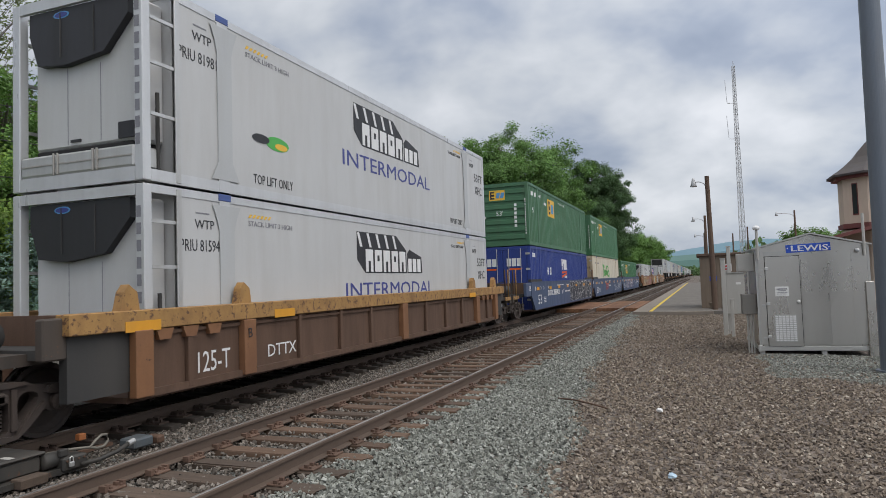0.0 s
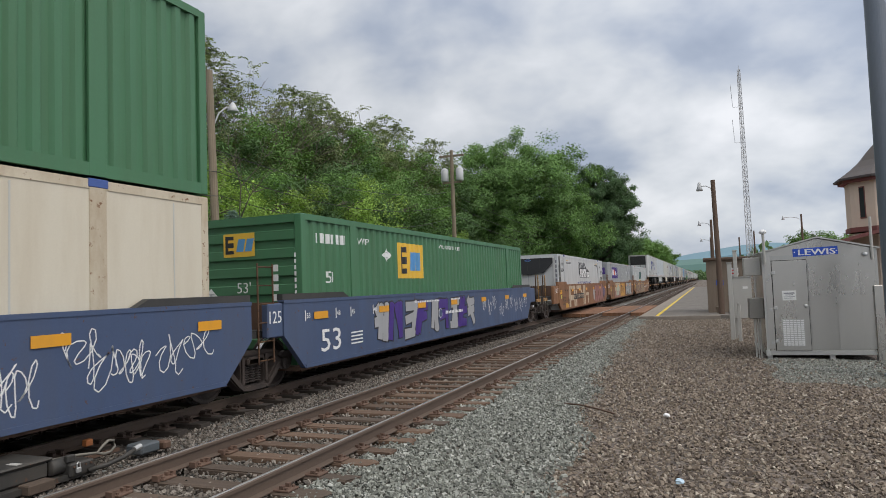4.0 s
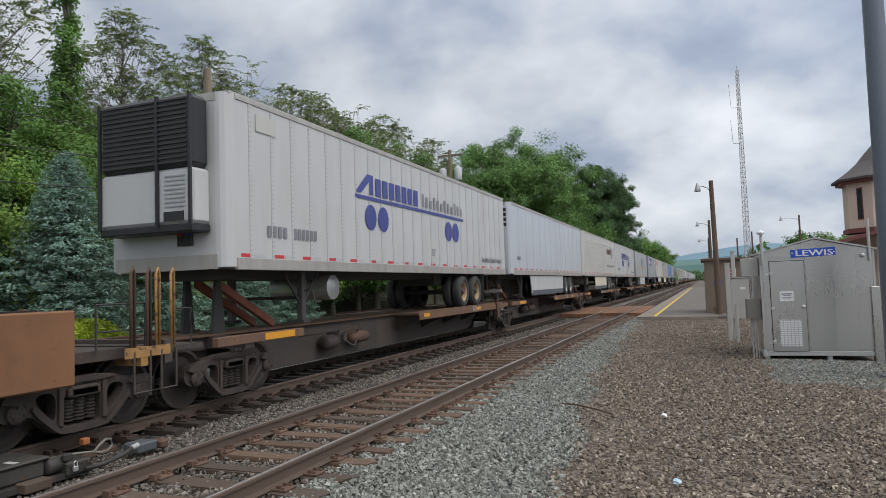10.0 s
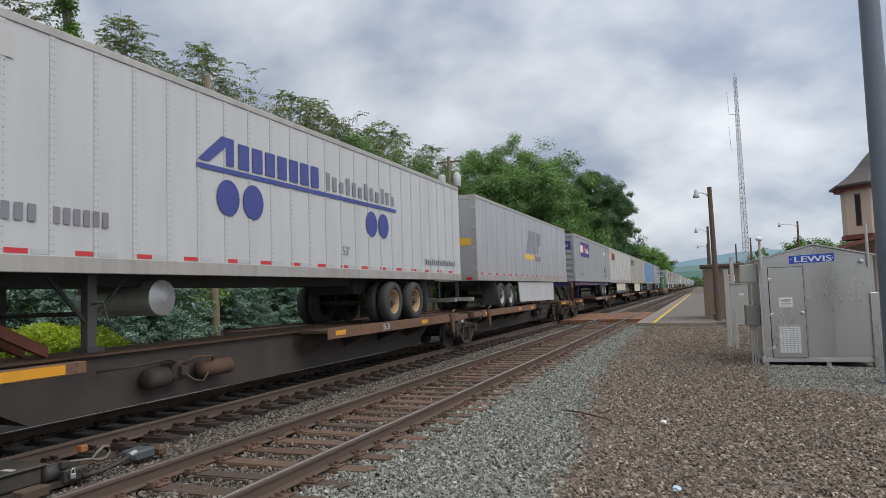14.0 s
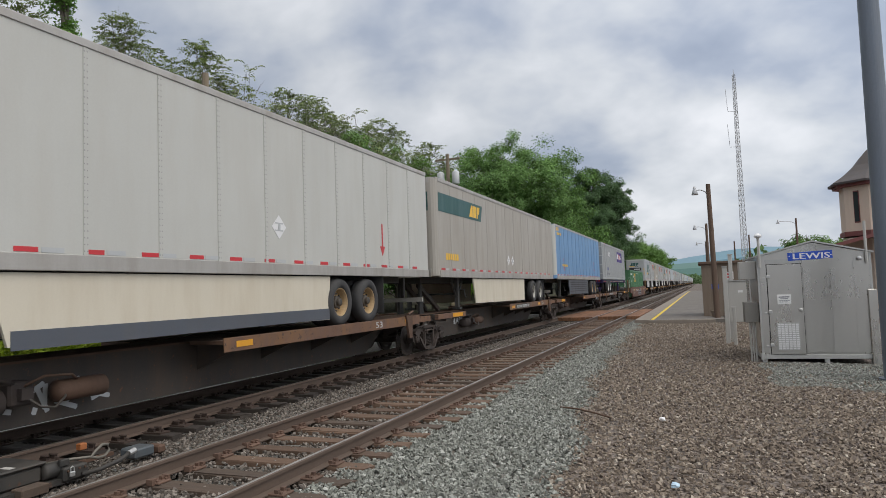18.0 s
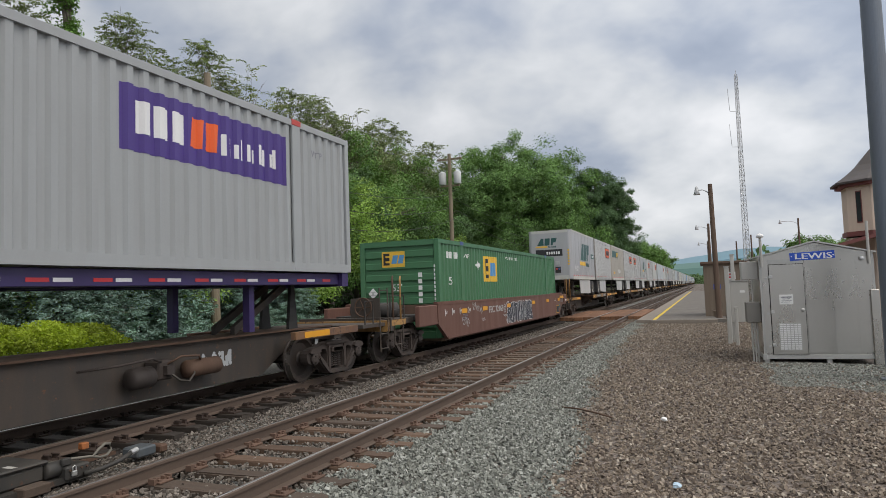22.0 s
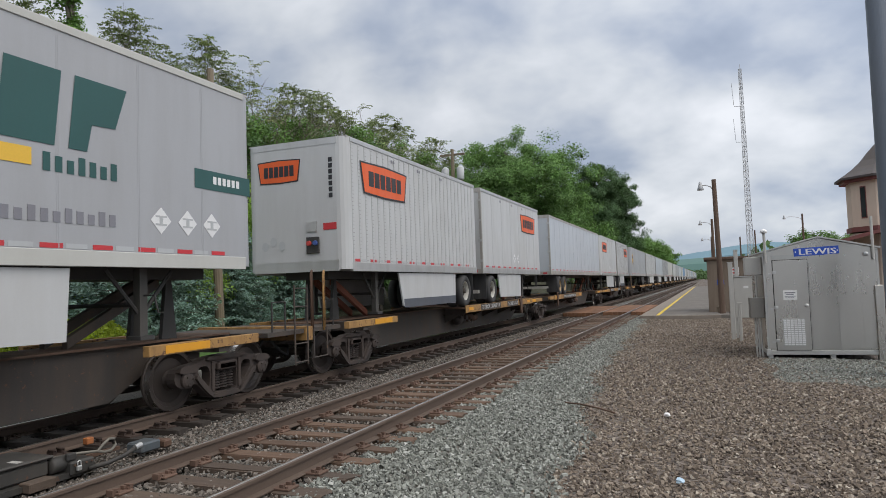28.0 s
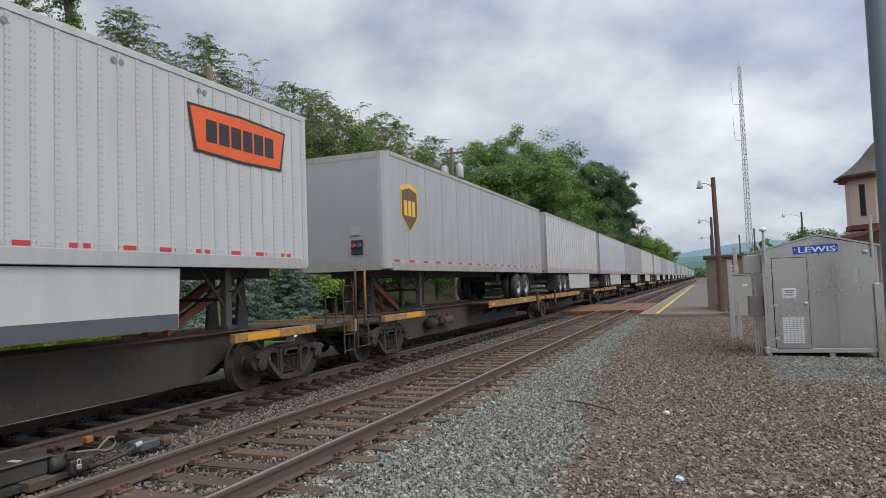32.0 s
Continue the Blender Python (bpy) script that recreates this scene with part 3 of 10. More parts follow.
def write(s, u, v, size, material, parent, side, lift=0.005, stretch=1.0, width=None):
    """Words in the built-in font. width: stretch them to fill it."""
    me = text_mesh(s, size).copy()
    me.materials.clear()
    me.materials.append(M[material])
    if width:
        xs = [p.co.x for p in me.vertices]
        stretch = width / (max(xs) - min(xs))
    if side.kind == "S":
        m = Matrix(((0, 0, 1, side.pos + lift), (1, 0, 0, u), (0, 1, 0, v), (0, 0, 0, 1)))
    else:
        m = Matrix(((1, 0, 0, u), (0, 0, -1, side.pos - lift), (0, 1, 0, v), (0, 0, 0, 1)))
    me.transform(m @ Matrix.Diagonal((stretch, 1, 1, 1)))
    if side.ribbed:
        bm = bmesh.new()
        bm.from_mesh(me)
        follow_ribs(bm)
        bm.to_mesh(me)
        bm.free()
    return part("writing", me, material, parent)




def fat_letters(word, parent, side, u0, u1, v0, v1, fill, edge, bold=0.05, rim=0.045, lift=0.003):
    """Swollen sprayed letters with a dark rim, one piece a letter."""
    w = (u1 - u0) / len(word)
    for i, ch in enumerate(word):
        if ch == " ":
            continue
        layers = []
        for off in (bold + rim, bold):
            cu = bpy.data.curves.new("letter", "FONT")
            cu.body, cu.size, cu.extrude, cu.offset, cu.resolution_u = ch, 1.0, 0.0004, off, 3
            ob = bpy.data.objects.new("letter", cu)
            layers.append(bpy.data.meshes.new_from_object(ob))
            bpy.data.objects.remove(ob)
            bpy.data.curves.remove(cu)
        co = np.array([v.co for v in layers[1].vertices])
        (xa, ya), (xb, yb) = co[:, :2].min(0), co[:, :2].max(0)
        sx, sy = w * 1.06 / (xb - xa), (v1 - v0) * (0.94 + 0.06 * (i % 2)) / (yb - ya)
        group = None
        for k, (me, mat) in enumerate(zip(layers, (edge, fill))):
            d = side.pos + lift + k * 0.003 + i * 0.0002
            lean = 0.05 * math.sin(i * 2.1)
            me.transform(Matrix(((0, 0, 1, d), (sx, lean, 0, u0 + w * i - xa * sx), (0, sy, 0, v0 - ya * sy), (0, 0, 0, 1))))
            me.materials.clear()
            me.materials.append(M[mat])
            group = part("graffiti_letter" if k == 0 else "letter_fill", me, mat, group or parent, "spray-painted letter with a dark rim" if k == 0 else "")


# ---- the ground ----
XN, XF, ZF = -4.72, -8.43, -0.04        # middles of the two tracks; the far track lies a little lower
GAUGE = 1.505                            # between the rails' middles


def ground_height(x, y):
    z = -0.235
    if -10.7 < x < -6.8:
        z = -0.295
    if x > -2.6:
        z += 0.02 * math.sin(x * 1.3) + 0.015 * math.sin(y * 0.7 + x)
    if x < -11.5:
        z = -0.235 + min(0.5, (-11.5 - x) * 0.22)
    if x < -23:
        z += min(9.0, (-23 - x) * 0.33)
    return z


def make_ground():
    xs = [-3000, -1500, -700, -300, -150, -90, -60, -50, -42, -36, -31, -27, -24, -23, -21, -18, -16, -14, -13, -12, -11.5, -11, -9, -7, -5, -3.2, -2.6,
          *[-2 + 0.5 * i for i in range(18)], 8, 10, 14, 20, 40, 90, 200, 500, 1200, 3000]
    ys = [-900, -300, -100, -40, -15, -5, *range(0, 40, 2), 45, 52, 60, 80, 100, 140, 200, 300, 500, 900, 1600, 3000]
    verts = [(x, y, ground_height(x, y)) for y in ys for x in xs]
    n = len(xs)
    faces = [(j * n + i, j * n + i + 1, (j + 1) * n + i + 1, (j + 1) * n + i) for j in range(len(ys) - 1) for i in range(n - 1)]
    me = bpy.data.meshes.new("ground")
    me.from_pydata(verts, [], faces)
    me.materials.append(M["ground"])
    for p in me.polygons:
        p.use_smooth = True
    tagged(new("ground", me), "stony ground of ballast, brown gravel and grass", "ground", kind="structure")


make_ground()


def hill_backdrop():
    """Wooded ridges at the end of the valley, with distance haze painted into their blue."""
    rng = random.Random(5)
    # the farther ridge is coloured bluer and paler to imitate haze
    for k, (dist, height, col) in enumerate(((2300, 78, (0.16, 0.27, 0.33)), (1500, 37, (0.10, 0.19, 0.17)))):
        mt = paint("haze-tinted ridge woods", col, 0.95, dirt=0.3, dirt_col=tuple(c * 0.8 for c in col), scale=0.004, streak=(1, 1, 1), grain=0.15, bump=0)
        bm = bmesh.new()
        prev = None
        for i in range(161):
            a = radians(-70 + i * 0.9)
            x, y = math.sin(a) * dist, math.cos(a) * dist
            h = height * (1 + 0.30 * math.sin(a * 7 + k * 2.2 + 0.6) + 0.12 * math.sin(a * 23 + k)) + rng.uniform(-1, 1) * 1.2
            row = [bm.verts.new((x, y, -2)), bm.verts.new((x * 1.02, y * 1.02, h * 0.7)), bm.verts.new((x * 1.06, y * 1.06, h))]
            if prev:
                for j in range(2):
                    bm.faces.new((prev[j], row[j], row[j + 1], prev[j + 1]))
            prev = row
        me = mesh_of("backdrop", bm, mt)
        tagged(new("backdrop", me), "wooded ridge across the valley, tinted blue for haze", "hill", kind="structure")


hill_backdrop()


# ---- the two tracks ----
def rail_profile(x, z0=0.0):
    h = 0.17
    pts = [(-0.07, -h), (0.07, -h), (0.07, -h + 0.012), (0.012, -h + 0.03), (0.012, -0.045), (0.036, -0.036), (0.036, -0.008), (0.028, 0),
           (-0.028, 0), (-0.036, -0.008), (-0.036, -0.036), (-0.012, -0.045), (-0.012, -h + 0.03), (-0.07, -h + 0.012)]
    return [(x + a, z0 + b) for a, b in pts]


def make_rail(track, x, z, y0=-40.0, y1=900.0):
    bm = bmesh.new()
    prism(bm, rail_profile(x, z), "Y", y0, y1)
    rail = part("rail", bm, "rail_side", track)
    crown = [(x + 0.021 * k / 5, z - 0.001 + 0.0055 * (1 - (k / 5) ** 2)) for k in range(-5, 6)]
    part("running_surface", prism(bmesh.new(), crown, "Y", y0, y1), "rail_top", rail, "worn rail top")
    return rail


TIE_STEP = 0.537


def tie_mesh(seed, oily=False):
    rng = random.Random(seed)
    bm = B(-1.3, 1.3, -0.115, 0.115, -0.18, 0, bevel=0.015)
    for v in bm.verts:
        v.co += Vector((rng.uniform(-0.04, 0.04), rng.uniform(-0.012, 0.012), rng.uniform(-0.008, 0.006)))
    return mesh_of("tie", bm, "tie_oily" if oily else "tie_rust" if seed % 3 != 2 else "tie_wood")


def plate_mesh(heavy=False):
    bm = B(-0.19, 0.19, -0.09, 0.09, 0, 0.02, bevel=0.004)
    if heavy:
        box(bm, -0.34, 0.02, -0.10, 0.10, 0, 0.024)
        for sy in (-0.055, 0.055):
            box(bm, -0.20, -0.10, sy - 0.02, sy + 0.02, 0.02, 0.085)
            tube(bm, [(-0.08, sy, 0.045), (-0.15, sy + 0.035, 0.085), (-0.22, sy, 0.075), (-0.17, sy - 0.03, 0.05)], 0.013, 5)
        cyl(bm, (-0.29, 0.0, 0.02), (-0.29, 0.0, 0.06), 0.02, 6)
    for sx, sy in ((-0.095, -0.05), (-0.095, 0.05), (0.095, -0.05), (0.095, 0.05)):
        box(bm, sx - 0.022, sx + 0.022, sy - 0.018, sy + 0.018, 0.018, 0.052)
        cyl(bm, (sx * 1.55, sy * 1.2, 0.018), (sx * 1.55, sy * 1.2, 0.04), 0.016, 6)
    for sy in (-0.105, 0.105):
        box(bm, 0.06, 0.14, sy - 0.018, sy + 0.018, -0.005, 0.055)
    return mesh_of("tie_plate", bm, "plate_oily" if heavy else "plate_rust")


def make_track(name, xc, z, near_end, label):
    track = tagged(new(name), label, "railway track", kind="structure")
    for s in (-1, 1):
        make_rail(track, xc + s * GAUGE / 2, z)
    ties, plate = [tie_mesh(i, z < 0) for i in range(9)], plate_mesh(z < 0)
    rng = random.Random(name)
    zt = z - 0.172
    y = 2.2
    verts, faces = [], []
    cube = [(0, 1, 3, 2), (4, 6, 7, 5), (0, 4, 5, 1), (2, 3, 7, 6), (0, 2, 6, 4), (1, 5, 7, 3)]
    while y < 260:
        if y < near_end:
            t = new("tie", rng.choice(ties))
            t.parent = track
            t.matrix_basis = pose(xc + rng.uniform(-0.05, 0.05), y, zt, 0, 0, rng.uniform(-1.2, 1.2))
            if y < near_end * 0.62:
                for s in (-1, 1):
                    p = new("tie_plate", plate)
                    p.parent = t
                    p.matrix_basis = pose(s * GAUGE / 2, 0, 0.0, 0, 0, 180 if s > 0 else 0)
        else:
            b = len(verts)
            verts += list(itertools.product((xc - 1.3, xc + 1.3), (y - 0.11, y + 0.11), (zt - 0.15, zt)))
            faces += [tuple(b + k for k in f) for f in cube]
        y += TIE_STEP + rng.uniform(-0.02, 0.02)
    for k in range(1, 80):
        b, y = len(verts), 2.2 - k * TIE_STEP
        verts += list(itertools.product((xc - 1.3, xc + 1.3), (y - 0.11, y + 0.11), (zt - 0.15, zt)))
        faces += [tuple(b + q for q in f) for f in cube]
    me = bpy.data.meshes.new("far_ties")
    me.from_pydata(verts, [], faces)
    me.materials.append(M["tie_wood"])
    far = new("far_ties", me)
    far.parent = track
    tagged(far, kind="stuff")
    return track


make_track("track_1", XN, 0.0, 52.0, "empty railway track with worn wooden ties and bright rails")
make_track("track_2", XF, ZF, 42.0, "railway track under the train with rusty rails and wooden ties")


# ---- loose stones ----
def stones(name, label, count, place, sizes, material, seed):
    """Crushed stone: broken, uneven blocks tumbled every way."""
    rng = np.random.default_rng(seed)
    block = np.array(list(itertools.product((-1, 1), repeat=3)), float) * 0.72
    tri = np.array([t for a, b, c, d in ((0, 1, 3, 2), (4, 6, 7, 5), (0, 4, 5, 1), (2, 3, 7, 6), (0, 2, 6, 4), (1, 5, 7, 3)) for t in ((a, b, c), (a, c, d))])
    pts = place(rng, count)
    n = len(pts)
    v = np.repeat(block[None], n, 0) + rng.uniform(-0.34, 0.34, (n, 8, 3))
    a = rng.normal(size=(n, 4))
    a /= np.linalg.norm(a, axis=1)[:, None]
    w, x, y, z = a.T
    rot = np.stack([np.stack([1 - 2 * (y * y + z * z), 2 * (x * y - z * w), 2 * (x * z + y * w)], -1),
                    np.stack([2 * (x * y + z * w), 1 - 2 * (x * x + z * z), 2 * (y * z - x * w)], -1),
                    np.stack([2 * (x * z - y * w), 2 * (y * z + x * w), 1 - 2 * (x * x + y * y)], -1)], 1)
    size = rng.uniform(*sizes, n) * (0.75 + 0.6 * rng.random(n) ** 3)
    v = np.einsum("nij,nkj->nki", rot, v * np.array([1.0, 0.78, 0.55])) * size[:, None, None]
    v += pts[:, None, :]
    f = (tri[None] + (np.arange(n) * 8)[:, None, None]).reshape(-1, 3)
    me = bpy.data.meshes.new(name)
    me.vertices.add(n * 8)
    me.vertices.foreach_set("co", v.ravel())
    me.loops.add(len(f) * 3)
    me.loops.foreach_set("vertex_index", f.ravel().astype(np.int32))
    me.polygons.add(len(f))
    me.polygons.foreach_set("loop_start", np.arange(0, len(f) * 3, 3, dtype=np.int32))
    me.polygons.foreach_set("use_smooth", np.zeros(len(f), dtype=bool))
    me.update(calc_edges=True)
    me.materials.append(M[material])
    return tagged(new(name, me), label, "stones", kind="stuff")


def spread(rng, count, x0, x1, y0, y1, z, power=2.2):
    """Denser towards the near end."""
    y = y0 + (y1 - y0) * rng.random(count) ** power
    x = rng.uniform(x0, x1, count)
    return np.stack([x, y, np.full(count, z) + rng.uniform(-0.01, 0.012, count)], -1)


def border(y, rng, ragged):
    """Where the grey ballast of the shoulder meets the brown gravel of the lot."""
    return np.interp(y, (3, 6, 7.4, 9.4, 13.4, 19, 29, 36), (-0.95, -1.3, -1.5, -1.72, -2.12, -2.45, -2.75, -2.85)) + 0.10 * np.sin(y * 1.7) + 0.06 * np.sin(y * 5.3) + rng.normal(0, ragged, len(y))


def shoulder(rng, count):
    p = spread(rng, count, -3.75, -0.6, 3.2, 36, -0.215, 2.0)
    p = p[p[:, 0] < border(p[:, 1], rng, 0.07)]
    p[:, 2] += np.clip((p[:, 0] + 3.7) * -0.02, -0.05, 0) + rng.random(len(p)) * 0.02
    return p


def lot(rng, count):
    p = spread(rng, count, -2.9, 4.6, 3.0, 33.5, -0.225, 2.2)
    p = p[(p[:, 0] > border(p[:, 1], rng, 0.09)) & (p[:, 0] < 0.26 * p[:, 1] + 0.6)]
    p = p[~(grey_patch(p) & (rng.random(len(p)) < 0.9))]
    p[:, 2] += 0.230 + np.array([ground_height(a, b) for a, b in p[:, :2]])
    return p[~((p[:, 0] > 1.1) & (p[:, 1] > 16.9) & (p[:, 1] < 19.6))]


def grey_patch(p):
    """Newer grey stone spread before the hut."""
    return (p[:, 0] > 1.15 + 0.10 * np.sin(p[:, 1] * 3)) & (p[:, 1] > 13.1 + 0.25 * np.sin(p[:, 0] * 4) + 0.5 * np.clip(2.0 - p[:, 0], 0, 1)) & (p[:, 1] < 16.95)


def before_hut(rng, count):
    p = spread(rng, count, 0.9, 4.6, 12.6, 16.95, -0.222, 1.0)
    p = p[grey_patch(p)]
    p[:, 2] += 0.228 + np.array([ground_height(a, b) for a, b in p[:, :2]])
    return p


def between(rng, count):
    return spread(rng, count, XN - 0.9, XN + 1.25, 3.0, 42, -0.208, 2.0)


def aisle(rng, count):
    p = spread(rng, count, XF + 1.22, XN - 0.9, 3.0, 44, -0.228, 1.8)
    p[:, 2] -= 0.055 * np.clip((-5.3 - p[:, 0]) / 1.6, 0, 1)
    return p


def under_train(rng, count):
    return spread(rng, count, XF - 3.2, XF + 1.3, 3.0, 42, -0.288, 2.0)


stones("ballast_stones", "crushed grey ballast stones beside the track", 72000, shoulder, (0.018, 0.031), "ballast_stone", 3)
stones("gravel_stones", "loose brown gravel on the lot", 98000, lot, (0.017, 0.031), "gravel_stone", 4)
stones("track_stones", "rust-dusted ballast stones between the ties", 15000, between, (0.018, 0.034), "brown_stone", 5)
stones("aisle_stones", "brown-grey ballast stones between the tracks", 22000, aisle, (0.015, 0.028), "brown_stone", 6)
stones("hut_stones", "pale grey chippings spread before the hut", 9000, before_hut, (0.014, 0.026), "ballast_stone", 8)
stones("oily_shaded_stones", "oil-stained ballast under the train, with shade painted in", 11000, under_train, (0.018, 0.034), "oily_shaded_stone", 7)


# ---- the platform and the crossing ----
def make_platform():
    slab = tagged(new("pavement", mesh_of("pavement", B(-2.45, 0.9, 33.6, 140, -0.5, -0.06, bevel=0.01), "asphalt")), "worn grey asphalt platform", "platform", kind="structure")
    y = 33.6
    for k in range(26):
        part("edge_slab", B(-3.15, -2.452, y, y + 3.96, -0.5, -0.055, bevel=0.012), "concrete_edge", slab)
        y += 4.0
    part("painted_line", B(-2.40, -2.24, 33.7, 139, -0.0595, -0.0535), "line_yellow", slab, "worn yellow safety line")
    part("front_kerb", B(-2.45, 0.5, 33.42, 33.598, -0.5, -0.07, bevel=0.012), "concrete_edge", slab)


make_platform()


def make_crossing():
    deck = thing("crossing", "rust-stained plank crossing over the two tracks", "crossing", kind="structure")
    y0, y1 = 37.0, 46.5
    spans = [(XN - 0.66, XN + 0.66, -0.012), (XN + 0.82, -3.17, -0.02), (XF + 0.86, XN - 0.82, -0.03), (XF - 0.66, XF + 0.66, ZF - 0.012)]
    for a, b, z in spans:
        n = max(1, round((b - a) / 0.26))
        for i in range(n):
            x0, x1 = a + (b - a) * i / n, a + (b - a) * (i + 1) / n
            for j in range(3):
                ya = y0 + (y1 - y0) * j / 3
                part("plank", B(x0 + 0.008, x1 - 0.008, ya + 0.01, ya + (y1 - y0) / 3 - 0.01, z - 0.2, z, bevel=0.01), "plank_rust" if a > XF + 0.7 else "tie_wood", deck)
    return deck


make_crossing()


# ---- the signal hut ----
def make_hut():
    hut = thing("equipment_hut", "galvanised steel signal hut with a shallow gable and a blue sign", "hut", at=pose(1.20, 17.0, -0.16, 0, 0, 2.2))
    w, d, he, hp = 2.30, 2.6, 2.36, 2.64        # width, depth, eaves, ridge
    z0 = 0.09
    part("base_frame", B(-0.01, w + 0.01, -0.01, d, z0 - 0.06, z0 + 0.04, bevel=0.006), "hut_trim", hut)
    outline = [(0, z0 + 0.04), (w, z0 + 0.04), (w, he), (w / 2, hp), (0, he)]
    part("wall", prism(bmesh.new(), outline, "Y", 0.0, d), "hut_steel", hut)
    for s in (0, 1):
        a, b = ((-0.05, he - 0.005), (w / 2, hp + 0.014)) if s == 0 else ((w / 2, hp + 0.014), (w + 0.05, he - 0.005))
        bm = bmesh.new()
        prism(bm, [(a[0], a[1]), (b[0], b[1]), (b[0], b[1] + 0.035), (a[0], a[1] + 0.035)], "Y", -0.06, d + 0.06)
        part("roof_panel", bm, "hut_trim", hut)
    for x in (0.06, 1.32, w - 0.06):
        part("foot", B(x - 0.05, x + 0.05, 0.02, 0.12, -0.13, z0 - 0.055), "hut_trim", hut)
        part("foot", B(x - 0.05, x + 0.05, d - 0.12, d - 0.02, -0.13, z0 - 0.055), "hut_trim", hut)
    for x in (0.0, w - 0.05):
        part("corner_trim", B(x, x + 0.05, -0.008, -0.001, z0 + 0.05, he - 0.02), "hut_trim", hut)
    for x in (-0.03, w - 0.06):
        part("corner_bracket", B(x, x + 0.09, -0.03, 0.03, z0 - 0.08, z0 + 0.06, bevel=0.008), "hut_trim", hut)
    f = Side("E", 0.0)
    part("header_panel", B(0.17, 0.905, -0.012, -0.001, 2.195, 2.29), "hut_trim", hut)
    # the front is clad in sheets that lie a hair out of true, so that each mirrors another piece of sky
    for ua, ub, tilt, lean in ((0.055, 0.176, 0.2, 0.05), (0.935, 1.472, -0.22, 0.1), (1.474, 1.932, 0.4, -0.05), (1.934, 2.245, -0.4, 0.1)):
        sh = part("front_sheet", B(-(ub - ua) / 2, (ub - ua) / 2, -0.004, 0.0, -1.05, 1.03), "hut_steel", hut)
        sh.matrix_basis = pose((ua + ub) / 2, -0.011, 1.22, lean, 0, tilt)
    decal("door_gap", [rect(0.186, 0.915, z0 + 0.03, 2.185)], "dark_gap", hut, f, 0.0005, thick=0.001)
    door = part("door", B(0.198, 0.903, -0.028, -0.002, z0 + 0.045, 2.172, bevel=0.004), "hut_steel", hut, "closed sheet-steel door")
    fd = Side("E", -0.028)
    for z in (0.35, 1.10, 1.90):
        part("hinge", B(0.18, 0.26, -0.045, -0.029, z - 0.035, z + 0.035, bevel=0.006), "alu", door)
        part("hinge_leaf", B(0.10, 0.16, -0.02, -0.002, z - 0.06, z - 0.01, bevel=0.004), "alu", hut)
    bm = bmesh.new()
    lathe(bm, [(-0.05, 0.045), (-0.075, 0.04), (-0.085, 0.02)], "Y", 12, (0.845, 0.02, 1.134))
    part("handle", bm, "alu", door, "round metal latch", smooth=True)
    slots = [rect(0.353 + i * 0.0735, 0.411 + i * 0.0735, 0.248 + j * 0.0423, 0.275 + j * 0.0423) for i in range(6) for j in range(14)]
    tagged(decal("louvres", slots, "logo_white", door, fd, 0.0005, thick=0.012), kind="stuff")
    decal("vent_plate", [rect(0.34, 0.79, 0.235, 0.85)], "hut_trim", door, fd, -0.002)
    decal("notice", [rect(0.38, 0.66, 1.27, 1.49)], "paper", door, fd, 0.001, "small white paper notice")
    decal("notice_line", [rect(0.41, 0.63, 1.42, 1.445), rect(0.44, 0.60, 1.385, 1.40), rect(0.41, 0.63, 1.345, 1.355), rect(0.41, 0.60, 1.315, 1.325)], "logo_grey", door, fd, 0.0055)
    sign = decal("sign", [[(0.652, 2.245), (1.556, 2.275), (1.55, 2.455), (0.646, 2.425)]], "sign_blue", hut, f, 0.005, "blue sign with white letters", thick=0.012)
    for k in range(3):
        write("LEWIS", 0.735 + k * 0.006, 2.282, 0.185, "logo_white", sign, f, 0.019 + k * 0.0004, width=0.74)
    for x in (0.685, 1.522):
        decal("sign_dot", [ellipse(x, 2.35, 0.014, 0.014, 10)], "logo_white", sign, f, 0.0175)
    bm = bmesh.new()
    lathe(bm, [(-0.001, 0.04), (-0.008, 0.036), (-0.012, 0.02)], "Y", 12, (1.415, 0, 1.146))
    part("vent_cap", bm, "hut_steel", hut, smooth=True)
    # weatherheads and conduit
    for x, top, ball in ((0.055, 2.83, True), (2.2, 3.06, False)):
        bm = bmesh.new()
        cyl(bm, (x, -0.05, 2.12), (x, -0.05, top), 0.03, 10)
        part("mast", bm, "post_grey", hut)
        if ball:
            bm = bmesh.new()
            lathe(bm, [(top - 0.02, 0.06), (top + 0.01, 0.085), (top + 0.05, 0.07), (top + 0.08, 0.02)], "Z", 14, (x, -0.05, 0))
            part("mast_cap", bm, "logo_white", hut, "white mushroom antenna", smooth=True)
    bm = bmesh.new()
    lathe(bm, [(-0.001, 0.03), (-0.06, 0.05), (-0.11, 0.045)], "Y", 12, (2.06, 0, 2.24))
    part("flood_light", bm, "lamp_grey", hut, smooth=True)
    part("cable_cover", B(w - 0.12, w + 0.05, -0.07, -0.003, z0 - 0.2, 1.55, bevel=0.01), "hut_steel", hut)
    # boxes and pipes on the flank
    for y0, z1, z2, dx in ((0.10, 0.86, 1.33, 0.31), (0.25, 1.86, 2.28, 0.36)):
        part("junction_box", B(-dx, -0.004, y0, y0 + 0.36, z1, z2, bevel=0.01), "post_grey" if z1 > 1.5 else "box_dark", hut, "grey steel junction box")
    for k, x in enumerate((-0.20, -0.145, -0.09)):
        bm = bmesh.new()
        cyl(bm, (x, 0.22, -0.12), (x, 0.22, 0.865), 0.02, 8)
        part("conduit", bm, "post_grey", hut)
    bm = bmesh.new()
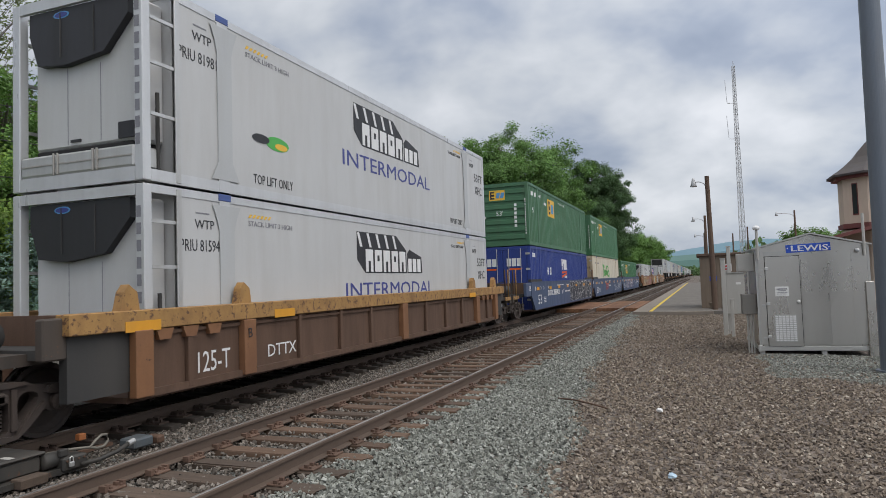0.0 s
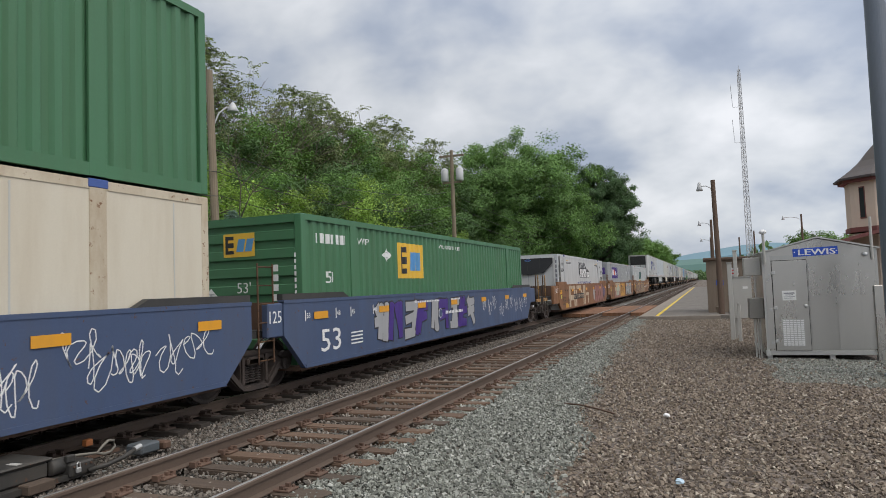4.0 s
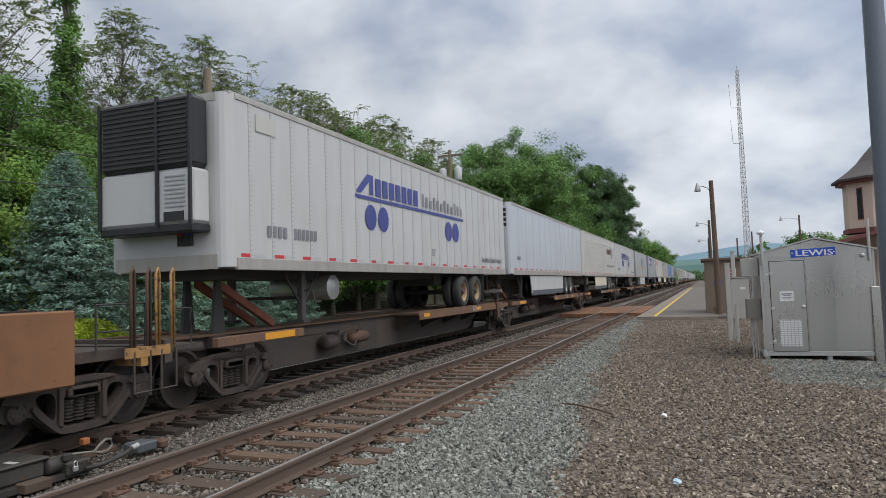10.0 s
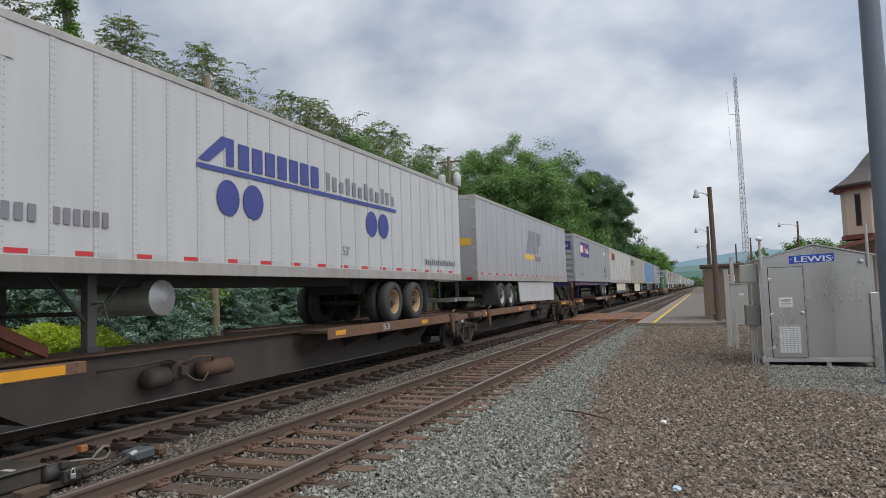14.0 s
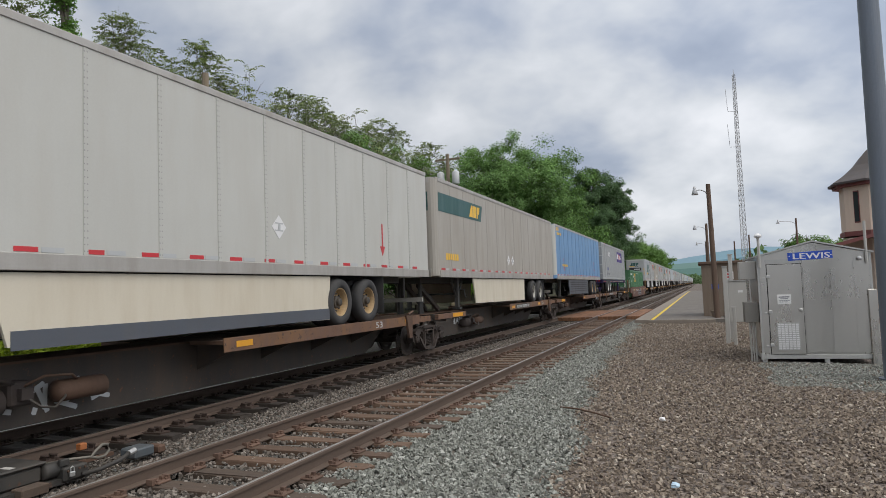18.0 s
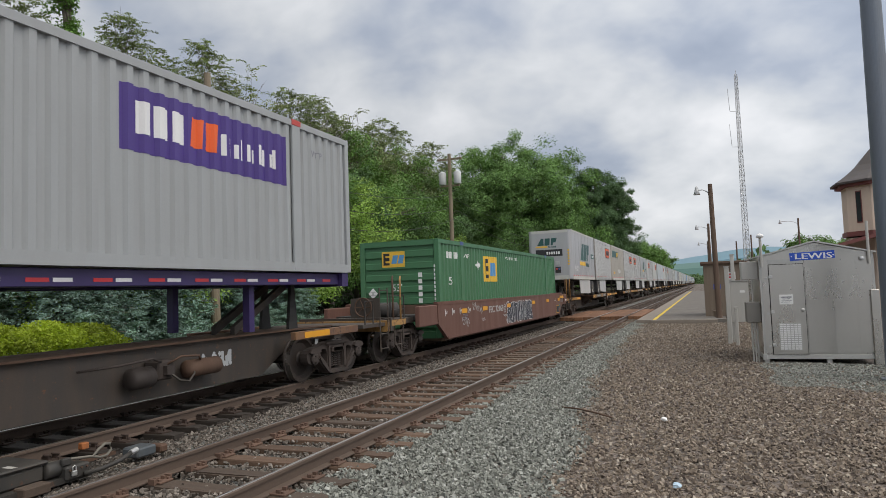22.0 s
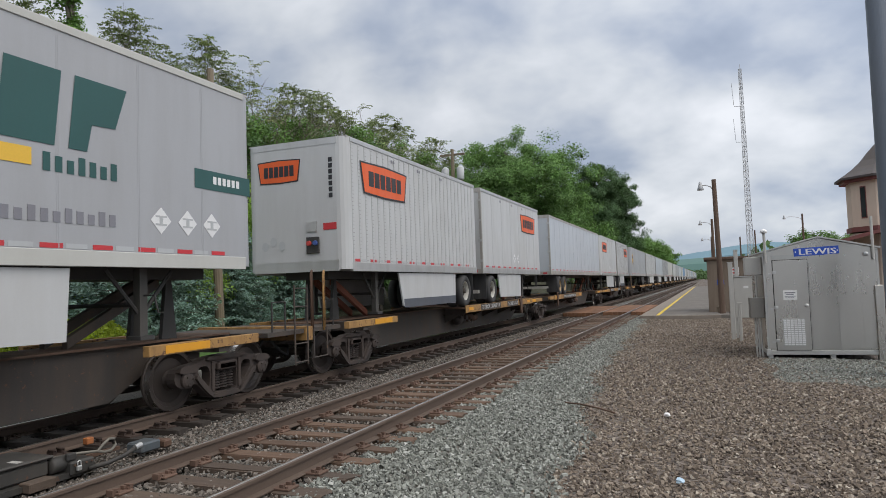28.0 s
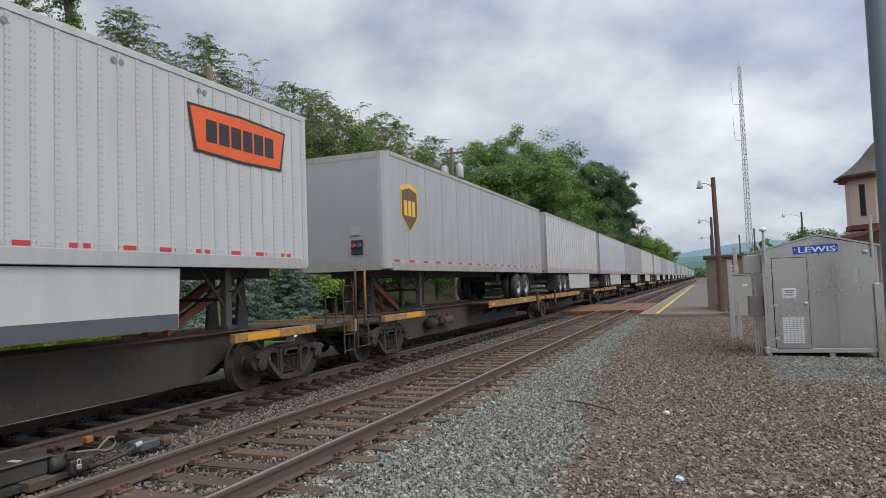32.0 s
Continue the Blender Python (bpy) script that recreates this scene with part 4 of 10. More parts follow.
    cyl(bm, (-0.14, 0.28, 1.325), (-0.14, 0.28, 1.865), 0.022, 8)
    part("conduit", bm, "post_grey", hut)
    return hut


make_hut()


def post_box(name, label, x, y, w, z0, z1, depth=0.35):
    c = thing(name, label, "cabinet", at=pose(x, y, -0.22))
    part("body", B(-w / 2, w / 2, 0, depth, z0, z1, bevel=0.012), "post_grey", c)
    part("lid", B(-w / 2 - 0.02, w / 2 + 0.02, -0.02, depth + 0.02, z1 + 0.001, z1 + 0.03), "hut_trim", c)
    for s in (-1, 1):
        part("leg", B(s * (w / 2 - 0.05) - 0.03, s * (w / 2 - 0.05) + 0.03, 0.1, 0.17, 0, z0 + 0.001), "post_grey", c)
    decal("label_plate", [rect(-0.08, 0.06, z1 - 0.35, z1 - 0.28)], "paper", c, Side("E", 0.0), 0.001)
    return c


post_box("relay_cabinet", "pale grey relay cabinet on two posts", 1.10, 22.6, 0.72, 0.62, 1.88)


def plain_post(x, y, h, w=0.11, mat="post_grey", label="square grey plastic cable post beside the cabinet"):
    ob = thing("cable_post", label, "post", "cable posts", at=pose(x, y, -0.22))
    part("shaft", B(-w / 2, w / 2, -w / 2, w / 2, 0, h, bevel=0.012), mat, ob)
    part("cap", B(-w / 2 - 0.012, w / 2 + 0.012, -w / 2 - 0.012, w / 2 + 0.012, h + 0.001, h + 0.03), mat, ob)
    return ob


plain_post(0.66, 22.2, 2.32, 0.13)
plain_post(0.84, 21.6, 1.1, 0.09)
plain_post(0.90, 24.0, 2.75, 0.12)
p = thing("warning_sign", "small red and white sign on a grey post", "sign", at=pose(0.82, 24.2, -0.22))
part("post", B(-0.04, 0.04, -0.04, 0.04, 0, 2.2), "post_grey", p)
decal("plate", [rect(-0.17, 0.17, 1.95, 2.2)], "logo_white", p, Side("E", -0.04), 0.002)
decal("stripe", [rect(-0.15, 0.15, 2.0, 2.05), rect(-0.15, 0.15, 2.1, 2.15)], "tape_red", p, Side("E", -0.04), 0.007)


def make_shed():
    shed = thing("platform_shed", "brown wooden shelter at the end of the platform", "shed", at=pose(0.02, 36.2, -0.06))
    w, d, h = 2.4, 3.4, 2.6
    for i in range(16):
        x0 = w * i / 16
        part("board", B(x0 + 0.004, x0 + w / 16 - 0.004, -0.02, 0.02, 0.0, h), "shed_wood", shed)
    for i in range(20):
        y0 = 0.021 + (d - 0.02) * i / 20
        part("board", B(-0.02, 0.02, y0 + 0.004, y0 + d / 20 - 0.004, 0.0, h), "shed_wood", shed)
    part("wall", B(0.021, w, 0.021, d, 0, h), "shed_wood", shed)
    part("roof", B(-0.15, w + 0.15, -0.15, d + 0.1, h + 0.002, h + 0.14, bevel=0.02), "pole_dark", shed)
    decal("notice", [rect(0.42, 0.75, 1.35, 1.6)], "sign_blue", shed, Side("E", -0.02), 0.002, "small blue sign")
    return shed


make_shed()
pot = thing("flower_pot", "planter with red flowers at the platform's end", "planter", at=pose(0.55, 35.3, -0.06))
part("pot", lathe(bmesh.new(), [(0, 0.16), (0.3, 0.22), (0.32, 0.22)], "Z", 14), "shed_wood", pot)


# ---- poles and lamps ----
def lamp_pole(x, y, h, arm, label, r=0.13, lean=(0.0, 0.0), mat="pole_dark", head=True, drop=0.25, base=-0.06):
    p = thing("street_lamp", label, "street lamp", "lamps along the platform", at=pose(x, y, base, lean[0], lean[1], 0))
    part("pole", cyl(bmesh.new(), (0, 0, -0.3), (0, 0, h), r, 12, r * 0.72), mat, p)
    if head:
        z = h - drop
        bm = bmesh.new()
        tube(bm, [(0, 0, z - 0.35), (arm * 0.25, 0, z - 0.1), (arm * 0.55, 0, z), (arm, 0, z + 0.01)], 0.025, 8)
        part("arm", bm, "lamp_grey", p)
        bm = bmesh.new()
        lathe(bm, [(z - 0.22, 0.15), (z - 0.21, 0.16), (z - 0.02, 0.10), (z + 0.06, 0.08), (z + 0.16, 0.06), (z + 0.20, 0.03)], "Z", 14, (arm, 0, 0))
        part("lamp_head", bm, "lamp_grey", p, "grey bucket lamp", smooth=True)
    return p


lamp_pole(0.60, 34.6, 6.45, -0.62, "dark wooden lamp pole with a bucket lamp on the platform", 0.14, (0, -0.6))
lamp_pole(0.62, 62.0, 6.75, -0.95, "dark wooden lamp pole with a bucket lamp on the platform", 0.14)
lamp_pole(0.75, 92.0, 6.9, -1.1, "dark wooden lamp pole with a bucket lamp on the platform", 0.14)
lamp_pole(9.5, 78.0, 8.0, -1.7, "tall pole with a lamp behind the hut", 0.12, mat="pole_dark")
lamp_pole(5.7, 90.0, 7.3, 0, "bare wooden pole behind the hut", 0.12, head=False)
lamp_pole(4.1, 92.0, 6.7, 0, "bare wooden pole behind the hut", 0.12, head=False)
big = thing("steel_pole", "tall blue-grey steel pole beside the hut", "pole", at=pose(3.21, 14.4, -0.22, 0, 0.0, 0))
part("shaft", cyl(bmesh.new(), (0, 0, 0), (0, 0, 9.5), 0.20, 28, 0.165), "pole_steel", big, smooth=False)
part("base_flange", cyl(bmesh.new(), (0, 0, 0.0), (0, 0, 0.03), 0.28, 20), "pole_steel", big)


def utility_pole(x, y, h, label, lean=(0, 0), arm=None, transformers=False):
    base = ground_height(x, y)
    p = thing("utility_pole", label, "utility pole", "poles along the street", at=pose(x, y, base, lean[0], lean[1], 0))
    part("pole", cyl(bmesh.new(), (0, 0, -0.4), (0, 0, h), 0.17, 12, 0.12), "pole_wood", p)
    if arm:
        dx, dy, z = arm
        bm = bmesh.new()
        tube(bm, [(0, 0, z - 0.9), (dx * 0.35, dy * 0.35, z - 0.25), (dx * 0.7, dy * 0.7, z), (dx, dy, z)], 0.03, 8)
        part("arm", bm, "lamp_grey", p)
        bm = bmesh.new()
        lathe(bm, [(z - 0.16, 0.20), (z - 0.14, 0.22), (z + 0.02, 0.14), (z + 0.12, 0.10), (z + 0.2, 0.04)], "Z", 14, (dx, dy, 0))
        part("lamp_head", bm, "lamp_grey", p, smooth=True)
    if transformers:
        part("cross_arm", B(-0.9, 0.9, -0.06, 0.06, h - 0.45, h - 0.32), "pole_wood", p)
        part("cross_arm", B(-0.7, 0.7, -0.06, 0.06, h - 2.3, h - 2.18), "pole_wood", p)
        for s in (-1, 1):
            bm = bmesh.new()
            lathe(bm, [(h - 2.15, 0.24), (h - 2.1, 0.26), (h - 1.35, 0.26), (h - 1.28, 0.2), (h - 1.2, 0.06)], "Z", 14, (s * 0.55, 0, 0))
            part("transformer", bm, "lamp_grey", p, "grey pole transformer", smooth=True)
        for s in (-0.8, 0, 0.8):
            part("insulator", cyl(bmesh.new(), (s, 0, h - 0.32), (s, 0, h - 0.15), 0.045, 8), "lamp_grey", p)
    return p


UX = -16.0
utility_pole(UX, 19.0, 9.55, "leaning weathered wooden pole with a street lamp before the woods", (0, -1.6), (0.47, 0.64, 8.25))
utility_pole(UX, 43.0, 10.9, "wooden utility pole with two grey transformers", (0, 0), None, True)
utility_pole(UX, 85.0, 10.3, "wooden pole with a street lamp before the trees", (0, 0), (0.6, 5.0, 8.6))


def wires():
    """Slack lines between the poles along the street."""
    for dx, z1, z2, sag in ((0.0, 6.1, 7.4, 0.9), (0.25, 5.2, 6.6, 1.0), (-0.3, 7.0, 8.3, 0.8)):
        for (ya, za), (yb, zb) in (((-25, z1), (19, z1)), ((19, z1), (43, z2)), ((43, z2), (85, z2 + 0.2))):
            pts = []
            for i in range(15):
                t = i / 14
                pts.append((UX + dx, ya + (yb - ya) * t, za + (zb - za) * t - sag * 4 * t * (1 - t)))
            bm = bmesh.new()
            tube(bm, pts, 0.014, 5)
            tagged(new("overhead_cable", mesh_of("overhead_cable", bm, "undercarriage")), "slack black overhead cable between wooden poles", "cable", "overhead cables")


wires()


def radio_tower():
    t = thing("radio_tower", "tall slender galvanised lattice radio mast", "tower", at=pose(8.55, 150, -0.2))
    h, a = 44.8, 0.75
    cor = [(math.cos(radians(q)) , math.sin(radians(q))) for q in (90, 210, 330)]

    def c(i, z):
        r = a * (1 - 0.55 * z / h)
        return (cor[i][0] * r, cor[i][1] * r, z)
    for i in range(3):
        part("mast_leg", cyl(bmesh.new(), c(i, 0), c(i, h), 0.06, 6, 0.045), "tower_paint", t)
    n = 44
    for i in range(n):
        bm = bmesh.new()
        za, zb = h * i / n, h * (i + 1) / n
        for k in range(3):
            j = (k + 1) % 3
            cyl(bm, c(k, za), c(j, zb), 0.028, 4)
            cyl(bm, c(j, za), c(k, zb), 0.028, 4)
            cyl(bm, c(k, zb), c(j, zb), 0.028, 4)
        part("lattice_bay", bm, "tower_paint", t)
    for z in (37.0, 29.5):
        bm = bmesh.new()
        tube(bm, [(0, 0, z), (-1.5, 0, z + 0.1), (-1.55, 0, z + 0.6), (-1.75, 0, z + 5.0)], 0.05, 6)
        part("whip_antenna", bm, "tower_paint", t)
    part("beacon", cyl(bmesh.new(), (0, 0, h), (0, 0, h + 1.0), 0.05, 6), "tower_paint", t)


radio_tower()


def station():
    s = thing("station_building", "tan stucco station with a slate-roofed corner turret", "building", at=pose(9.90, 46.0, -0.2))
    n, r = 8, 1.92

    def ring(rad, k=0.5):
        return [(math.cos(2 * math.pi * (i + k) / n) * rad, math.sin(2 * math.pi * (i + k) / n) * rad) for i in range(n)]
    part("turret_wall", prism(bmesh.new(), ring(r), "Z", 4.5, 7.35), "stucco", s)
    bm = bmesh.new()
    prev = None
    for z, rad in ((7.30, 2.50), (7.42, 2.52), (7.75, 2.0), (8.05, 1.58), (8.45, 1.12), (8.85, 0.80), (9.3, 0.40), (9.6, 0.10)):
        cur = [bm.verts.new((x, y, z)) for x, y in ring(rad)]
        if prev:
            for i in range(n):
                bm.faces.new((prev[i], prev[(i + 1) % n], cur[(i + 1) % n], cur[i]))
        else:
            bm.faces.new(cur[::-1])
        prev = cur
    bm.faces.new(prev)
    part("turret_roof", bm, "slate", s, "flared slate roof")
    part("finial", cyl(bmesh.new(), (0, 0, 9.55), (0, 0, 9.95), 0.12, 8, 0.04), "slate", s)
    part("eaves_trim", prism(bmesh.new(), ring(2.28), "Z", 7.14, 7.299), "maroon_trim", s)
    part("turret_base", prism(bmesh.new(), ring(r + 0.10), "Z", 4.22, 4.50), "maroon_trim", s)
    for ang in (-135, -45):
        a = radians(ang)
        m = pose(math.cos(a) * (r * math.cos(math.pi / 8) + 0.0), math.sin(a) * (r * math.cos(math.pi / 8)), 0, 0, 0, ang + 90)
        w = part("window", B(-0.17, 0.17, -0.03, 0.02, 4.98, 6.85), "maroon_trim", s)
        w.matrix_basis = m
        g = part("pane", B(-0.13, 0.13, -0.045, -0.031, 5.05, 6.78), "glass_dark", w)
    # long hall and its canopy
    part("hall_wall", B(-1.05, 15, 2.2, 40, 0, 4.1), "stucco", s)
    bm = bmesh.new()
    prism(bm, [(-3.95, 3.45), (-1.05, 4.2), (15, 4.35), (15, 4.15), (-1.05, 4.0), (-3.95, 3.25)], "Y", -4.0, 40)
    part("canopy_roof", bm, "maroon_trim", s, "dark red canopy roof")
    part("wall_below", prism(bmesh.new(), ring(r - 0.05), "Z", 0, 4.14), "stucco", s)
    for y in (-3.5, 2, 8, 14, 20):
        part("canopy_post", B(-3.35, -3.15, y, y + 0.2, 0, 3.35), "maroon_trim", s)
    for i in range(5):
        w = part("window", B(-1.08, -1.051, 4 + i * 6, 5.4 + i * 6, 1.1, 3.0), "maroon_trim", s)
        part("pane", B(-1.09, -1.081, 4.1 + i * 6, 5.3 + i * 6, 1.2, 2.9), "glass_dark", w)


station()


# ---- switch machine and litter beside the rails ----
def switch_machine():
    s = thing("switch_machine", "grimy hand-throw switch machine with a padlock beside the rail", "switch machine", at=pose(-6.62, 5.15, -0.2))
    part("bed_plate", B(-0.62, 0.16, -0.75, 0.45, -0.02, 0.04), "switch_iron", s)
    part("housing", B(-0.50, 0.07, -0.62, -0.05, 0.04, 0.22, bevel=0.03), "switch_iron", s, "black iron gear housing")
    part("cover", B(-0.54, 0.10, -0.66, -0.02, 0.221, 0.255, bevel=0.015), "switch_iron", s)
    part("cover_mark", B(-0.10, 0.05, -0.40, -0.33, 0.2555, 0.258), "post_grey", s)
    part("motor", lathe(bmesh.new(), [(-0.05, 0.07), (-0.03, 0.085), (0.16, 0.085), (0.18, 0.06)], "Y", 16, (0.05, 0, 0.13)), "switch_iron", s, smooth=True)
    part("gear_case", B(-0.12, 0.20, 0.10, 0.40, 0.0, 0.15, bevel=0.02), "switch_iron", s)
    for k in range(4):
        part("bolt", cyl(bmesh.new(), (0.2, 0.14 + k * 0.07, 0.11), (0.215, 0.14 + k * 0.07, 0.11), 0.012, 6), "rust_steel", s)
    loop = [(-0.06, 0.02, 0.19), (0.10, 0.28, 0.20), (0.19, 0.44, 0.19), (0.20, 0.50, 0.25), (0.18, 0.60, 0.29), (0.15, 0.70, 0.27), (0.15, 0.72, 0.20), (0.17, 0.64, 0.155), (0.20, 0.52, 0.16), (0.19, 0.44, 0.19)]
    part("lever", tube(bmesh.new(), loop, 0.016, 8), "post_worn", s, "looped worn iron throw lever", smooth=True)
    lock = part("padlock", B(0.215, 0.245, 0.14, 0.20, 0.05, 0.105, bevel=0.008), "alu", s, "small steel padlock")
    part("shackle", tube(bmesh.new(), [(0.23, 0.15, 0.105), (0.23, 0.15, 0.145), (0.23, 0.17, 0.16), (0.23, 0.19, 0.145), (0.23, 0.19, 0.105)], 0.006, 6), "alu", lock)
    part("hasp", B(0.10, 0.16, 0.09, 0.20, 0.16, 0.235, bevel=0.01), "switch_iron", s)
    part("hose", tube(bmesh.new(), [(0.22, 0.30, 0.04), (0.29, 0.48, 0.055), (0.31, 0.70, 0.09), (0.29, 0.92, 0.145)], 0.026, 8), "switch_iron", s, "black corrugated cable hose", smooth=True)
    part("hose_end", cyl(bmesh.new(), (0.295, 0.86, 0.135), (0.285, 0.96, 0.15), 0.032, 10), "alu", s)
    part("connecting_rod", B(-0.30, -0.25, 0.3, 1.15, 0.02, 0.06), "rust_steel", s)
    part("point_box", B(-0.08, 0.18, 1.08, 1.38, 0.0, 0.12, bevel=0.02), "switch_blue", s, "grey-blue sheet cover")
    part("point_box_end", B(-0.02, 0.20, 1.425, 1.55, -0.01, 0.09, bevel=0.02), "rust_steel", s)
    part("step_block", B(0.10, 0.26, -0.42, -0.12, -0.03, 0.07, bevel=0.01), "tie_wood", s)
    part("marker", B(-0.64, -0.56, 0.94, 1.04, 0.10, 0.18, bevel=0.01), "clamp_orange", s, "small orange rail clamp")


M["clamp_orange"] = paint("orange clamp paint", (0.42, 0.13, 0.03), 0.6, dirt=0.4)
M["post_worn"] = paint("worn grey-tan iron", (0.20, 0.185, 0.155), 0.6, 0.2, dirt=0.5, dirt_col=(0.10, 0.085, 0.07))
switch_machine()
bm = bmesh.new()
tube(bm, [(-2.18, 10.55, -0.2), (-1.9, 10.3, -0.17), (-1.6, 10.05, -0.175), (-1.33, 9.85, -0.2)], 0.012, 6)
tagged(new("stick", mesh_of("stick", bm, "rust_steel")), "dark bent rod lying on the gravel", "stick")


def crumple(name, label, x, y, r, mat, seed):
    rng = random.Random(seed)
    bm = bmesh.new()
    bmesh.ops.create_icosphere(bm, subdivisions=2, radius=r)
    for v in bm.verts:
        v.co *= rng.uniform(0.6, 1.15)
        v.co.z *= 0.6
    me = mesh_of(name, bm, mat)
    ob = new(name, me)
    ob.matrix_basis = pose(x, y, -0.19)
    tagged(ob, label, "litter")


crumple("plastic_scrap", "crumpled pale blue plastic scrap on the gravel", -0.34, 6.65, 0.045, "clear_plastic", 1)
crumple("white_stone", "pale stone on the brown gravel", -0.62, 9.8, 0.05, "logo_white", 2)


# ---- trees ----
def quads_mesh(name, centres, normals, sizes, rng, material, aspect=0.6):
    """Many small leaves, each a bent pair of triangles."""
    n = len(centres)
    ref = rng.normal(size=(n, 3))
    a = np.cross(normals, ref)
    a /= np.linalg.norm(a, axis=1)[:, None] + 1e-9
    b = np.cross(normals, a)
    s = sizes[:, None]
    fold = normals * s * 0.25
    v = np.stack([centres - a * s, centres - b * s * aspect + fold, centres + a * s, centres + b * s * aspect + fold], 1)
    f = np.array([(0, 1, 2), (0, 2, 3)])[None] + (np.arange(n) * 4)[:, None, None]
    f = f.reshape(-1, 3)
    me = bpy.data.meshes.new(name)
    me.vertices.add(n * 4)
    me.vertices.foreach_set("co", v.reshape(-1))
    me.loops.add(len(f) * 3)
    me.loops.foreach_set("vertex_index", f.ravel().astype(np.int32))
    me.polygons.add(len(f))
    me.polygons.foreach_set("loop_start", np.arange(0, len(f) * 3, 3, dtype=np.int32))
    me.polygons.foreach_set("use_smooth", np.zeros(len(f), dtype=bool))
    me.update(calc_edges=True)
    me.materials.append(M[material])
    return me


def broadleaf(seed, h, r, clear, clumps, leaves, leaf, material, clump_r=0.22, sparse=0.0, flat=1.0, bark="bark"):
    """Trunk and crown meshes of a broadleaved tree: limbs run to clumps of leaves spread through an uneven crown."""
    rng = np.random.default_rng(seed)
    bm = bmesh.new()
    bend = rng.normal(0, 0.03 * h, 2)
    spine = [Vector((bend[0] * t * t, bend[1] * t * t, h * 0.9 * t)) for t in np.linspace(0, 1, 8)]
    rad = h * 0.016 + 0.05
    for i in range(7):
        cyl(bm, spine[i] - Vector((0, 0, 0.3 if i == 0 else 0)), spine[i + 1], rad * (1 - i / 8.2), 8, rad * (1 - (i + 1) / 8.2))
    cz, rz = (clear + h) / 2, (h - clear) / 2
    cs, ns = [], []
    lobes = rng.normal(size=(9, 3))
    lobes /= np.linalg.norm(lobes, axis=1)[:, None]
    per = 6
    boughs = max(7, clumps // per)
    for k in range(boughs):
        # boughs spread evenly over the crown, some within it
        dz = 1 - 1.75 * (k + rng.random()) / boughs
        az = 2.39996 * k + rng.normal(0, 0.5)
        flat_r = math.sqrt(max(0.0, 1 - dz * dz))
        d = np.array([math.cos(az) * flat_r, math.sin(az) * flat_r, dz])
        bulge = 0.86 + 0.22 * max(0.0, float((lobes @ d).max()) - 0.45) + rng.uniform(-0.06, 0.06)
        q = bulge * (rng.uniform(0.72, 0.95) if k % 5 else rng.uniform(0.3, 0.6))
        if dz > 0.75:
            q = min(q, 0.84)
        c0 = np.array([d[0] * r * q, d[1] * r * q, cz + d[2] * rz * q])
        c0[2] = max(c0[2], clear * 0.9 + 0.2)
        t = min(0.95, max(0.10, (c0[2] - 0.35 * np.hypot(c0[0], c0[1])) / h))
        i = t * 7
        j = min(6, int(i))
        root = spine[j].lerp(spine[j + 1], i - j)
        tip = Vector(c0)
        mid = root.lerp(tip, 0.55) + Vector((0, 0, 0.05 * h * rng.random()))
        lr = 0.02 + rad * 0.25
        cyl(bm, root, mid, lr, 5, lr * 0.6)
        cyl(bm, mid, tip, lr * 0.6, 5, 0.012)
        br = r * rng.uniform(0.24, 0.44)
        for _ in range(per):
            off = rng.normal(0, 0.5, 2) * br
            far = float(np.hypot(*off))
            c = c0 + np.array([off[0], off[1], rng.normal(0, 0.34) * br - 0.22 * far * far / br])
            if k % 3 == 0 or sparse:
                cyl(bm, tip.lerp(root, 0.15), Vector(c), 0.018, 4, 0.006)
            m = int(leaves * rng.uniform(0.6, 1.35))
            g = rng.normal(size=(m, 3))
            g /= np.linalg.norm(g, axis=1)[:, None]
            cr = r * clump_r * rng.uniform(0.65, 1.1)
            p = c + g * rng.random(m)[:, None] ** 0.5 * cr * np.array([1, 1, 0.72 * flat])
            p[:, 2] -= 0.16 * cr * rng.random(m)
            cs.append(p)
            ns.append(g * 0.6 + d * 0.45 + np.array([0, 0, 0.55]) + rng.normal(0, 0.38, (m, 3)))
    cs, ns = np.concatenate(cs), np.concatenate(ns)
    ns /= np.linalg.norm(ns, axis=1)[:, None]
    size = leaf * rng.uniform(0.6, 1.25, len(cs))
    return mesh_of("trunk", bm, bark), quads_mesh("crown", cs, ns, size, rng, material)


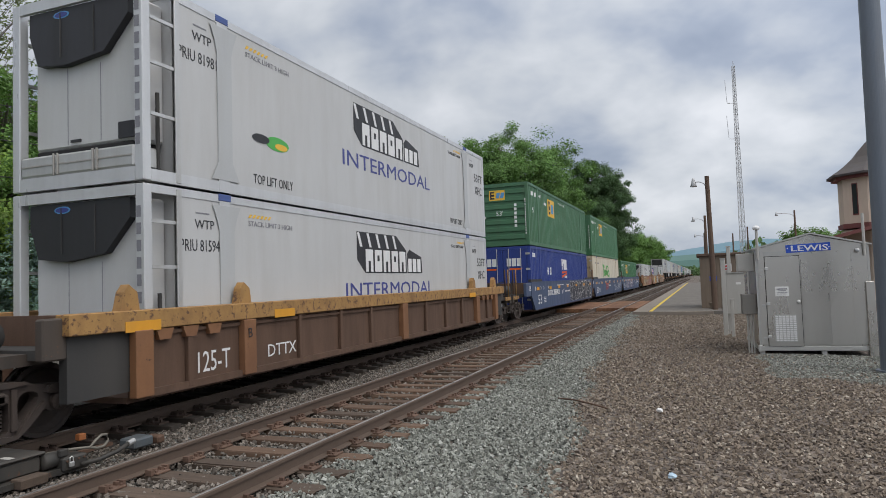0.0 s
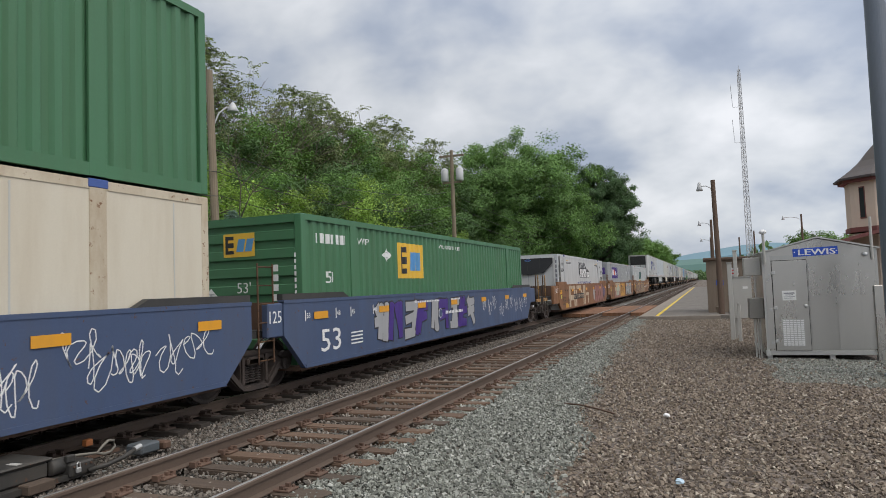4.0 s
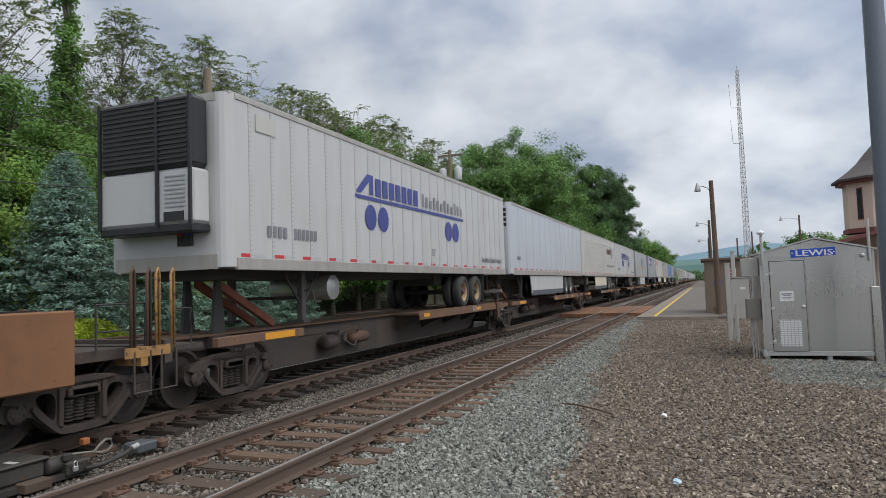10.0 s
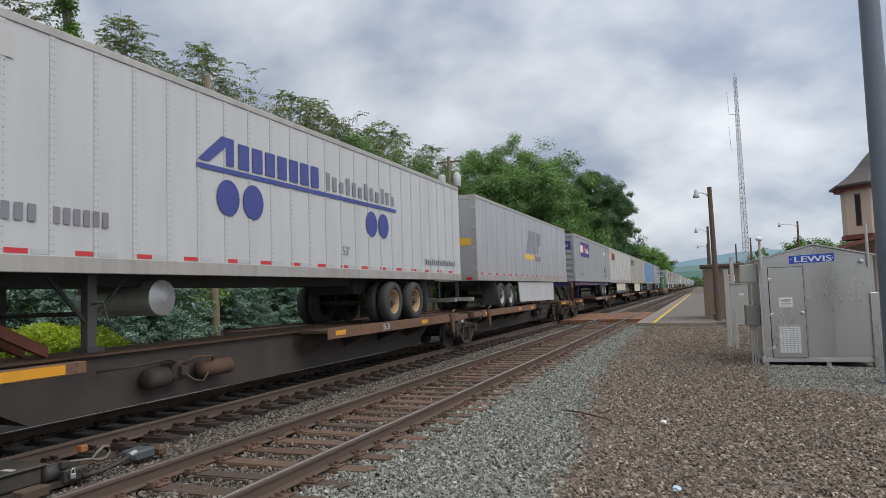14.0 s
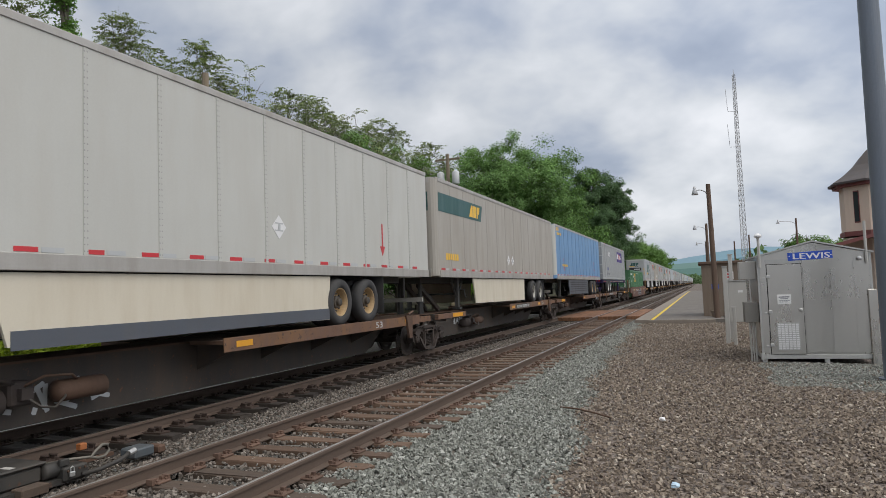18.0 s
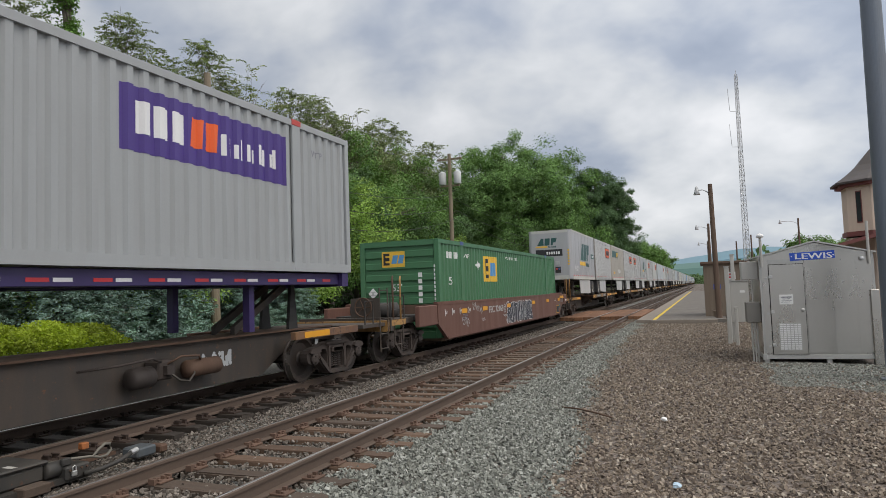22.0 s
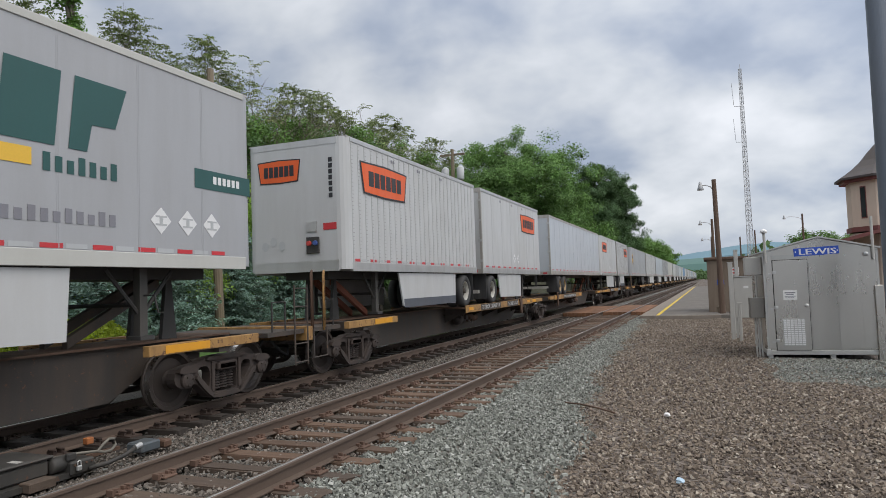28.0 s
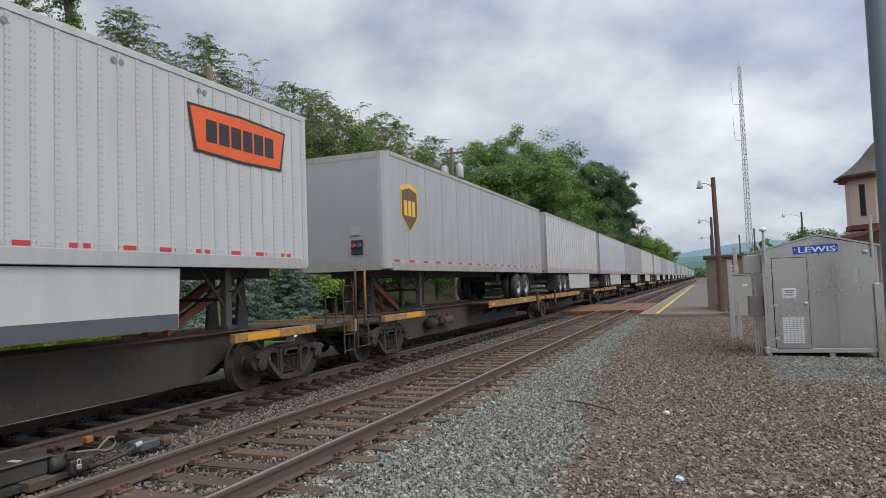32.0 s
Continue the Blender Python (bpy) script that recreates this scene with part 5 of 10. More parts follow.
def feathery(seed, h, r, clear, tufts, fronds, leaflets, leaf, material, twigs=0):
    """A slender tree whose upward limbs end in flat rosettes of long feathery leaves, with sky between them."""
    rng = np.random.default_rng(seed)
    bm = bmesh.new()
    bend = rng.normal(0, 0.04 * h, 2)
    spine = [Vector((bend[0] * t * t + 0.12 * math.sin(7 * t + seed), bend[1] * t * t + 0.12 * math.sin(5 * t), h * 0.88 * t)) for t in np.linspace(0, 1, 9)]
    rad = h * 0.009 + 0.03
    for i in range(8):
        cyl(bm, spine[i] - Vector((0, 0, 0.3 if i == 0 else 0)), spine[i + 1], rad * (1 - i / 9), 7, rad * (1 - (i + 1) / 9))
    cs, ns = [], []
    for k in range(tufts + twigs):
        a, q = rng.uniform(0, 2 * math.pi), rng.random() ** 0.55
        drop = rng.random() ** 1.6 * 0.75
        z = h - (h - clear) * (0.38 * q * q + drop * (0.55 + 0.45 * q))
        c = np.array([math.cos(a) * r * q, math.sin(a) * r * q, z]) + np.array([bend[0], bend[1], 0]) * (z / h) ** 2
        t = min(0.93, max(0.2, (z - 0.55 * r * q - 0.08 * h) / (0.88 * h)))
        i = t * 8
        j = min(7, int(i))
        root, tip = spine[j].lerp(spine[j + 1], i - j), Vector(c)
        mid = root.lerp(tip, 0.5) + Vector((rng.normal(0, 0.12), rng.normal(0, 0.12), -0.03 * h * q))
        lr = rad * 0.22 * (1.1 - t) + 0.010
        cyl(bm, root, mid, lr, 5, lr * 0.65)
        cyl(bm, mid, tip, lr * 0.65, 5, 0.008)
        for _ in range(1):
            off = Vector(rng.normal(0, 0.35, 3))
            off.z = abs(off.z)
            cyl(bm, mid.lerp(tip, rng.uniform(0.3, 0.8)), tip + off, 0.010, 4, 0.004)
        if k >= tufts:
            continue
        for f in range(int(fronds * rng.uniform(0.7, 1.3))):
            b = rng.uniform(0, 2 * math.pi)
            ln = rng.uniform(0.45, 0.95)
            rise = rng.uniform(-0.1, 0.75)
            s = np.linspace(0.15, 1, leaflets)
            d = np.array([math.cos(b), math.sin(b)])
            base = c + rng.normal(0, 0.22, 3) * np.array([1, 1, 0.5])
            side = np.where(np.arange(leaflets) % 2 == 0, 1, -1) * leaf * 0.8
            x = base[0] + d[0] * ln * s - d[1] * side
            y = base[1] + d[1] * ln * s + d[0] * side
            zz = base[2] + ln * (rise * s - 0.5 * s * s) + rng.normal(0, 0.02, leaflets)
            cs.append(np.stack([x, y, zz], -1))
            ns.append(np.tile([d[0] * 0.4, d[1] * 0.4, 1.0], (leaflets, 1)) + rng.normal(0, 0.45, (leaflets, 3)))
    cs, ns = np.concatenate(cs), np.concatenate(ns)
    ns /= np.linalg.norm(ns, axis=1)[:, None]
    return mesh_of("trunk", bm, "bark"), quads_mesh("crown", cs, ns, leaf * rng.uniform(0.7, 1.35, len(cs)), rng, material, 0.5)


def conifer(seed, h, r, material, rows=26):
    rng = np.random.default_rng(seed)
    bm = bmesh.new()
    cyl(bm, (0, 0, -0.2), (0, 0, h * 0.97), 0.14, 8, 0.02)
    cs, ns = [], []
    for i in range(rows):
        t = i / rows
        z = 0.25 + (h - 0.4) * t
        rr = r * (1 - t) ** 0.68 * rng.uniform(0.9, 1.08) + 0.06
        nb = int(7 + 10 * (1 - t))
        for k in range(nb):
            a = 2 * math.pi * (k + rng.random()) / nb
            ln = rr * rng.uniform(0.78, 1.1)
            tip = Vector((math.cos(a) * ln, math.sin(a) * ln, z - 0.10 * ln + 0.1 * rng.random()))
            if k % 2 == 0:
                cyl(bm, (0, 0, z), tip, 0.02, 4, 0.006)
            m = int(30 + 95 * ln / max(r, 0.1))
            s = rng.random(m) ** 0.6
            p = np.outer(s, np.array(tip) - np.array([0, 0, z])) + np.array([0, 0, z])
            w = 0.16 * rr * (1.05 - s) + 0.06
            side = rng.normal(0, 1, m) * w
            p[:, 0] += -math.sin(a) * side
            p[:, 1] += math.cos(a) * side
            p[:, 2] += rng.normal(0, 0.05, m) + 0.03 - 0.08 * np.abs(side)
            cs.append(p)
            nn = np.tile(np.array([math.cos(a) * 0.35, math.sin(a) * 0.35, 1.0]), (m, 1)) + rng.normal(0, 0.4, (m, 3))
            ns.append(nn)
    cs, ns = np.concatenate(cs), np.concatenate(ns)
    ns /= np.linalg.norm(ns, axis=1)[:, None]
    return mesh_of("trunk", bm, "bark"), quads_mesh("crown", cs, ns, 0.066 * rng.uniform(0.6, 1.3, len(cs)), rng, material, 0.42)


def bare_tree(seed, h, spread_r):
    rng = random.Random(seed)
    bm = bmesh.new()

    def grow(a, d, ln, rad, depth):
        b = a + d * ln
        cyl(bm, a, b, rad, 5, rad * 0.68)
        if depth == 0:
            return
        for _ in range(rng.choice((2, 3, 3)) if depth > 1 else 3):
            nd = (d + Vector((rng.uniform(-1, 1), rng.uniform(-1, 1), rng.uniform(-0.25, 0.5))) * spread_r).normalized()
            grow(b, nd, ln * rng.uniform(0.55, 0.82), rad * 0.6, depth - 1)
    grow(Vector((0, 0, -0.2)), Vector((rng.uniform(-0.1, 0.1), rng.uniform(-0.1, 0.1), 1)).normalized(), h * 0.34, h * 0.011, 5)
    return mesh_of("trunk", bm, "deadwood")


TREES = {
    "maple": broadleaf(11, 20.6, 9.9, 0.8, 840, 200, 0.150, "leaf_maple", 0.155),
    "dark": broadleaf(12, 22.3, 6.3, 1.0, 660, 190, 0.150, "leaf_dark", 0.19),
    "feather": feathery(13, 15.0, 3.1, 6.5, 125, 7, 12, 0.085, "leaf_olive", 10),
    "feather_b": feathery(14, 14.0, 2.9, 5.0, 115, 7, 12, 0.085, "leaf_olive", 14),
    "sparse": feathery(28, 13.5, 2.7, 5.0, 34, 5, 11, 0.085, "leaf_pale", 40),
    "mid": broadleaf(15, 9.5, 3.5, 0.6, 204, 150, 0.080, "leaf_mid", 0.22),
    "mid_dark": broadleaf(16, 9.0, 3.5, 0.3, 180, 150, 0.082, "leaf_shade", 0.22),
    "mid_olive": broadleaf(26, 10.5, 3.3, 1.6, 156, 145, 0.078, "leaf_olive", 0.21, 1.0),
    "bush": broadleaf(17, 5.8, 2.9, 0.0, 102, 190, 0.055, "leaf_bright", 0.23),
    "bush_b": broadleaf(18, 5.2, 2.5, 0.0, 96, 180, 0.052, "leaf_mid", 0.24),
    "far": broadleaf(27, 9.5, 4.2, 0.2, 150, 70, 0.19, "leaf_mid", 0.26),
    "vine": broadleaf(19, 15.5, 0.60, 1.0, 420, 26, 0.075, "leaf_mid", 0.60, 0.0, 2.0),
    "blue_spruce": conifer(21, 6.1, 2.35, "needle_blue", 32),
    "fir": conifer(22, 7.4, 1.9, "needle_dark"),
}
TREE_LABEL = {
    "maple": ("broad round maple with dense green leaves", "tree"), "dark": ("large dark green tree with a lobed crown", "tree"),
    "feather": ("tall slender tree with flat feathery leaf tufts", "tree"), "feather_b": ("tall slender tree with feathery grey-green leaves", "tree"),
    "sparse": ("thin half-bare tree with pale sparse leaves", "tree"),
    "mid": ("green tree at the edge of the woods", "tree"), "mid_dark": ("dark green tree in the woods", "tree"),
    "bush": ("bright yellow-green shrub at the woods' edge", "shrub"), "bush_b": ("green shrub at the woods' edge", "shrub"),
    "mid_olive": ("olive-green tree at the edge of the woods", "tree"), "far": ("round green tree far down the line", "tree"),
    "vine": ("slender trunk overgrown with green vines", "tree"), "blue_spruce": ("blue spruce beside the street", "conifer"), "fir": ("dark green fir beside the blue spruces", "conifer"),
}


def plant(kind, x, y, scale=1.0, turn=0.0, dz=0.0):
    label, cat = TREE_LABEL[kind]
    t = thing("tree" if cat != "shrub" else "shrub", label, cat, "trees of the woods" if cat == "tree" else "")
    t.matrix_basis = pose(x, y, ground_height(x, y) + dz, 0, 0, turn) @ Matrix.Diagonal((scale, scale, scale, 1))
    trunk, crown = TREES[kind]
    part("trunk", trunk, None, t)
    part("crown", crown, None, t)
    return t


def woods():
    # feathery tall trees on the slope, fuller trees before them, bright shrubs in front
    for kind, x, y, s, turn in (
            ("feather", -28, 18.2, 0.98, 25), ("feather_b", -32, 20.6, 0.80, 5), ("vine", -24, 19.5, 1.02, 0), ("feather", -29, 27.4, 0.95, 10), ("feather_b", -29, 32.2, 1.09, 80),
            ("sparse", -29, 35.5, 1.13, 0), ("sparse", -29, 38.6, 1.13, 90), ("feather_b", -29.5, 42.9, 1.07, 30), ("feather", -30, 46.5, 1.06, 150), ("feather_b", -30, 50.0, 1.04, 60),
            ("sparse", -30, 55.1, 1.19, 120), ("feather_b", -30, 59.1, 1.14, 220), ("feather", -30, 65.5, 1.16, 300), ("feather_b", -30.5, 74.3, 1.20, 15), ("mid", -22.5, 16.5, 1.02, 0),
            ("mid", -23, 15.0, 1.02, 60), ("mid_olive", -25.5, 20.7, 0.91, 20), ("mid_olive", -27, 23.8, 1.01, 90), ("mid_dark", -25, 22.8, 1.03, 0), ("mid", -27, 26.8, 1.13, 130),
            ("mid_olive", -27.5, 29.7, 1.07, 40), ("mid_dark", -26.5, 31.1, 1.20, 200), ("mid_olive", -28, 35.3, 1.11, 10), ("mid", -27, 37.1, 1.33, 70), ("mid_olive", -28, 42.1, 1.28, 250),
            ("mid_dark", -27, 43.3, 1.45, 120), ("mid", -28, 48.6, 1.48, 30), ("mid_olive", -28.5, 53.3, 1.38, 160), ("mid", -27.5, 57.0, 1.49, 300), ("mid_olive", -29, 66.5, 1.44, 60),
            ("mid_dark", -28, 69.7, 1.57, 90), ("bush", -20.5, 19.0, 1.28, 0), ("bush_b", -21.5, 21.3, 1.62, 100), ("bush", -20.2, 21.8, 1.30, 200), ("bush_b", -20, 14.3, 1.30, 50),
            ("bush", -19.8, 15.2, 1.09, 20), ("bush_b", -21, 17.8, 1.42, 310), ("bush_b", -21, 25.2, 1.59, 70), ("bush", -20.5, 26.6, 1.37, 0), ("mid_dark", -21.5, 30.3, 1.01, 10),
            ("bush_b", -21, 32.6, 1.73, 33), ("bush", -20.5, 34.3, 1.50, 140), ("mid_dark", -21.5, 39.3, 1.13, 60), ("bush_b", -21, 41.1, 1.85, 0), ("mid_dark", -21, 44.8, 1.08, 190),
            ("bush", -19.5, 48.1, 1.19, 20), ("bush_b", -20.5, 47.3, 1.71, 99), ("bush", -20.5, 13.2, 1.12, 0), ("bush_b", -21, 12.3, 1.23, 0), ("mid", -24, 13.7, 0.94, 0),
            ("maple", -22.6, 82.0, 1.0, 40), ("mid_dark", -20.5, 62, 0.75, 10), ("mid_dark", -20.5, 71, 0.8, 70), ("dark", -17.8, 124, 1.08, 0), ("dark", -24.0, 140, 1.0, 130),
            ("far", -18.5, 152, 1.15, 40), ("far", -18.4, 172, 1.35, 90), ("far", -18.6, 195, 1.55, 10), ("far", -19, 222, 1.7, 200), ("far", -19.5, 252, 1.8, 50), ("far", -20, 290, 1.9, 120), ("far", -21, 340, 2.0, 0),
            ("far", 15.5, 118, 1.0, 20), ("far", 19.5, 122, 0.9, 100), ("far", 24, 126, 1.0, 160), ("far", 28.5, 128, 0.95, 60), ("far", 12.6, 120, 0.75, 250)):
        plant(kind, x, y, s, turn)
    for x, y, s, turn in ((-16.8, 13.7, 0.95, 0), (-17.0, 16.7, 1.02, 80), (-17.2, 21.3, 0.80, 150), (-17.2, 9.6, 0.9, 30), (-17.0, 24.6, 0.72, 230)):
        plant("blue_spruce", x, y, s, turn)
    for x, y, s, turn in ((-18.4, 11.6, 0.85, 0), (-18.2, 19.0, 0.78, 40)):
        plant("fir", x, y, s, turn)
    for seed, x, y, h in ((1, -18.6, 22.4, 8.6), (2, -28.0, 36.4, 12.6), (3, -28.5, 40.0, 12.8), (5, -29, 56.0, 14.0)):
        t = thing("bare_tree", "leafless grey tree among the green woods", "tree", "trees of the woods", at=pose(x, y, ground_height(x, y)))
        part("trunk", bare_tree(seed, h, 0.75), None, t)


woods()


def hedge(x0, x1, y0, y1, h, label, material, seed, n=9000, leaf=0.045):
    rng = np.random.default_rng(seed)
    u, w, top = rng.random(n), rng.random(n), rng.random(n) ** 0.4
    x = x0 + (x1 - x0) * u
    y = y0 + (y1 - y0) * w
    edge = 1 - np.maximum(np.abs(2 * u - 1), np.abs(2 * w - 1)) ** 4 * 0.5
    z = ground_height((x0 + x1) / 2, y0) + h * top * edge * (0.9 + 0.1 * np.sin(y * 5))
    nn = rng.normal(size=(n, 3)) + np.array([0.3, 0, 0.8])
    nn /= np.linalg.norm(nn, axis=1)[:, None]
    me = quads_mesh("hedge", np.stack([x, y, z], -1), nn, leaf * rng.uniform(0.6, 1.3, n), rng, material)
    tagged(new("hedge", me), label, "hedge")


hedge(-15.9, -14.2, 8.5, 13.6, 1.05, "clipped golden-green hedge beside the street", "hedge_leaf", 3, 16000)
hedge(-13.9, -12.9, 9.0, 14.4, 0.45, "low reddish-brown shrubs before the hedge", "leaf_olive", 4, 5000)


def far_woods():
    """Wooded land that closes the view behind the trees and the station."""
    rng = np.random.default_rng(9)
    cs, ns, sz = [], [], []
    for x0, x1, y0, y1, h, n, s in ((-60, -38, -20, 70, 4.5, 12000, 0.45), (-60, -38, 70, 160, 11, 14000, 0.5), (-70, -24, 160, 520, 15, 16000, 0.9), (10, 60, 150, 420, 9, 9000, 0.8), (-30, 40, 600, 900, 9, 6000, 1.6)):
        x, y = rng.uniform(x0, x1, n), rng.uniform(y0, y1, n)
        g = np.array([ground_height(a, b) for a, b in zip(x, y)])
        z = g + h * rng.random(n) ** 0.6 * (0.75 + 0.25 * np.sin(x * 0.7 + 1.3 * np.sin(y * 0.4)))
        cs.append(np.stack([x, y, z], -1))
        k = rng.normal(size=(n, 3)) + np.array([0.3, -0.3, 0.8])
        ns.append(k / np.linalg.norm(k, axis=1)[:, None])
        sz.append(s * rng.uniform(0.6, 1.3, n))
    me = quads_mesh("far_woods", np.concatenate(cs), np.concatenate(ns), np.concatenate(sz), rng, "far_wood")
    tagged(new("far_woods", me), "dense green woods on the slope and beyond", "woods", kind="stuff")


far_woods()


# ---- the train ----
SPEED = 14.053                 # metres a second, towards the viewer
MOVING, WHEELSETS = [], []     # (thing, its middle along the track at the start), (wheelset, its place on the bogie)


def rolling(name, label, category, group, y):
    t = thing(name, label, category, group, at=pose(XF, y, ZF))
    MOVING.append((t, y))
    return t


WHEEL_R = 0.457


def wheel_meshes():
    bm = bmesh.new()
    for s in (-1, 1):
        x = s * 0.685
        # flange inside, tread, rim, dished plate and hub
        prof = [(x - s * 0.005, 0.10), (x + s * 0.02, 0.13), (x + s * 0.02, 0.33), (x, 0.37), (x, 0.485), (x + s * 0.03, 0.48), (x + s * 0.04, WHEEL_R + 0.003),
                (x + s * 0.135, WHEEL_R), (x + s * 0.138, 0.40), (x + s * 0.115, 0.385), (x + s * 0.07, 0.33), (x + s * 0.085, 0.16), (x + s * 0.13, 0.14), (x + s * 0.13, 0.10)]
        lathe(bm, prof, "X", 28)
    cyl(bm, (-0.98, 0, 0), (0.98, 0, 0), 0.085, 12)
    wheels = mesh_of("wheelset", bm, "wheel_steel")
    bm = bmesh.new()
    for s in (-1, 1):
        lathe(bm, [(s * 0.73, WHEEL_R + 0.0045), (s * 0.825, WHEEL_R + 0.002)], "X", 28, caps=False)
    tread = mesh_of("tread", bm, "tread")
    bm = bmesh.new()
    for s in (-1, 1):
        lathe(bm, [(s * 0.98, 0.12), (s * 1.13, 0.12), (s * 1.15, 0.09), (s * 1.16, 0.04)], "X", 14)
        for k in range(3):
            a = 2 * math.pi * k / 3
            cyl(bm, (s * 1.15, math.cos(a) * 0.07, math.sin(a) * 0.07), (s * 1.175, math.cos(a) * 0.07, math.sin(a) * 0.07), 0.016, 6)
    return wheels, tread, mesh_of("bearing", bm, "truck_iron")


WHEELSET, TREAD, BEARING = wheel_meshes()


def side_frame_mesh():
    """Cast side frame of a freight bogie: an arch bar outline with two windows and a spring opening."""
    bm = bmesh.new()
    half = [(0.0, 0.77), (0.42, 0.76), (0.60, 0.69), (0.92, 0.67), (1.10, 0.62), (1.13, 0.46), (1.04, 0.36), (0.82, 0.33), (0.70, 0.40), (0.54, 0.26), (0.34, 0.10), (0.0, 0.09)]
    win = [(0.70, 0.60), (0.37, 0.64), (0.37, 0.30), (0.44, 0.29)]
    nest = [(0.0, 0.62), (0.26, 0.62), (0.27, 0.22), (0.22, 0.185), (0.0, 0.18)]

    def rounded(pts, times):
        for _ in range(times):
            pts = [q for a, b in zip(pts, pts[1:] + pts[:1]) for q in ((a[0] * 0.75 + b[0] * 0.25, a[1] * 0.75 + b[1] * 0.25), (a[0] * 0.25 + b[0] * 0.75, a[1] * 0.25 + b[1] * 0.75))]
        return pts

    def both(pts):
        return pts + [(-y, z) for y, z in pts[::-1] if y > 0]
    outer = rounded(both(half), 1)
    holes = [rounded(win, 2), rounded([(-y, z) for y, z in win], 2), rounded(both(nest), 1)]
    from_ = []
    for x in (-0.08, 0.08):
        vs_o = [bm.verts.new((x, y, z)) for y, z in outer]
        es = [bm.edges.new((vs_o[i], vs_o[(i + 1) % len(vs_o)])) for i in range(len(vs_o))]
        hs = []
        for h in holes:
            vh = [bm.verts.new((x, y, z)) for y, z in h]
            es += [bm.edges.new((vh[i], vh[(i + 1) % len(vh)])) for i in range(len(vh))]
            hs.append(vh)
        bmesh.ops.triangle_fill(bm, edges=es, use_beauty=True)
        from_.append((vs_o, hs))
    for a, b in [(from_[0][0], from_[1][0])] + list(zip(from_[0][1], from_[1][1])):
        for i in range(len(a)):
            j = (i + 1) % len(a)
            bm.faces.new((a[i], a[j], b[j], b[i]))
    # raised lips and bearing pockets
    for s in (-1, 1):
        prism(bm, rounded([(s * 0.89 - 0.22, 0.56), (s * 0.89 + 0.22, 0.56), (s * 0.89 + 0.14, 0.67), (s * 0.89 - 0.14, 0.69)], 1), "X", 0.081, 0.15)
        prism(bm, rounded([(s * 0.72, 0.44), (s * 0.36, 0.11), (s * 0.30, 0.15), (s * 0.68, 0.52)], 1), "X", 0.081, 0.13)
    prism(bm, rounded([(-0.5, 0.70), (0.5, 0.70), (0.42, 0.765), (-0.42, 0.765)], 1), "X", 0.081, 0.13)
    prism(bm, rounded([(-0.36, 0.10), (0.36, 0.10), (0.30, 0.17), (-0.30, 0.17)], 1), "X", 0.081, 0.13)
    for s in (-1, 1):
        box(bm, 0.081, 0.115, s * 0.315 - 0.035, s * 0.315 + 0.035, 0.20, 0.68, bevel=0.01)
    box(bm, -0.06, 0.14, -0.235, 0.235, 0.53, 0.64, bevel=0.02)
    return mesh_of("side_frame", bm, "truck_iron")


def spring_mesh():
    prof = [(0.215, 0.03)]
    for i in range(7):
        z = 0.225 + i * 0.042
        prof += [(z, 0.045), (z + 0.008, 0.074), (z + 0.022, 0.074), (z + 0.030, 0.045)]
    bm = bmesh.new()
    lathe(bm, prof + [(0.52, 0.03)], "Z", 10, (0, 0, 0))
    return mesh_of("spring", bm, "truck_iron")


def bolster_mesh():
    bm = B(-1.14, 1.14, -0.2, 0.2, 0.52, 0.66, bevel=0.02)
    box(bm, -0.3, 0.3, -0.28, 0.28, 0.62, 0.82)
    return mesh_of("bolster", bm, "truck_iron")


SIDE_FRAME, SPRINGS, BOLSTER = side_frame_mesh(), spring_mesh(), bolster_mesh()


def bogie(parent, y):
    """A two-axle freight bogie, y along its car."""
    near = parent.matrix_basis.translation.y < 560
    b = part("bogie", BOLSTER, None, parent, "grimy cast-iron two-axle bogie")
    b.matrix_basis = pose(0, y, 0)
    for s in (-1, 1):
        f = part("side_frame", SIDE_FRAME, None, b)
        f.matrix_basis = pose(s * 1.0, 0, 0, 0, 0, 0 if s > 0 else 180)
        for y_spring in (-0.16, 0.0, 0.16) if near else ():
            g = part("spring", SPRINGS, None, b)
            g.matrix_basis = pose(s * 1.0, y_spring, 0)
    for s in (-1, 1):
        # one turning piece: axle, wheels and the worn running bands share the turn
        w = part("wheelset", WHEELSET_ALL, None, b, "turning steel wheelset")
        w.matrix_basis = pose(0, s * 0.89, WHEEL_R)
        WHEELSETS.append((w, s * 0.89))
    return b


def join_meshes(name, *meshes):
    bm = bmesh.new()
    slots = []
    for me in meshes:
        base = len(slots)
        n = len(bm.faces)
        bm.from_mesh(me)
        bm.faces.ensure_lookup_table()
        for f in bm.faces[n:]:
            f.material_index = base
        slots.append(me.materials[0])
    out = bpy.data.meshes.new(name)
    bm.to_mesh(out)
    bm.free()
    for s in slots:
        out.materials.append(s)
    return out


WHEELSET_ALL = join_meshes("wheelset", WHEELSET, TREAD, BEARING)


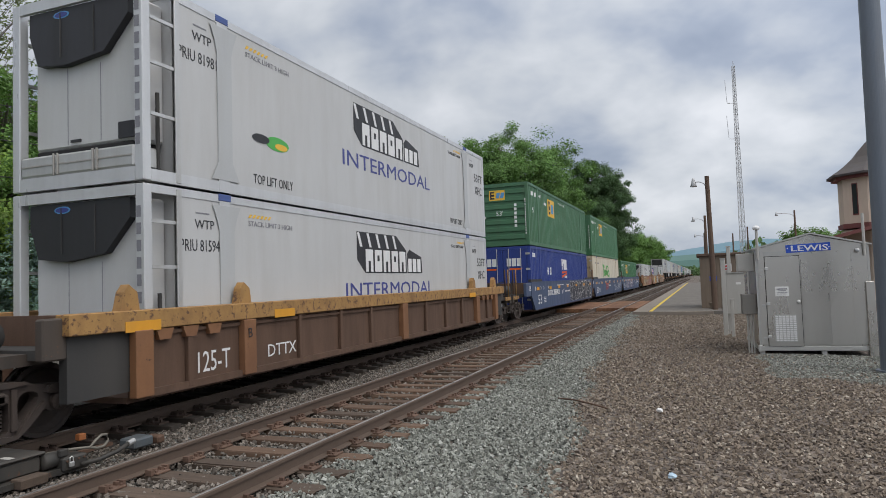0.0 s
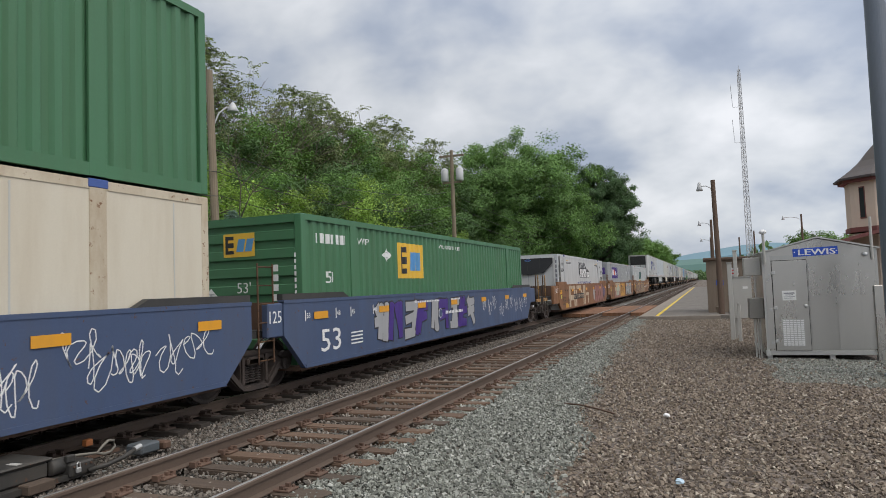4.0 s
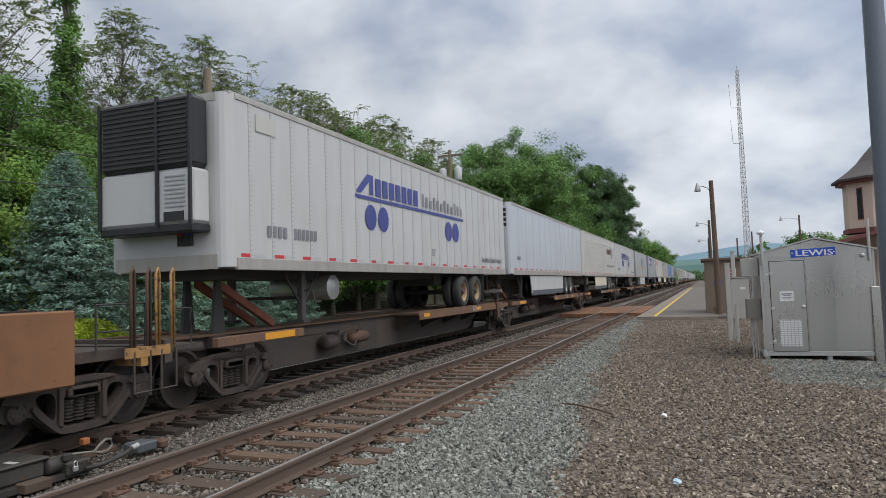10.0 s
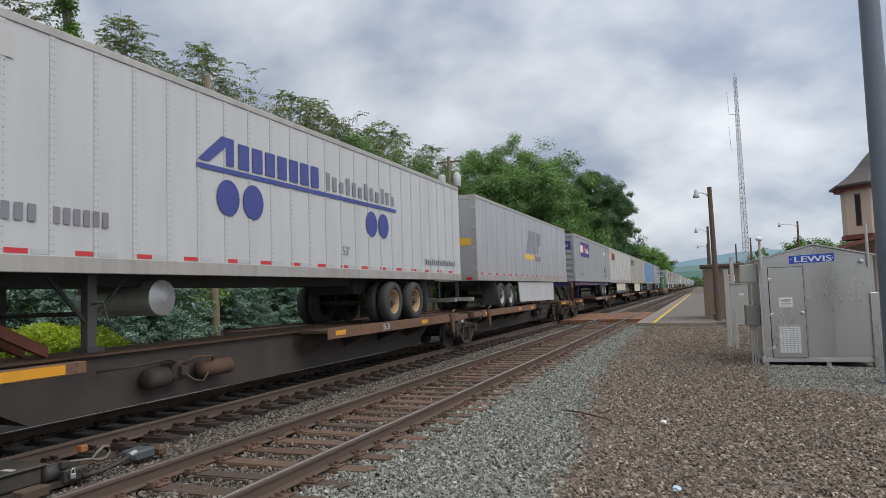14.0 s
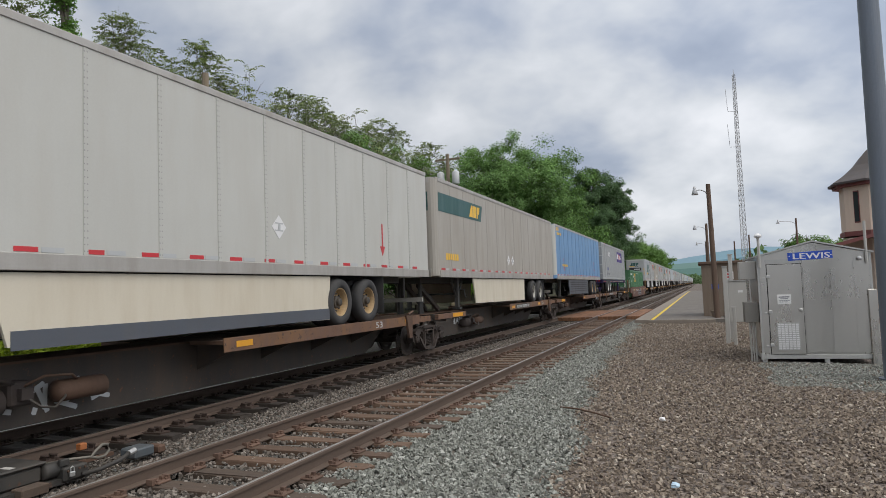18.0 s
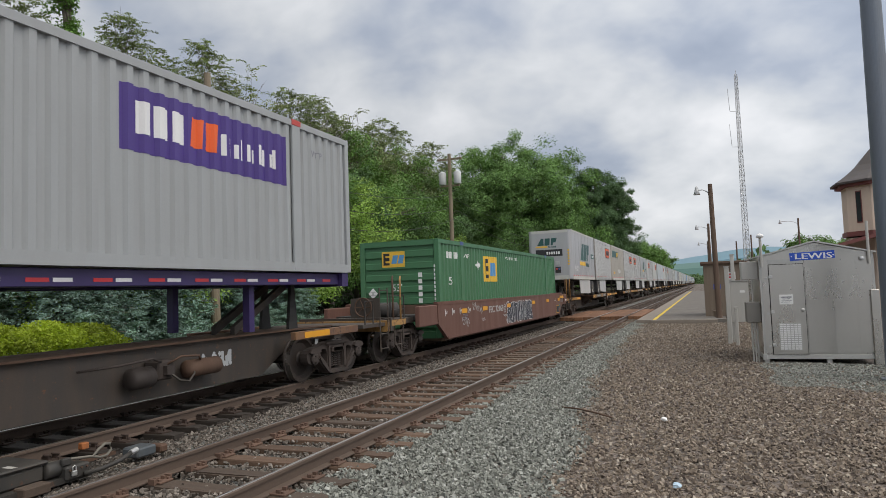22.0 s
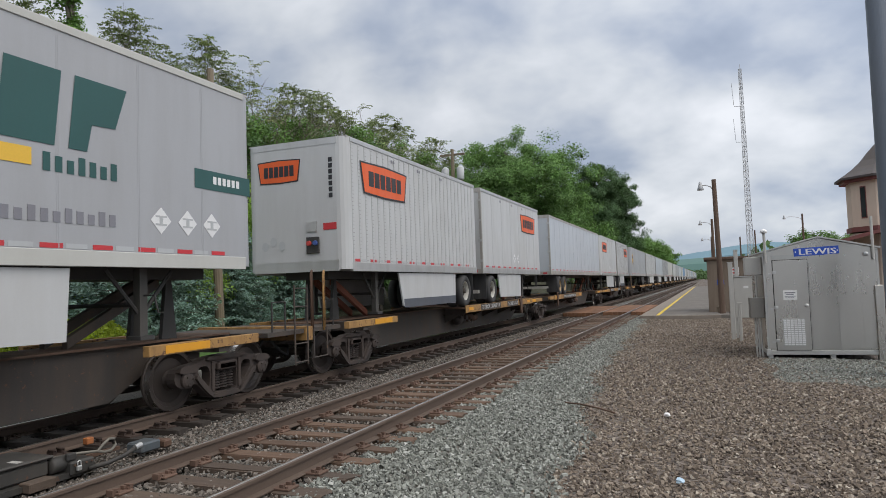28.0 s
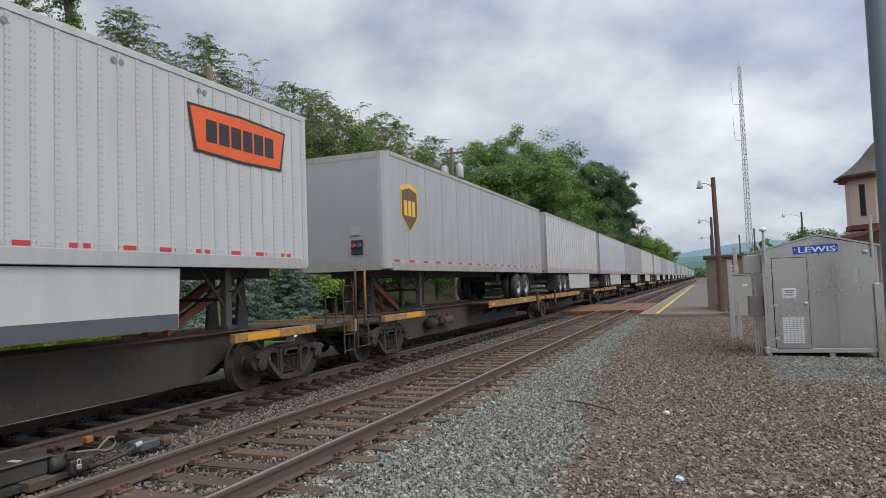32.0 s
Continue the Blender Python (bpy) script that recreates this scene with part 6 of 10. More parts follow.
# -- small shared pieces --
def ladder(parent, x, y, z0, z1, w=0.42, rungs=4, mat="spine_black", along="Y"):
    bm = bmesh.new()
    ax = Vector((0, 1, 0)) if along == "Y" else Vector((1, 0, 0))
    o = Vector((x, y, 0))
    for s in (-0.5, 0.5):
        p = o + ax * s * w
        cyl(bm, p + Vector((0, 0, z0)), p + Vector((0, 0, z1)), 0.018, 6)
    for i in range(rungs):
        z = z0 + 0.06 + (z1 - z0 - 0.12) * i / max(1, rungs - 1)
        cyl(bm, o - ax * w / 2 + Vector((0, 0, z)), o + ax * w / 2 + Vector((0, 0, z)), 0.014, 6)
    return part("ladder", bm, mat, parent)


def coupler(parent, y, s):
    bm = B(-0.08, 0.08, min(y, y + s * 0.75), max(y, y + s * 0.75), 0.72, 0.90)
    box(bm, -0.16, 0.16, min(y + s * 0.6, y + s * 0.9), max(y + s * 0.6, y + s * 0.9), 0.68, 0.94)
    part("coupler", bm, "truck_iron", parent)
    part("air_hose", tube(bmesh.new(), [(0.3, y + s * 0.1, 0.8), (0.32, y + s * 0.4, 0.55), (0.3, y + s * 0.7, 0.42), (0.2, y + s * 0.85, 0.55)], 0.025, 6), "rubber", parent)


def brake_rods(parent, y):
    """Cranked handrail and brake gear on an end platform."""
    bm = bmesh.new()
    tube(bm, [(1.2, y - 0.5, 1.0), (1.2, y - 0.5, 1.65), (1.2, y + 0.3, 1.65), (1.2, y + 0.3, 1.0)], 0.018, 6)
    tube(bm, [(1.2, y - 0.5, 1.3), (1.2, y + 0.3, 1.3)], 0.014, 6)
    part("hand_rail", bm, "undercarriage", parent)


# -- well cars --
STROKES = ((0.0, 0.0, 0.12, 1.0), (0.85, 0.0, 0.95, 1.0), (0.1, 0.92, 0.9, 0.95), (0.1, 0.5, 0.85, 0.55), (0.1, 0.06, 0.9, 0.05), (0.1, 0.95, 0.9, 0.05), (0.15, 0.05, 0.55, 0.98), (0.55, 0.98, 0.9, 0.05), (0.45, 0.1, 0.5, 0.95))


def stroke(x0, y0, x1, y1, w, flare=1.0):
    d = Vector((x1 - x0, y1 - y0)).normalized()
    q = Vector((-d.y, d.x)) * w
    e = d * w * 0.6
    return [(x0 - e.x - q.x * flare, y0 - e.y - q.y * flare), (x1 + e.x - q.x, y1 + e.y - q.y), (x1 + e.x * 1.6, y1 + e.y * 1.6), (x1 + e.x + q.x, y1 + e.y + q.y), (x0 - e.x + q.x * flare, y0 - e.y + q.y * flare)]


def graffiti(parent, side, u0, u1, v0, v1, n, fill, edge, seed, weight=0.11, rim=0.035, shade=None):
    """Painted scrawl of fat strokes that spell nothing: rims first, then fills."""
    rng = random.Random(seed)
    w, h = (u1 - u0) / n, v1 - v0
    fat = weight * min(1.0, w / 0.7)
    letters = []
    for i in range(n):
        lean = rng.uniform(-0.05, 0.2) * w
        st = []
        for k in rng.sample(range(len(STROKES)), rng.choice((3, 3, 4))):
            a, b, c, d = STROKES[k]
            j = lambda: rng.uniform(-0.06, 0.06)
            st.append((u0 + w * (i + 0.12 + 0.8 * (a + j())) + lean * b, v0 + fat + (h - 2 * fat) * min(1, max(0, b + j())), u0 + w * (i + 0.12 + 0.8 * (c + j())) + lean * d, v0 + fat + (h - 2 * fat) * min(1, max(0, d + j()))))
        letters.append(st)
    flat = [s for st in letters for s in st]
    fl = [rng.uniform(0.85, 1.35) for _ in flat]
    if shade:
        decal("graffiti_shade", [stroke(a + 0.07, b - 0.05, c + 0.07, d - 0.05, fat + rim, f) for (a, b, c, d), f in zip(flat, fl)], shade, parent, side, 0.0010, thick=0.001, step=0.00004)
    grp = decal("graffiti", [stroke(*s, fat + rim, f) for s, f in zip(flat, fl)], edge, parent, side, 0.0030, "spray-painted graffiti shapes", 0.001, 0.00004)
    k = 0
    for i, st in enumerate(letters):
        mt = fill if isinstance(fill, str) else fill[i % len(fill)]
        decal("graffiti_fill", [stroke(*s, fat, fl[(k + q) % len(fl)]) for q, s in enumerate(st)], mt, grp, side, 0.0055, thick=0.001, step=0.0001)
        k += len(st)
    return grp


def tags(parent, side, u0, u1, v0, v1, n, material, seed):
    """Thin sprayed squiggles."""
    rng = random.Random(seed)
    bm = bmesh.new()
    for i in range(n):
        u = u0 + (u1 - u0) * (i + rng.random() * 0.6) / n
        v = v0 + (v1 - v0) * rng.random() * 0.5
        tall, wide, lean = (v1 - v0) * rng.uniform(0.22, 0.34), rng.uniform(0.05, 0.09), rng.uniform(0.1, 0.4)
        pts = []
        for k in range(30):
            q = k * 0.62
            y = tall * math.sin(q) * (0.7 + 0.3 * math.sin(k * 0.37 + i))
            pts.append((u + k * 0.62 * wide * 0.35 + wide * math.cos(q * 1.5 + i) + lean * y, v + tall + y))
        for a, b in zip(pts, pts[1:]):
            d = Vector((b[0] - a[0], b[1] - a[1]))
            if d.length < 1e-3:
                continue
            q = Vector((-d.y, d.x)).normalized() * 0.008
            quad = [(a[0] - q.x, a[1] - q.y), (b[0] - q.x, b[1] - q.y), (b[0] + q.x, b[1] + q.y), (a[0] + q.x, a[1] + q.y)]
            bm.faces.new([bm.verts.new(side.at(x, y, 0.004 + 0.0004 * i)) for x, y in quad])
    return part("spray_tag", bm, material, parent)


WELL_HALF = 9.35


def well_unit(y, paint_name, label, sill=1.60, coam=1.80, bog=(True, True), ends=(False, False), style="smooth", half=WELL_HALF, group="well cars", deep=8.2, up=8.85, rise=0.98, ext=0.35, art=-0.07):
    """One unit of a container well car; its bogies stand under its ends."""
    c = rolling("well_car", label, "rail car", group, y)
    x, b = 1.47, 0.34
    # deep: where the side starts to rise; up: where it ends
    for s in (1, -1):
        bm = bmesh.new()
        pts = [(-deep, b), (deep, b), (up, rise), (up, sill), (-up, sill), (-up, rise)]
        if style == "posts":
            pts = [(-8.18, b), (8.18, b), (8.18, sill - 0.02), (-8.18, sill - 0.02)]
        prism(bm, pts, "X", s * (x - 0.10), s * x)
        part("side_wall", bm, paint_name, c)
        if style == "posts":
            top = part("top_chord", B(*sorted((s * (x - 0.14), s * (x + 0.10))), -9.2, 9.2, sill - 0.24, sill + 0.02, bevel=0.012), "yellow_worn", c, "worn yellow top chord")
            part("bottom_chord", B(*sorted((s * (x + 0.001), s * (x + 0.07))), -8.18, 8.18, b, b + 0.10), "rust_steel", c)
            part("ledge", B(*sorted((s * (x + 0.001), s * (x + 0.04))), -8.18, 8.18, sill - 0.33, sill - 0.28), "rust_steel", c)
            for i, yy in enumerate((-8.1, -7.2, -5.9, -4.35, -2.85, -1.5, 0.2, 1.7, 3.2, 4.6, 6.0, 7.2, 8.1)):
                wide = yy in (-8.1, -5.9, 0.2, 6.0, 8.1)
                part("side_post", B(*sorted((s * (x + 0.001), s * (x + (0.13 if wide else 0.075)))), yy - (0.15 if wide else 0.05), yy + (0.15 if wide else 0.05), b + 0.02, sill - 0.245, bevel=0.01),
                     "well_brown" if wide else "rust_steel", c)
        else:
            part("top_chord", B(*sorted((s * (x - 0.13), s * (x + 0.012))), -up, up, sill - 0.03, sill + 0.03), paint_name, c)
            part("bottom_chord", B(*sorted((s * (x + 0.001), s * (x + 0.014))), -deep, deep, b, b + 0.07), paint_name, c)
            for t in (-1, 1):
                ya, yb = sorted((t * (up - 2.35), t * up))
                bm = bmesh.new()
                prism(bm, [(ya + (0.22 if t > 0 else 0), coam), (yb - (0.22 if t < 0 else 0), coam), (yb, sill + 0.031), (ya, sill + 0.031)], "X", s * (x - 0.14), s * (x - 0.02))
                part("coaming", bm, paint_name if style != "blue" else "undercarriage", c)
        for t in (-1, 1):
            # the end sill over the bogie
            ya, yb = sorted((t * up, t * (half + (ext if ends[(t + 1) // 2] else art))))
            joint = t > 0 and not ends[1]
            if joint:
                yb -= 0.34
            # post-sided cars: panel coloured black to paint in the shadow over the bogie
            part("end_panel", B(*sorted((s * (x - (0.30 if joint else 0.16)), s * (x - (0.12 if joint else 0.02)))), ya, yb, rise - 0.01, sill - 0.02, bevel=0.02), "spine_black" if joint or style == "posts" else paint_name, c)
    part("floor", B(-1.36, 1.36, -deep, deep, b - 0.06, b + 0.02), "rust_steel", c)
    for t in (-1, 1):
        ya, yb = sorted((t * up, t * (half + (0.3 if ends[(t + 1) // 2] else art - 0.02))))
        part("bulkhead", B(-1.36, 1.36, *sorted((t * (up - 0.06), t * (up + 0.02))), 0.95, sill), "rust_steel", c)
        part("end_deck", B(-1.25, 1.25, ya + 0.02, yb, 0.98, 1.10), "undercarriage", c)
    for k, t in enumerate((-1, 1)):
        if bog[k]:
            bogie(c, t * ((half + 0.05) if not ends[k] else half + 0.75))
        if ends[k]:
            ya, yb = sorted((t * half, t * (half + 2.05)))
            part("end_platform", B(-1.1, 1.1, ya, yb, 0.92, 1.06), "spine_black", c)
            part("end_sill", B(-1.3, 1.3, *sorted((t * (half + 1.9), t * (half + 2.05))), 0.80, 1.12), "spine_black", c)
            part("end_sill_mark", B(*sorted((1.301, 1.31)), *sorted((t * (half + 1.2), t * (half + 2.0))), 0.92, 1.06), "yellow_worn", c)
            part("draft_box", B(-0.3, 0.3, ya, yb, 0.62, 0.92), "spine_black", c)
            part("brake_stand", B(-0.5, 0.35, *sorted((t * (half + 0.7), t * (half + 0.78))), 1.06, 1.6), "spine_black", c)
            ring = [(-0.1 + 0.25 * math.cos(2 * math.pi * k / 16), t * (half + 0.83), 1.36 + 0.25 * math.sin(2 * math.pi * k / 16)) for k in range(17)]
            wheel = part("brake_wheel", tube(bmesh.new(), ring, 0.018, 6), "rust_steel", c)
            for k in range(3):
                part("spoke", cyl(bmesh.new(), ring[k * 5], ring[(k * 5 + 8) % 16], 0.012, 5), "rust_steel", wheel)
            part("air_tank", lathe(bmesh.new(), [(-0.75, 0.06), (-0.7, 0.2), (0.6, 0.2), (0.65, 0.06)], "X", 14, (0.1, t * (half + 0.45), 1.27)), "undercarriage", c, smooth=True)
            brake_rods(c, t * (half + 1.35))
            grab_iron(c, t * (half + 1.6))
            coupler(c, t * (half + 2.05), t)
        else:
            if t > 0 or not bog[k]:
                ladder(c, 1.42, t * (half - 0.05), 0.55, 2.25, 0.42, 6, "rusty_edge")
    return c


def well_marks(c, sill, orange=True, n53="logo_white", x=1.47, cap=True):
    """Stencils on the side: size marks, orange reflectors, data blocks."""
    f = Side("S", x)
    if orange:
        for u in ((-6.8, -4.7, -1.75, 2.2, 5.0, 7.6) if not cap else (-7.9, -5.2, -3.0, -0.6, 2.2, 5.0, 7.6) if n53 == "logo_white" else (-5.2, -3.0, -0.6, 2.2, 5.0, 7.6)):
            decal("reflector", [rect(u, u + 0.5, sill - 0.36, sill - 0.22)], "orange_mark", c, f, 0.016)
    if cap:
        write("53", -7.7, 0.58, 0.62, n53, c, f, 0.009, width=0.74)
        fe = Side("S", 1.45)
        write("125 T", -9.3, sill - 0.36, 0.3, "logo_white", c, fe, 0.005, width=0.6)
        decal("data_block", [rect(-6.5, -6.0, 0.62 + i * 0.075, 0.65 + i * 0.075) for i in range(4)], n53, c, f, 0.009)
    else:
        decal("data_block", [rect(-6.7, -6.25, 0.82 + i * 0.05, 0.835 + i * 0.05) for i in range(4)], "logo_grey", c, f, 0.009)
    for u, s in ((-8.2, "53"), (-7.1, "48"), (-6.5, "45"), (-5.5, "40")) if cap else ((-8.2, "53"), (-7.6, "48"), (-6.96, "45"), (-6.14, "40")):
        decal("size_mark", [rect(u, u + 0.03, sill - 0.38, sill - 0.18)], n53, c, f, 0.009)
        write(s, u + 0.05, sill - 0.33, 0.14, n53, c, f, 0.009)


# -- containers --
BOX_L, BOX_W, BOX_H = 16.154, 2.59, 2.896


def corrugated(length, z0, z1, pitch=0.285, depth=0.055, x=1.27, skip=()):
    """A pressed-steel wall with trapezoid ribs along Y."""
    bm = bmesh.new()
    prof, y = [], -length / 2
    while y < length / 2 - pitch * 0.5:
        prof += [(y, 0), (y + pitch * 0.34, 0), (y + pitch * 0.5, -depth), (y + pitch * 0.84, -depth)]
        y += pitch
    prof.append((length / 2, 0))
    lo = [bm.verts.new((x + d, p, z0)) for p, d in prof]
    hi = [bm.verts.new((x + d, p, z1)) for p, d in prof]
    for i in range(len(prof) - 1):
        bm.faces.new((lo[i], lo[i + 1], hi[i + 1], hi[i]))
    return bm


BOX_MESHES = {}


def container(name, label, y, z, material, group="containers", side="ribs", end="ribs", plain_end=False, lock="red_lock", frame_mat=None, nose=0.0, door_mat=None):
    """A 53-foot container: ribbed or flat walls in a frame of posts and rails."""
    c = rolling(name, label, "container", group, y)
    fm = frame_mat or material
    L2, x = BOX_L / 2, BOX_W / 2
    y0 = -L2 + (0.33 if nose else 0.0)      # the open frame of a cooled box ends a little short
    zb, zt = z + 0.17, z + BOX_H - 0.12
    if side == "ribs":
        key = (material, "side")
        if key not in BOX_MESHES:
            BOX_MESHES[key] = mesh_of("side_wall", corrugated(BOX_L - 0.30, 0.17, BOX_H - 0.12, x=x - 0.02), material)
        for s in (0, 180):
            w = part("side_wall", BOX_MESHES[key], None, c)
            w.matrix_basis = pose(0, 0, z, 0, 0, s)
    else:
        for s in (-1, 1):
            part("side_wall", B(*sorted((s * (x - 0.05), s * (x - 0.012))), y0 + max(0.15, nose), L2 - 0.15, zb, zt), material, c)
    part("core", B(-x + 0.07, x - 0.07, y0 + 0.07 + nose, L2 - 0.07, z + 0.1, z + BOX_H - 0.03), material, c)
    part("roof", B(-x + 0.01, x - 0.01, y0 + 0.01 + nose, L2 - 0.01, z + BOX_H - 0.029, z + BOX_H - 0.012), material, c)
    for s in (-1, 1):
        part("bottom_rail", B(*sorted((s * (x - 0.06), s * x)), y0 + 0.14, L2 - 0.14, z + 0.0, zb), fm, c)
        part("top_rail", B(*sorted((s * (x - 0.06), s * x)), y0 + 0.14, L2 - 0.14, zt, z + BOX_H), fm, c)
        for t in (-1, 1):
            part("corner_post", B(*sorted((s * (x - 0.16), s * x)), *((L2 - 0.15, L2) if t > 0 else (y0, y0 + 0.15)), z, z + BOX_H, bevel=0.012), fm, c)
            post = part("lift_post", B(*sorted((s * (x - 0.05), s * (x + 0.004))), t * 6.06 - 0.13, t * 6.06 + 0.13, z + 0.0, z + BOX_H + 0.001, bevel=0.006), fm, c)
            if lock:
                part("corner_casting", B(*sorted((s * (x - 0.1), s * (x + 0.012))), t * 6.06 - 0.15, t * 6.06 + 0.15, z + BOX_H - 0.10, z + BOX_H + 0.012, bevel=0.008), lock, post)
    for t in (-1, 1):
        part("end_rail", B(-x + 0.16, x - 0.16, *((L2 - 0.06, L2) if t > 0 else (y0, y0 + 0.06)), z, z + 0.2), fm, c)
        part("end_rail", B(-x + 0.16, x - 0.16, *((L2 - 0.06, L2) if t > 0 else (y0, y0 + 0.06)), z + BOX_H - 0.16, z + BOX_H), fm, c)
    if end == "ribs":
        for i in range(7):
            zz = z + 0.3 + i * 0.35
            if plain_end and i > 4:
                continue
            part("end_rib", B(-x + 0.17, x - 0.17, -L2 + 0.02, -L2 + 0.069, zz, zz + 0.2, bevel=0.015), material, c)
    elif end == "doors":
        for s in (-1, 1):
            d = part("door", B(*sorted((s * 0.01, s * (x - 0.17))), -L2 + 0.012, -L2 + 0.068, z + 0.21, z + BOX_H - 0.17), door_mat or material, c, "closed steel door")
            for u in (0.28, 0.85):
                part("lock_rod", cyl(bmesh.new(), (s * u, -L2 - 0.015, z + 0.12), (s * u, -L2 - 0.015, z + BOX_H - 0.1), 0.018, 8), "alu", d)
            for zz in (0.4, 1.1, 1.8, 2.5):
                part("hinge", B(*sorted((s * (x - 0.22), s * (x - 0.02))), -L2 - 0.012, -L2 + 0.011, z + zz, z + zz + 0.09), "alu", d)
    return c


def placards(c, f, u, v, n=2, step=0.5, r=0.17):
    for i in range(n):
        decal("placard", [[(u + i * step - r, v), (u + i * step, v - r), (u + i * step + r, v), (u + i * step, v + r)]], "logo_white", c, f, 0.002)
        decal("placard_mark", [rect(u + i * step - r * 0.55, u + i * step + r * 0.55, v + k * r * 0.30 - 0.012, v + k * r * 0.30 + 0.012) for k in (-1, 1)] + [rect(u + i * step - r * 0.15, u + i * step + r * 0.15, v - 0.05, v + 0.05)], "lightgrey_box", c, f, 0.007)


def block_letters(c, f, u, v, n, w, h, material, lift=0.004, slant=0.0, name="logo_mark"):
    """A trade mark drawn as plain heavy blocks, not letters."""
    return decal(name, [rect(u + i * w, u + i * w + w * 0.82, v, v + h, slant) for i in range(n)], material, c, f, lift)


NOSE = 0.62
M["alu_white"] = paint("scuffed pale aluminium", (0.60, 0.61, 0.62), 0.38, 0.35, dirt=0.35, dirt_col=(0.36, 0.36, 0.36), grain=0.05)


def reefer_nose(c, y, z):
    """Cooling unit that stands within an open aluminium frame on the end of an insulated container."""
    unit = part("cooling_unit", B(-1.0, 1.03, y + 0.16, y + NOSE + 0.06, z + 0.62, z + 2.74, bevel=0.04), "white_panel", c, "white cooling unit with a black cover")
    f = Side("E", y + 0.16)
    decal("cover", [[(-0.97, z + 2.72), (1.0, z + 2.72), (1.0, z + 2.44), (0.53, z + 1.95), (-0.25, z + 1.85), (-0.80, z + 1.91), (-0.97, z + 2.38)]], "logo_black", unit, f, 0.0, "black moulded cover", thick=0.12)
    for u in (-0.32, 0.34):
        decal("cover_rib", [rect(u - 0.012, u + 0.012, z + 1.98, z + 2.66)], "rubber", unit, f, 0.121, thick=0.012)
        decal("seam", [rect(u - 0.006, u + 0.006, z + 0.68, z + 1.84)], "logo_grey", unit, f, 0.0005, thick=0.003)
    decal("badge", [ellipse(-0.3, z + 2.62, 0.16, 0.055)], "logo_sky", unit, f, 0.122)
    decal("badge_face", [ellipse(-0.3, z + 2.62, 0.13, 0.038)], "logo_navy", unit, f, 0.1265)
    decal("control_panel", [rect(0.70, 0.99, z + 0.66, z + 0.90)], "logo_black", unit, f, 0.001, thick=0.03)
    decal("latch", [rect(-0.25, -0.05, z + 0.70, z + 0.74)], "logo_black", unit, f, 0.001, thick=0.02)
    part("lower_lip", B(-0.95, 0.95, y + 0.14, y + NOSE, z + 0.53, z + 0.619, bevel=0.02), "dark_gap", unit)
    tank = part("fuel_tank", B(-1.12, 1.12, y + 0.0, y + 0.46, z + 0.205, z + 0.52, bevel=0.03), "alu", c, "ribbed aluminium fuel tank")
    for u in (-0.42, -0.34, 0.36, 0.44):
        part("tank_strap", B(u - 0.018, u + 0.018, y - 0.022, y + 0.0, z + 0.205, z + 0.53, bevel=0.006), "alu_dirty", tank)
    part("tank_seam", B(-1.1, 1.1, y - 0.012, y + 0.0, z + 0.36, z + 0.38), "alu_dirty", tank)
    for s in (-1, 1):
        for zz in (0.95, 1.70, 2.35):
            part("rung", B(*sorted((s * 1.245, s * 1.285)), y + 0.151, y + NOSE - 0.001, z + zz, z + zz + 0.05), "alu", c)
        part("bay_post", B(*sorted((s * 1.22, s * 1.306)), y + NOSE, y + NOSE + 0.10, z + 0.02, z + BOX_H - 0.02, bevel=0.008), "alu", c, "bare aluminium post")
        part("pipe", cyl(bmesh.new(), (s * 1.12, y + 0.45, z + 0.22), (s * 1.12, y + 0.45, z + 1.35), 0.03, 8), "undercarriage", c)
    decal("number_bars", [rect(1.16, 1.24, z + 0.5 + i * 0.24, z + 0.66 + i * 0.24) for i in range(9)], "logo_grey", c, Side("E", y), 0.002)


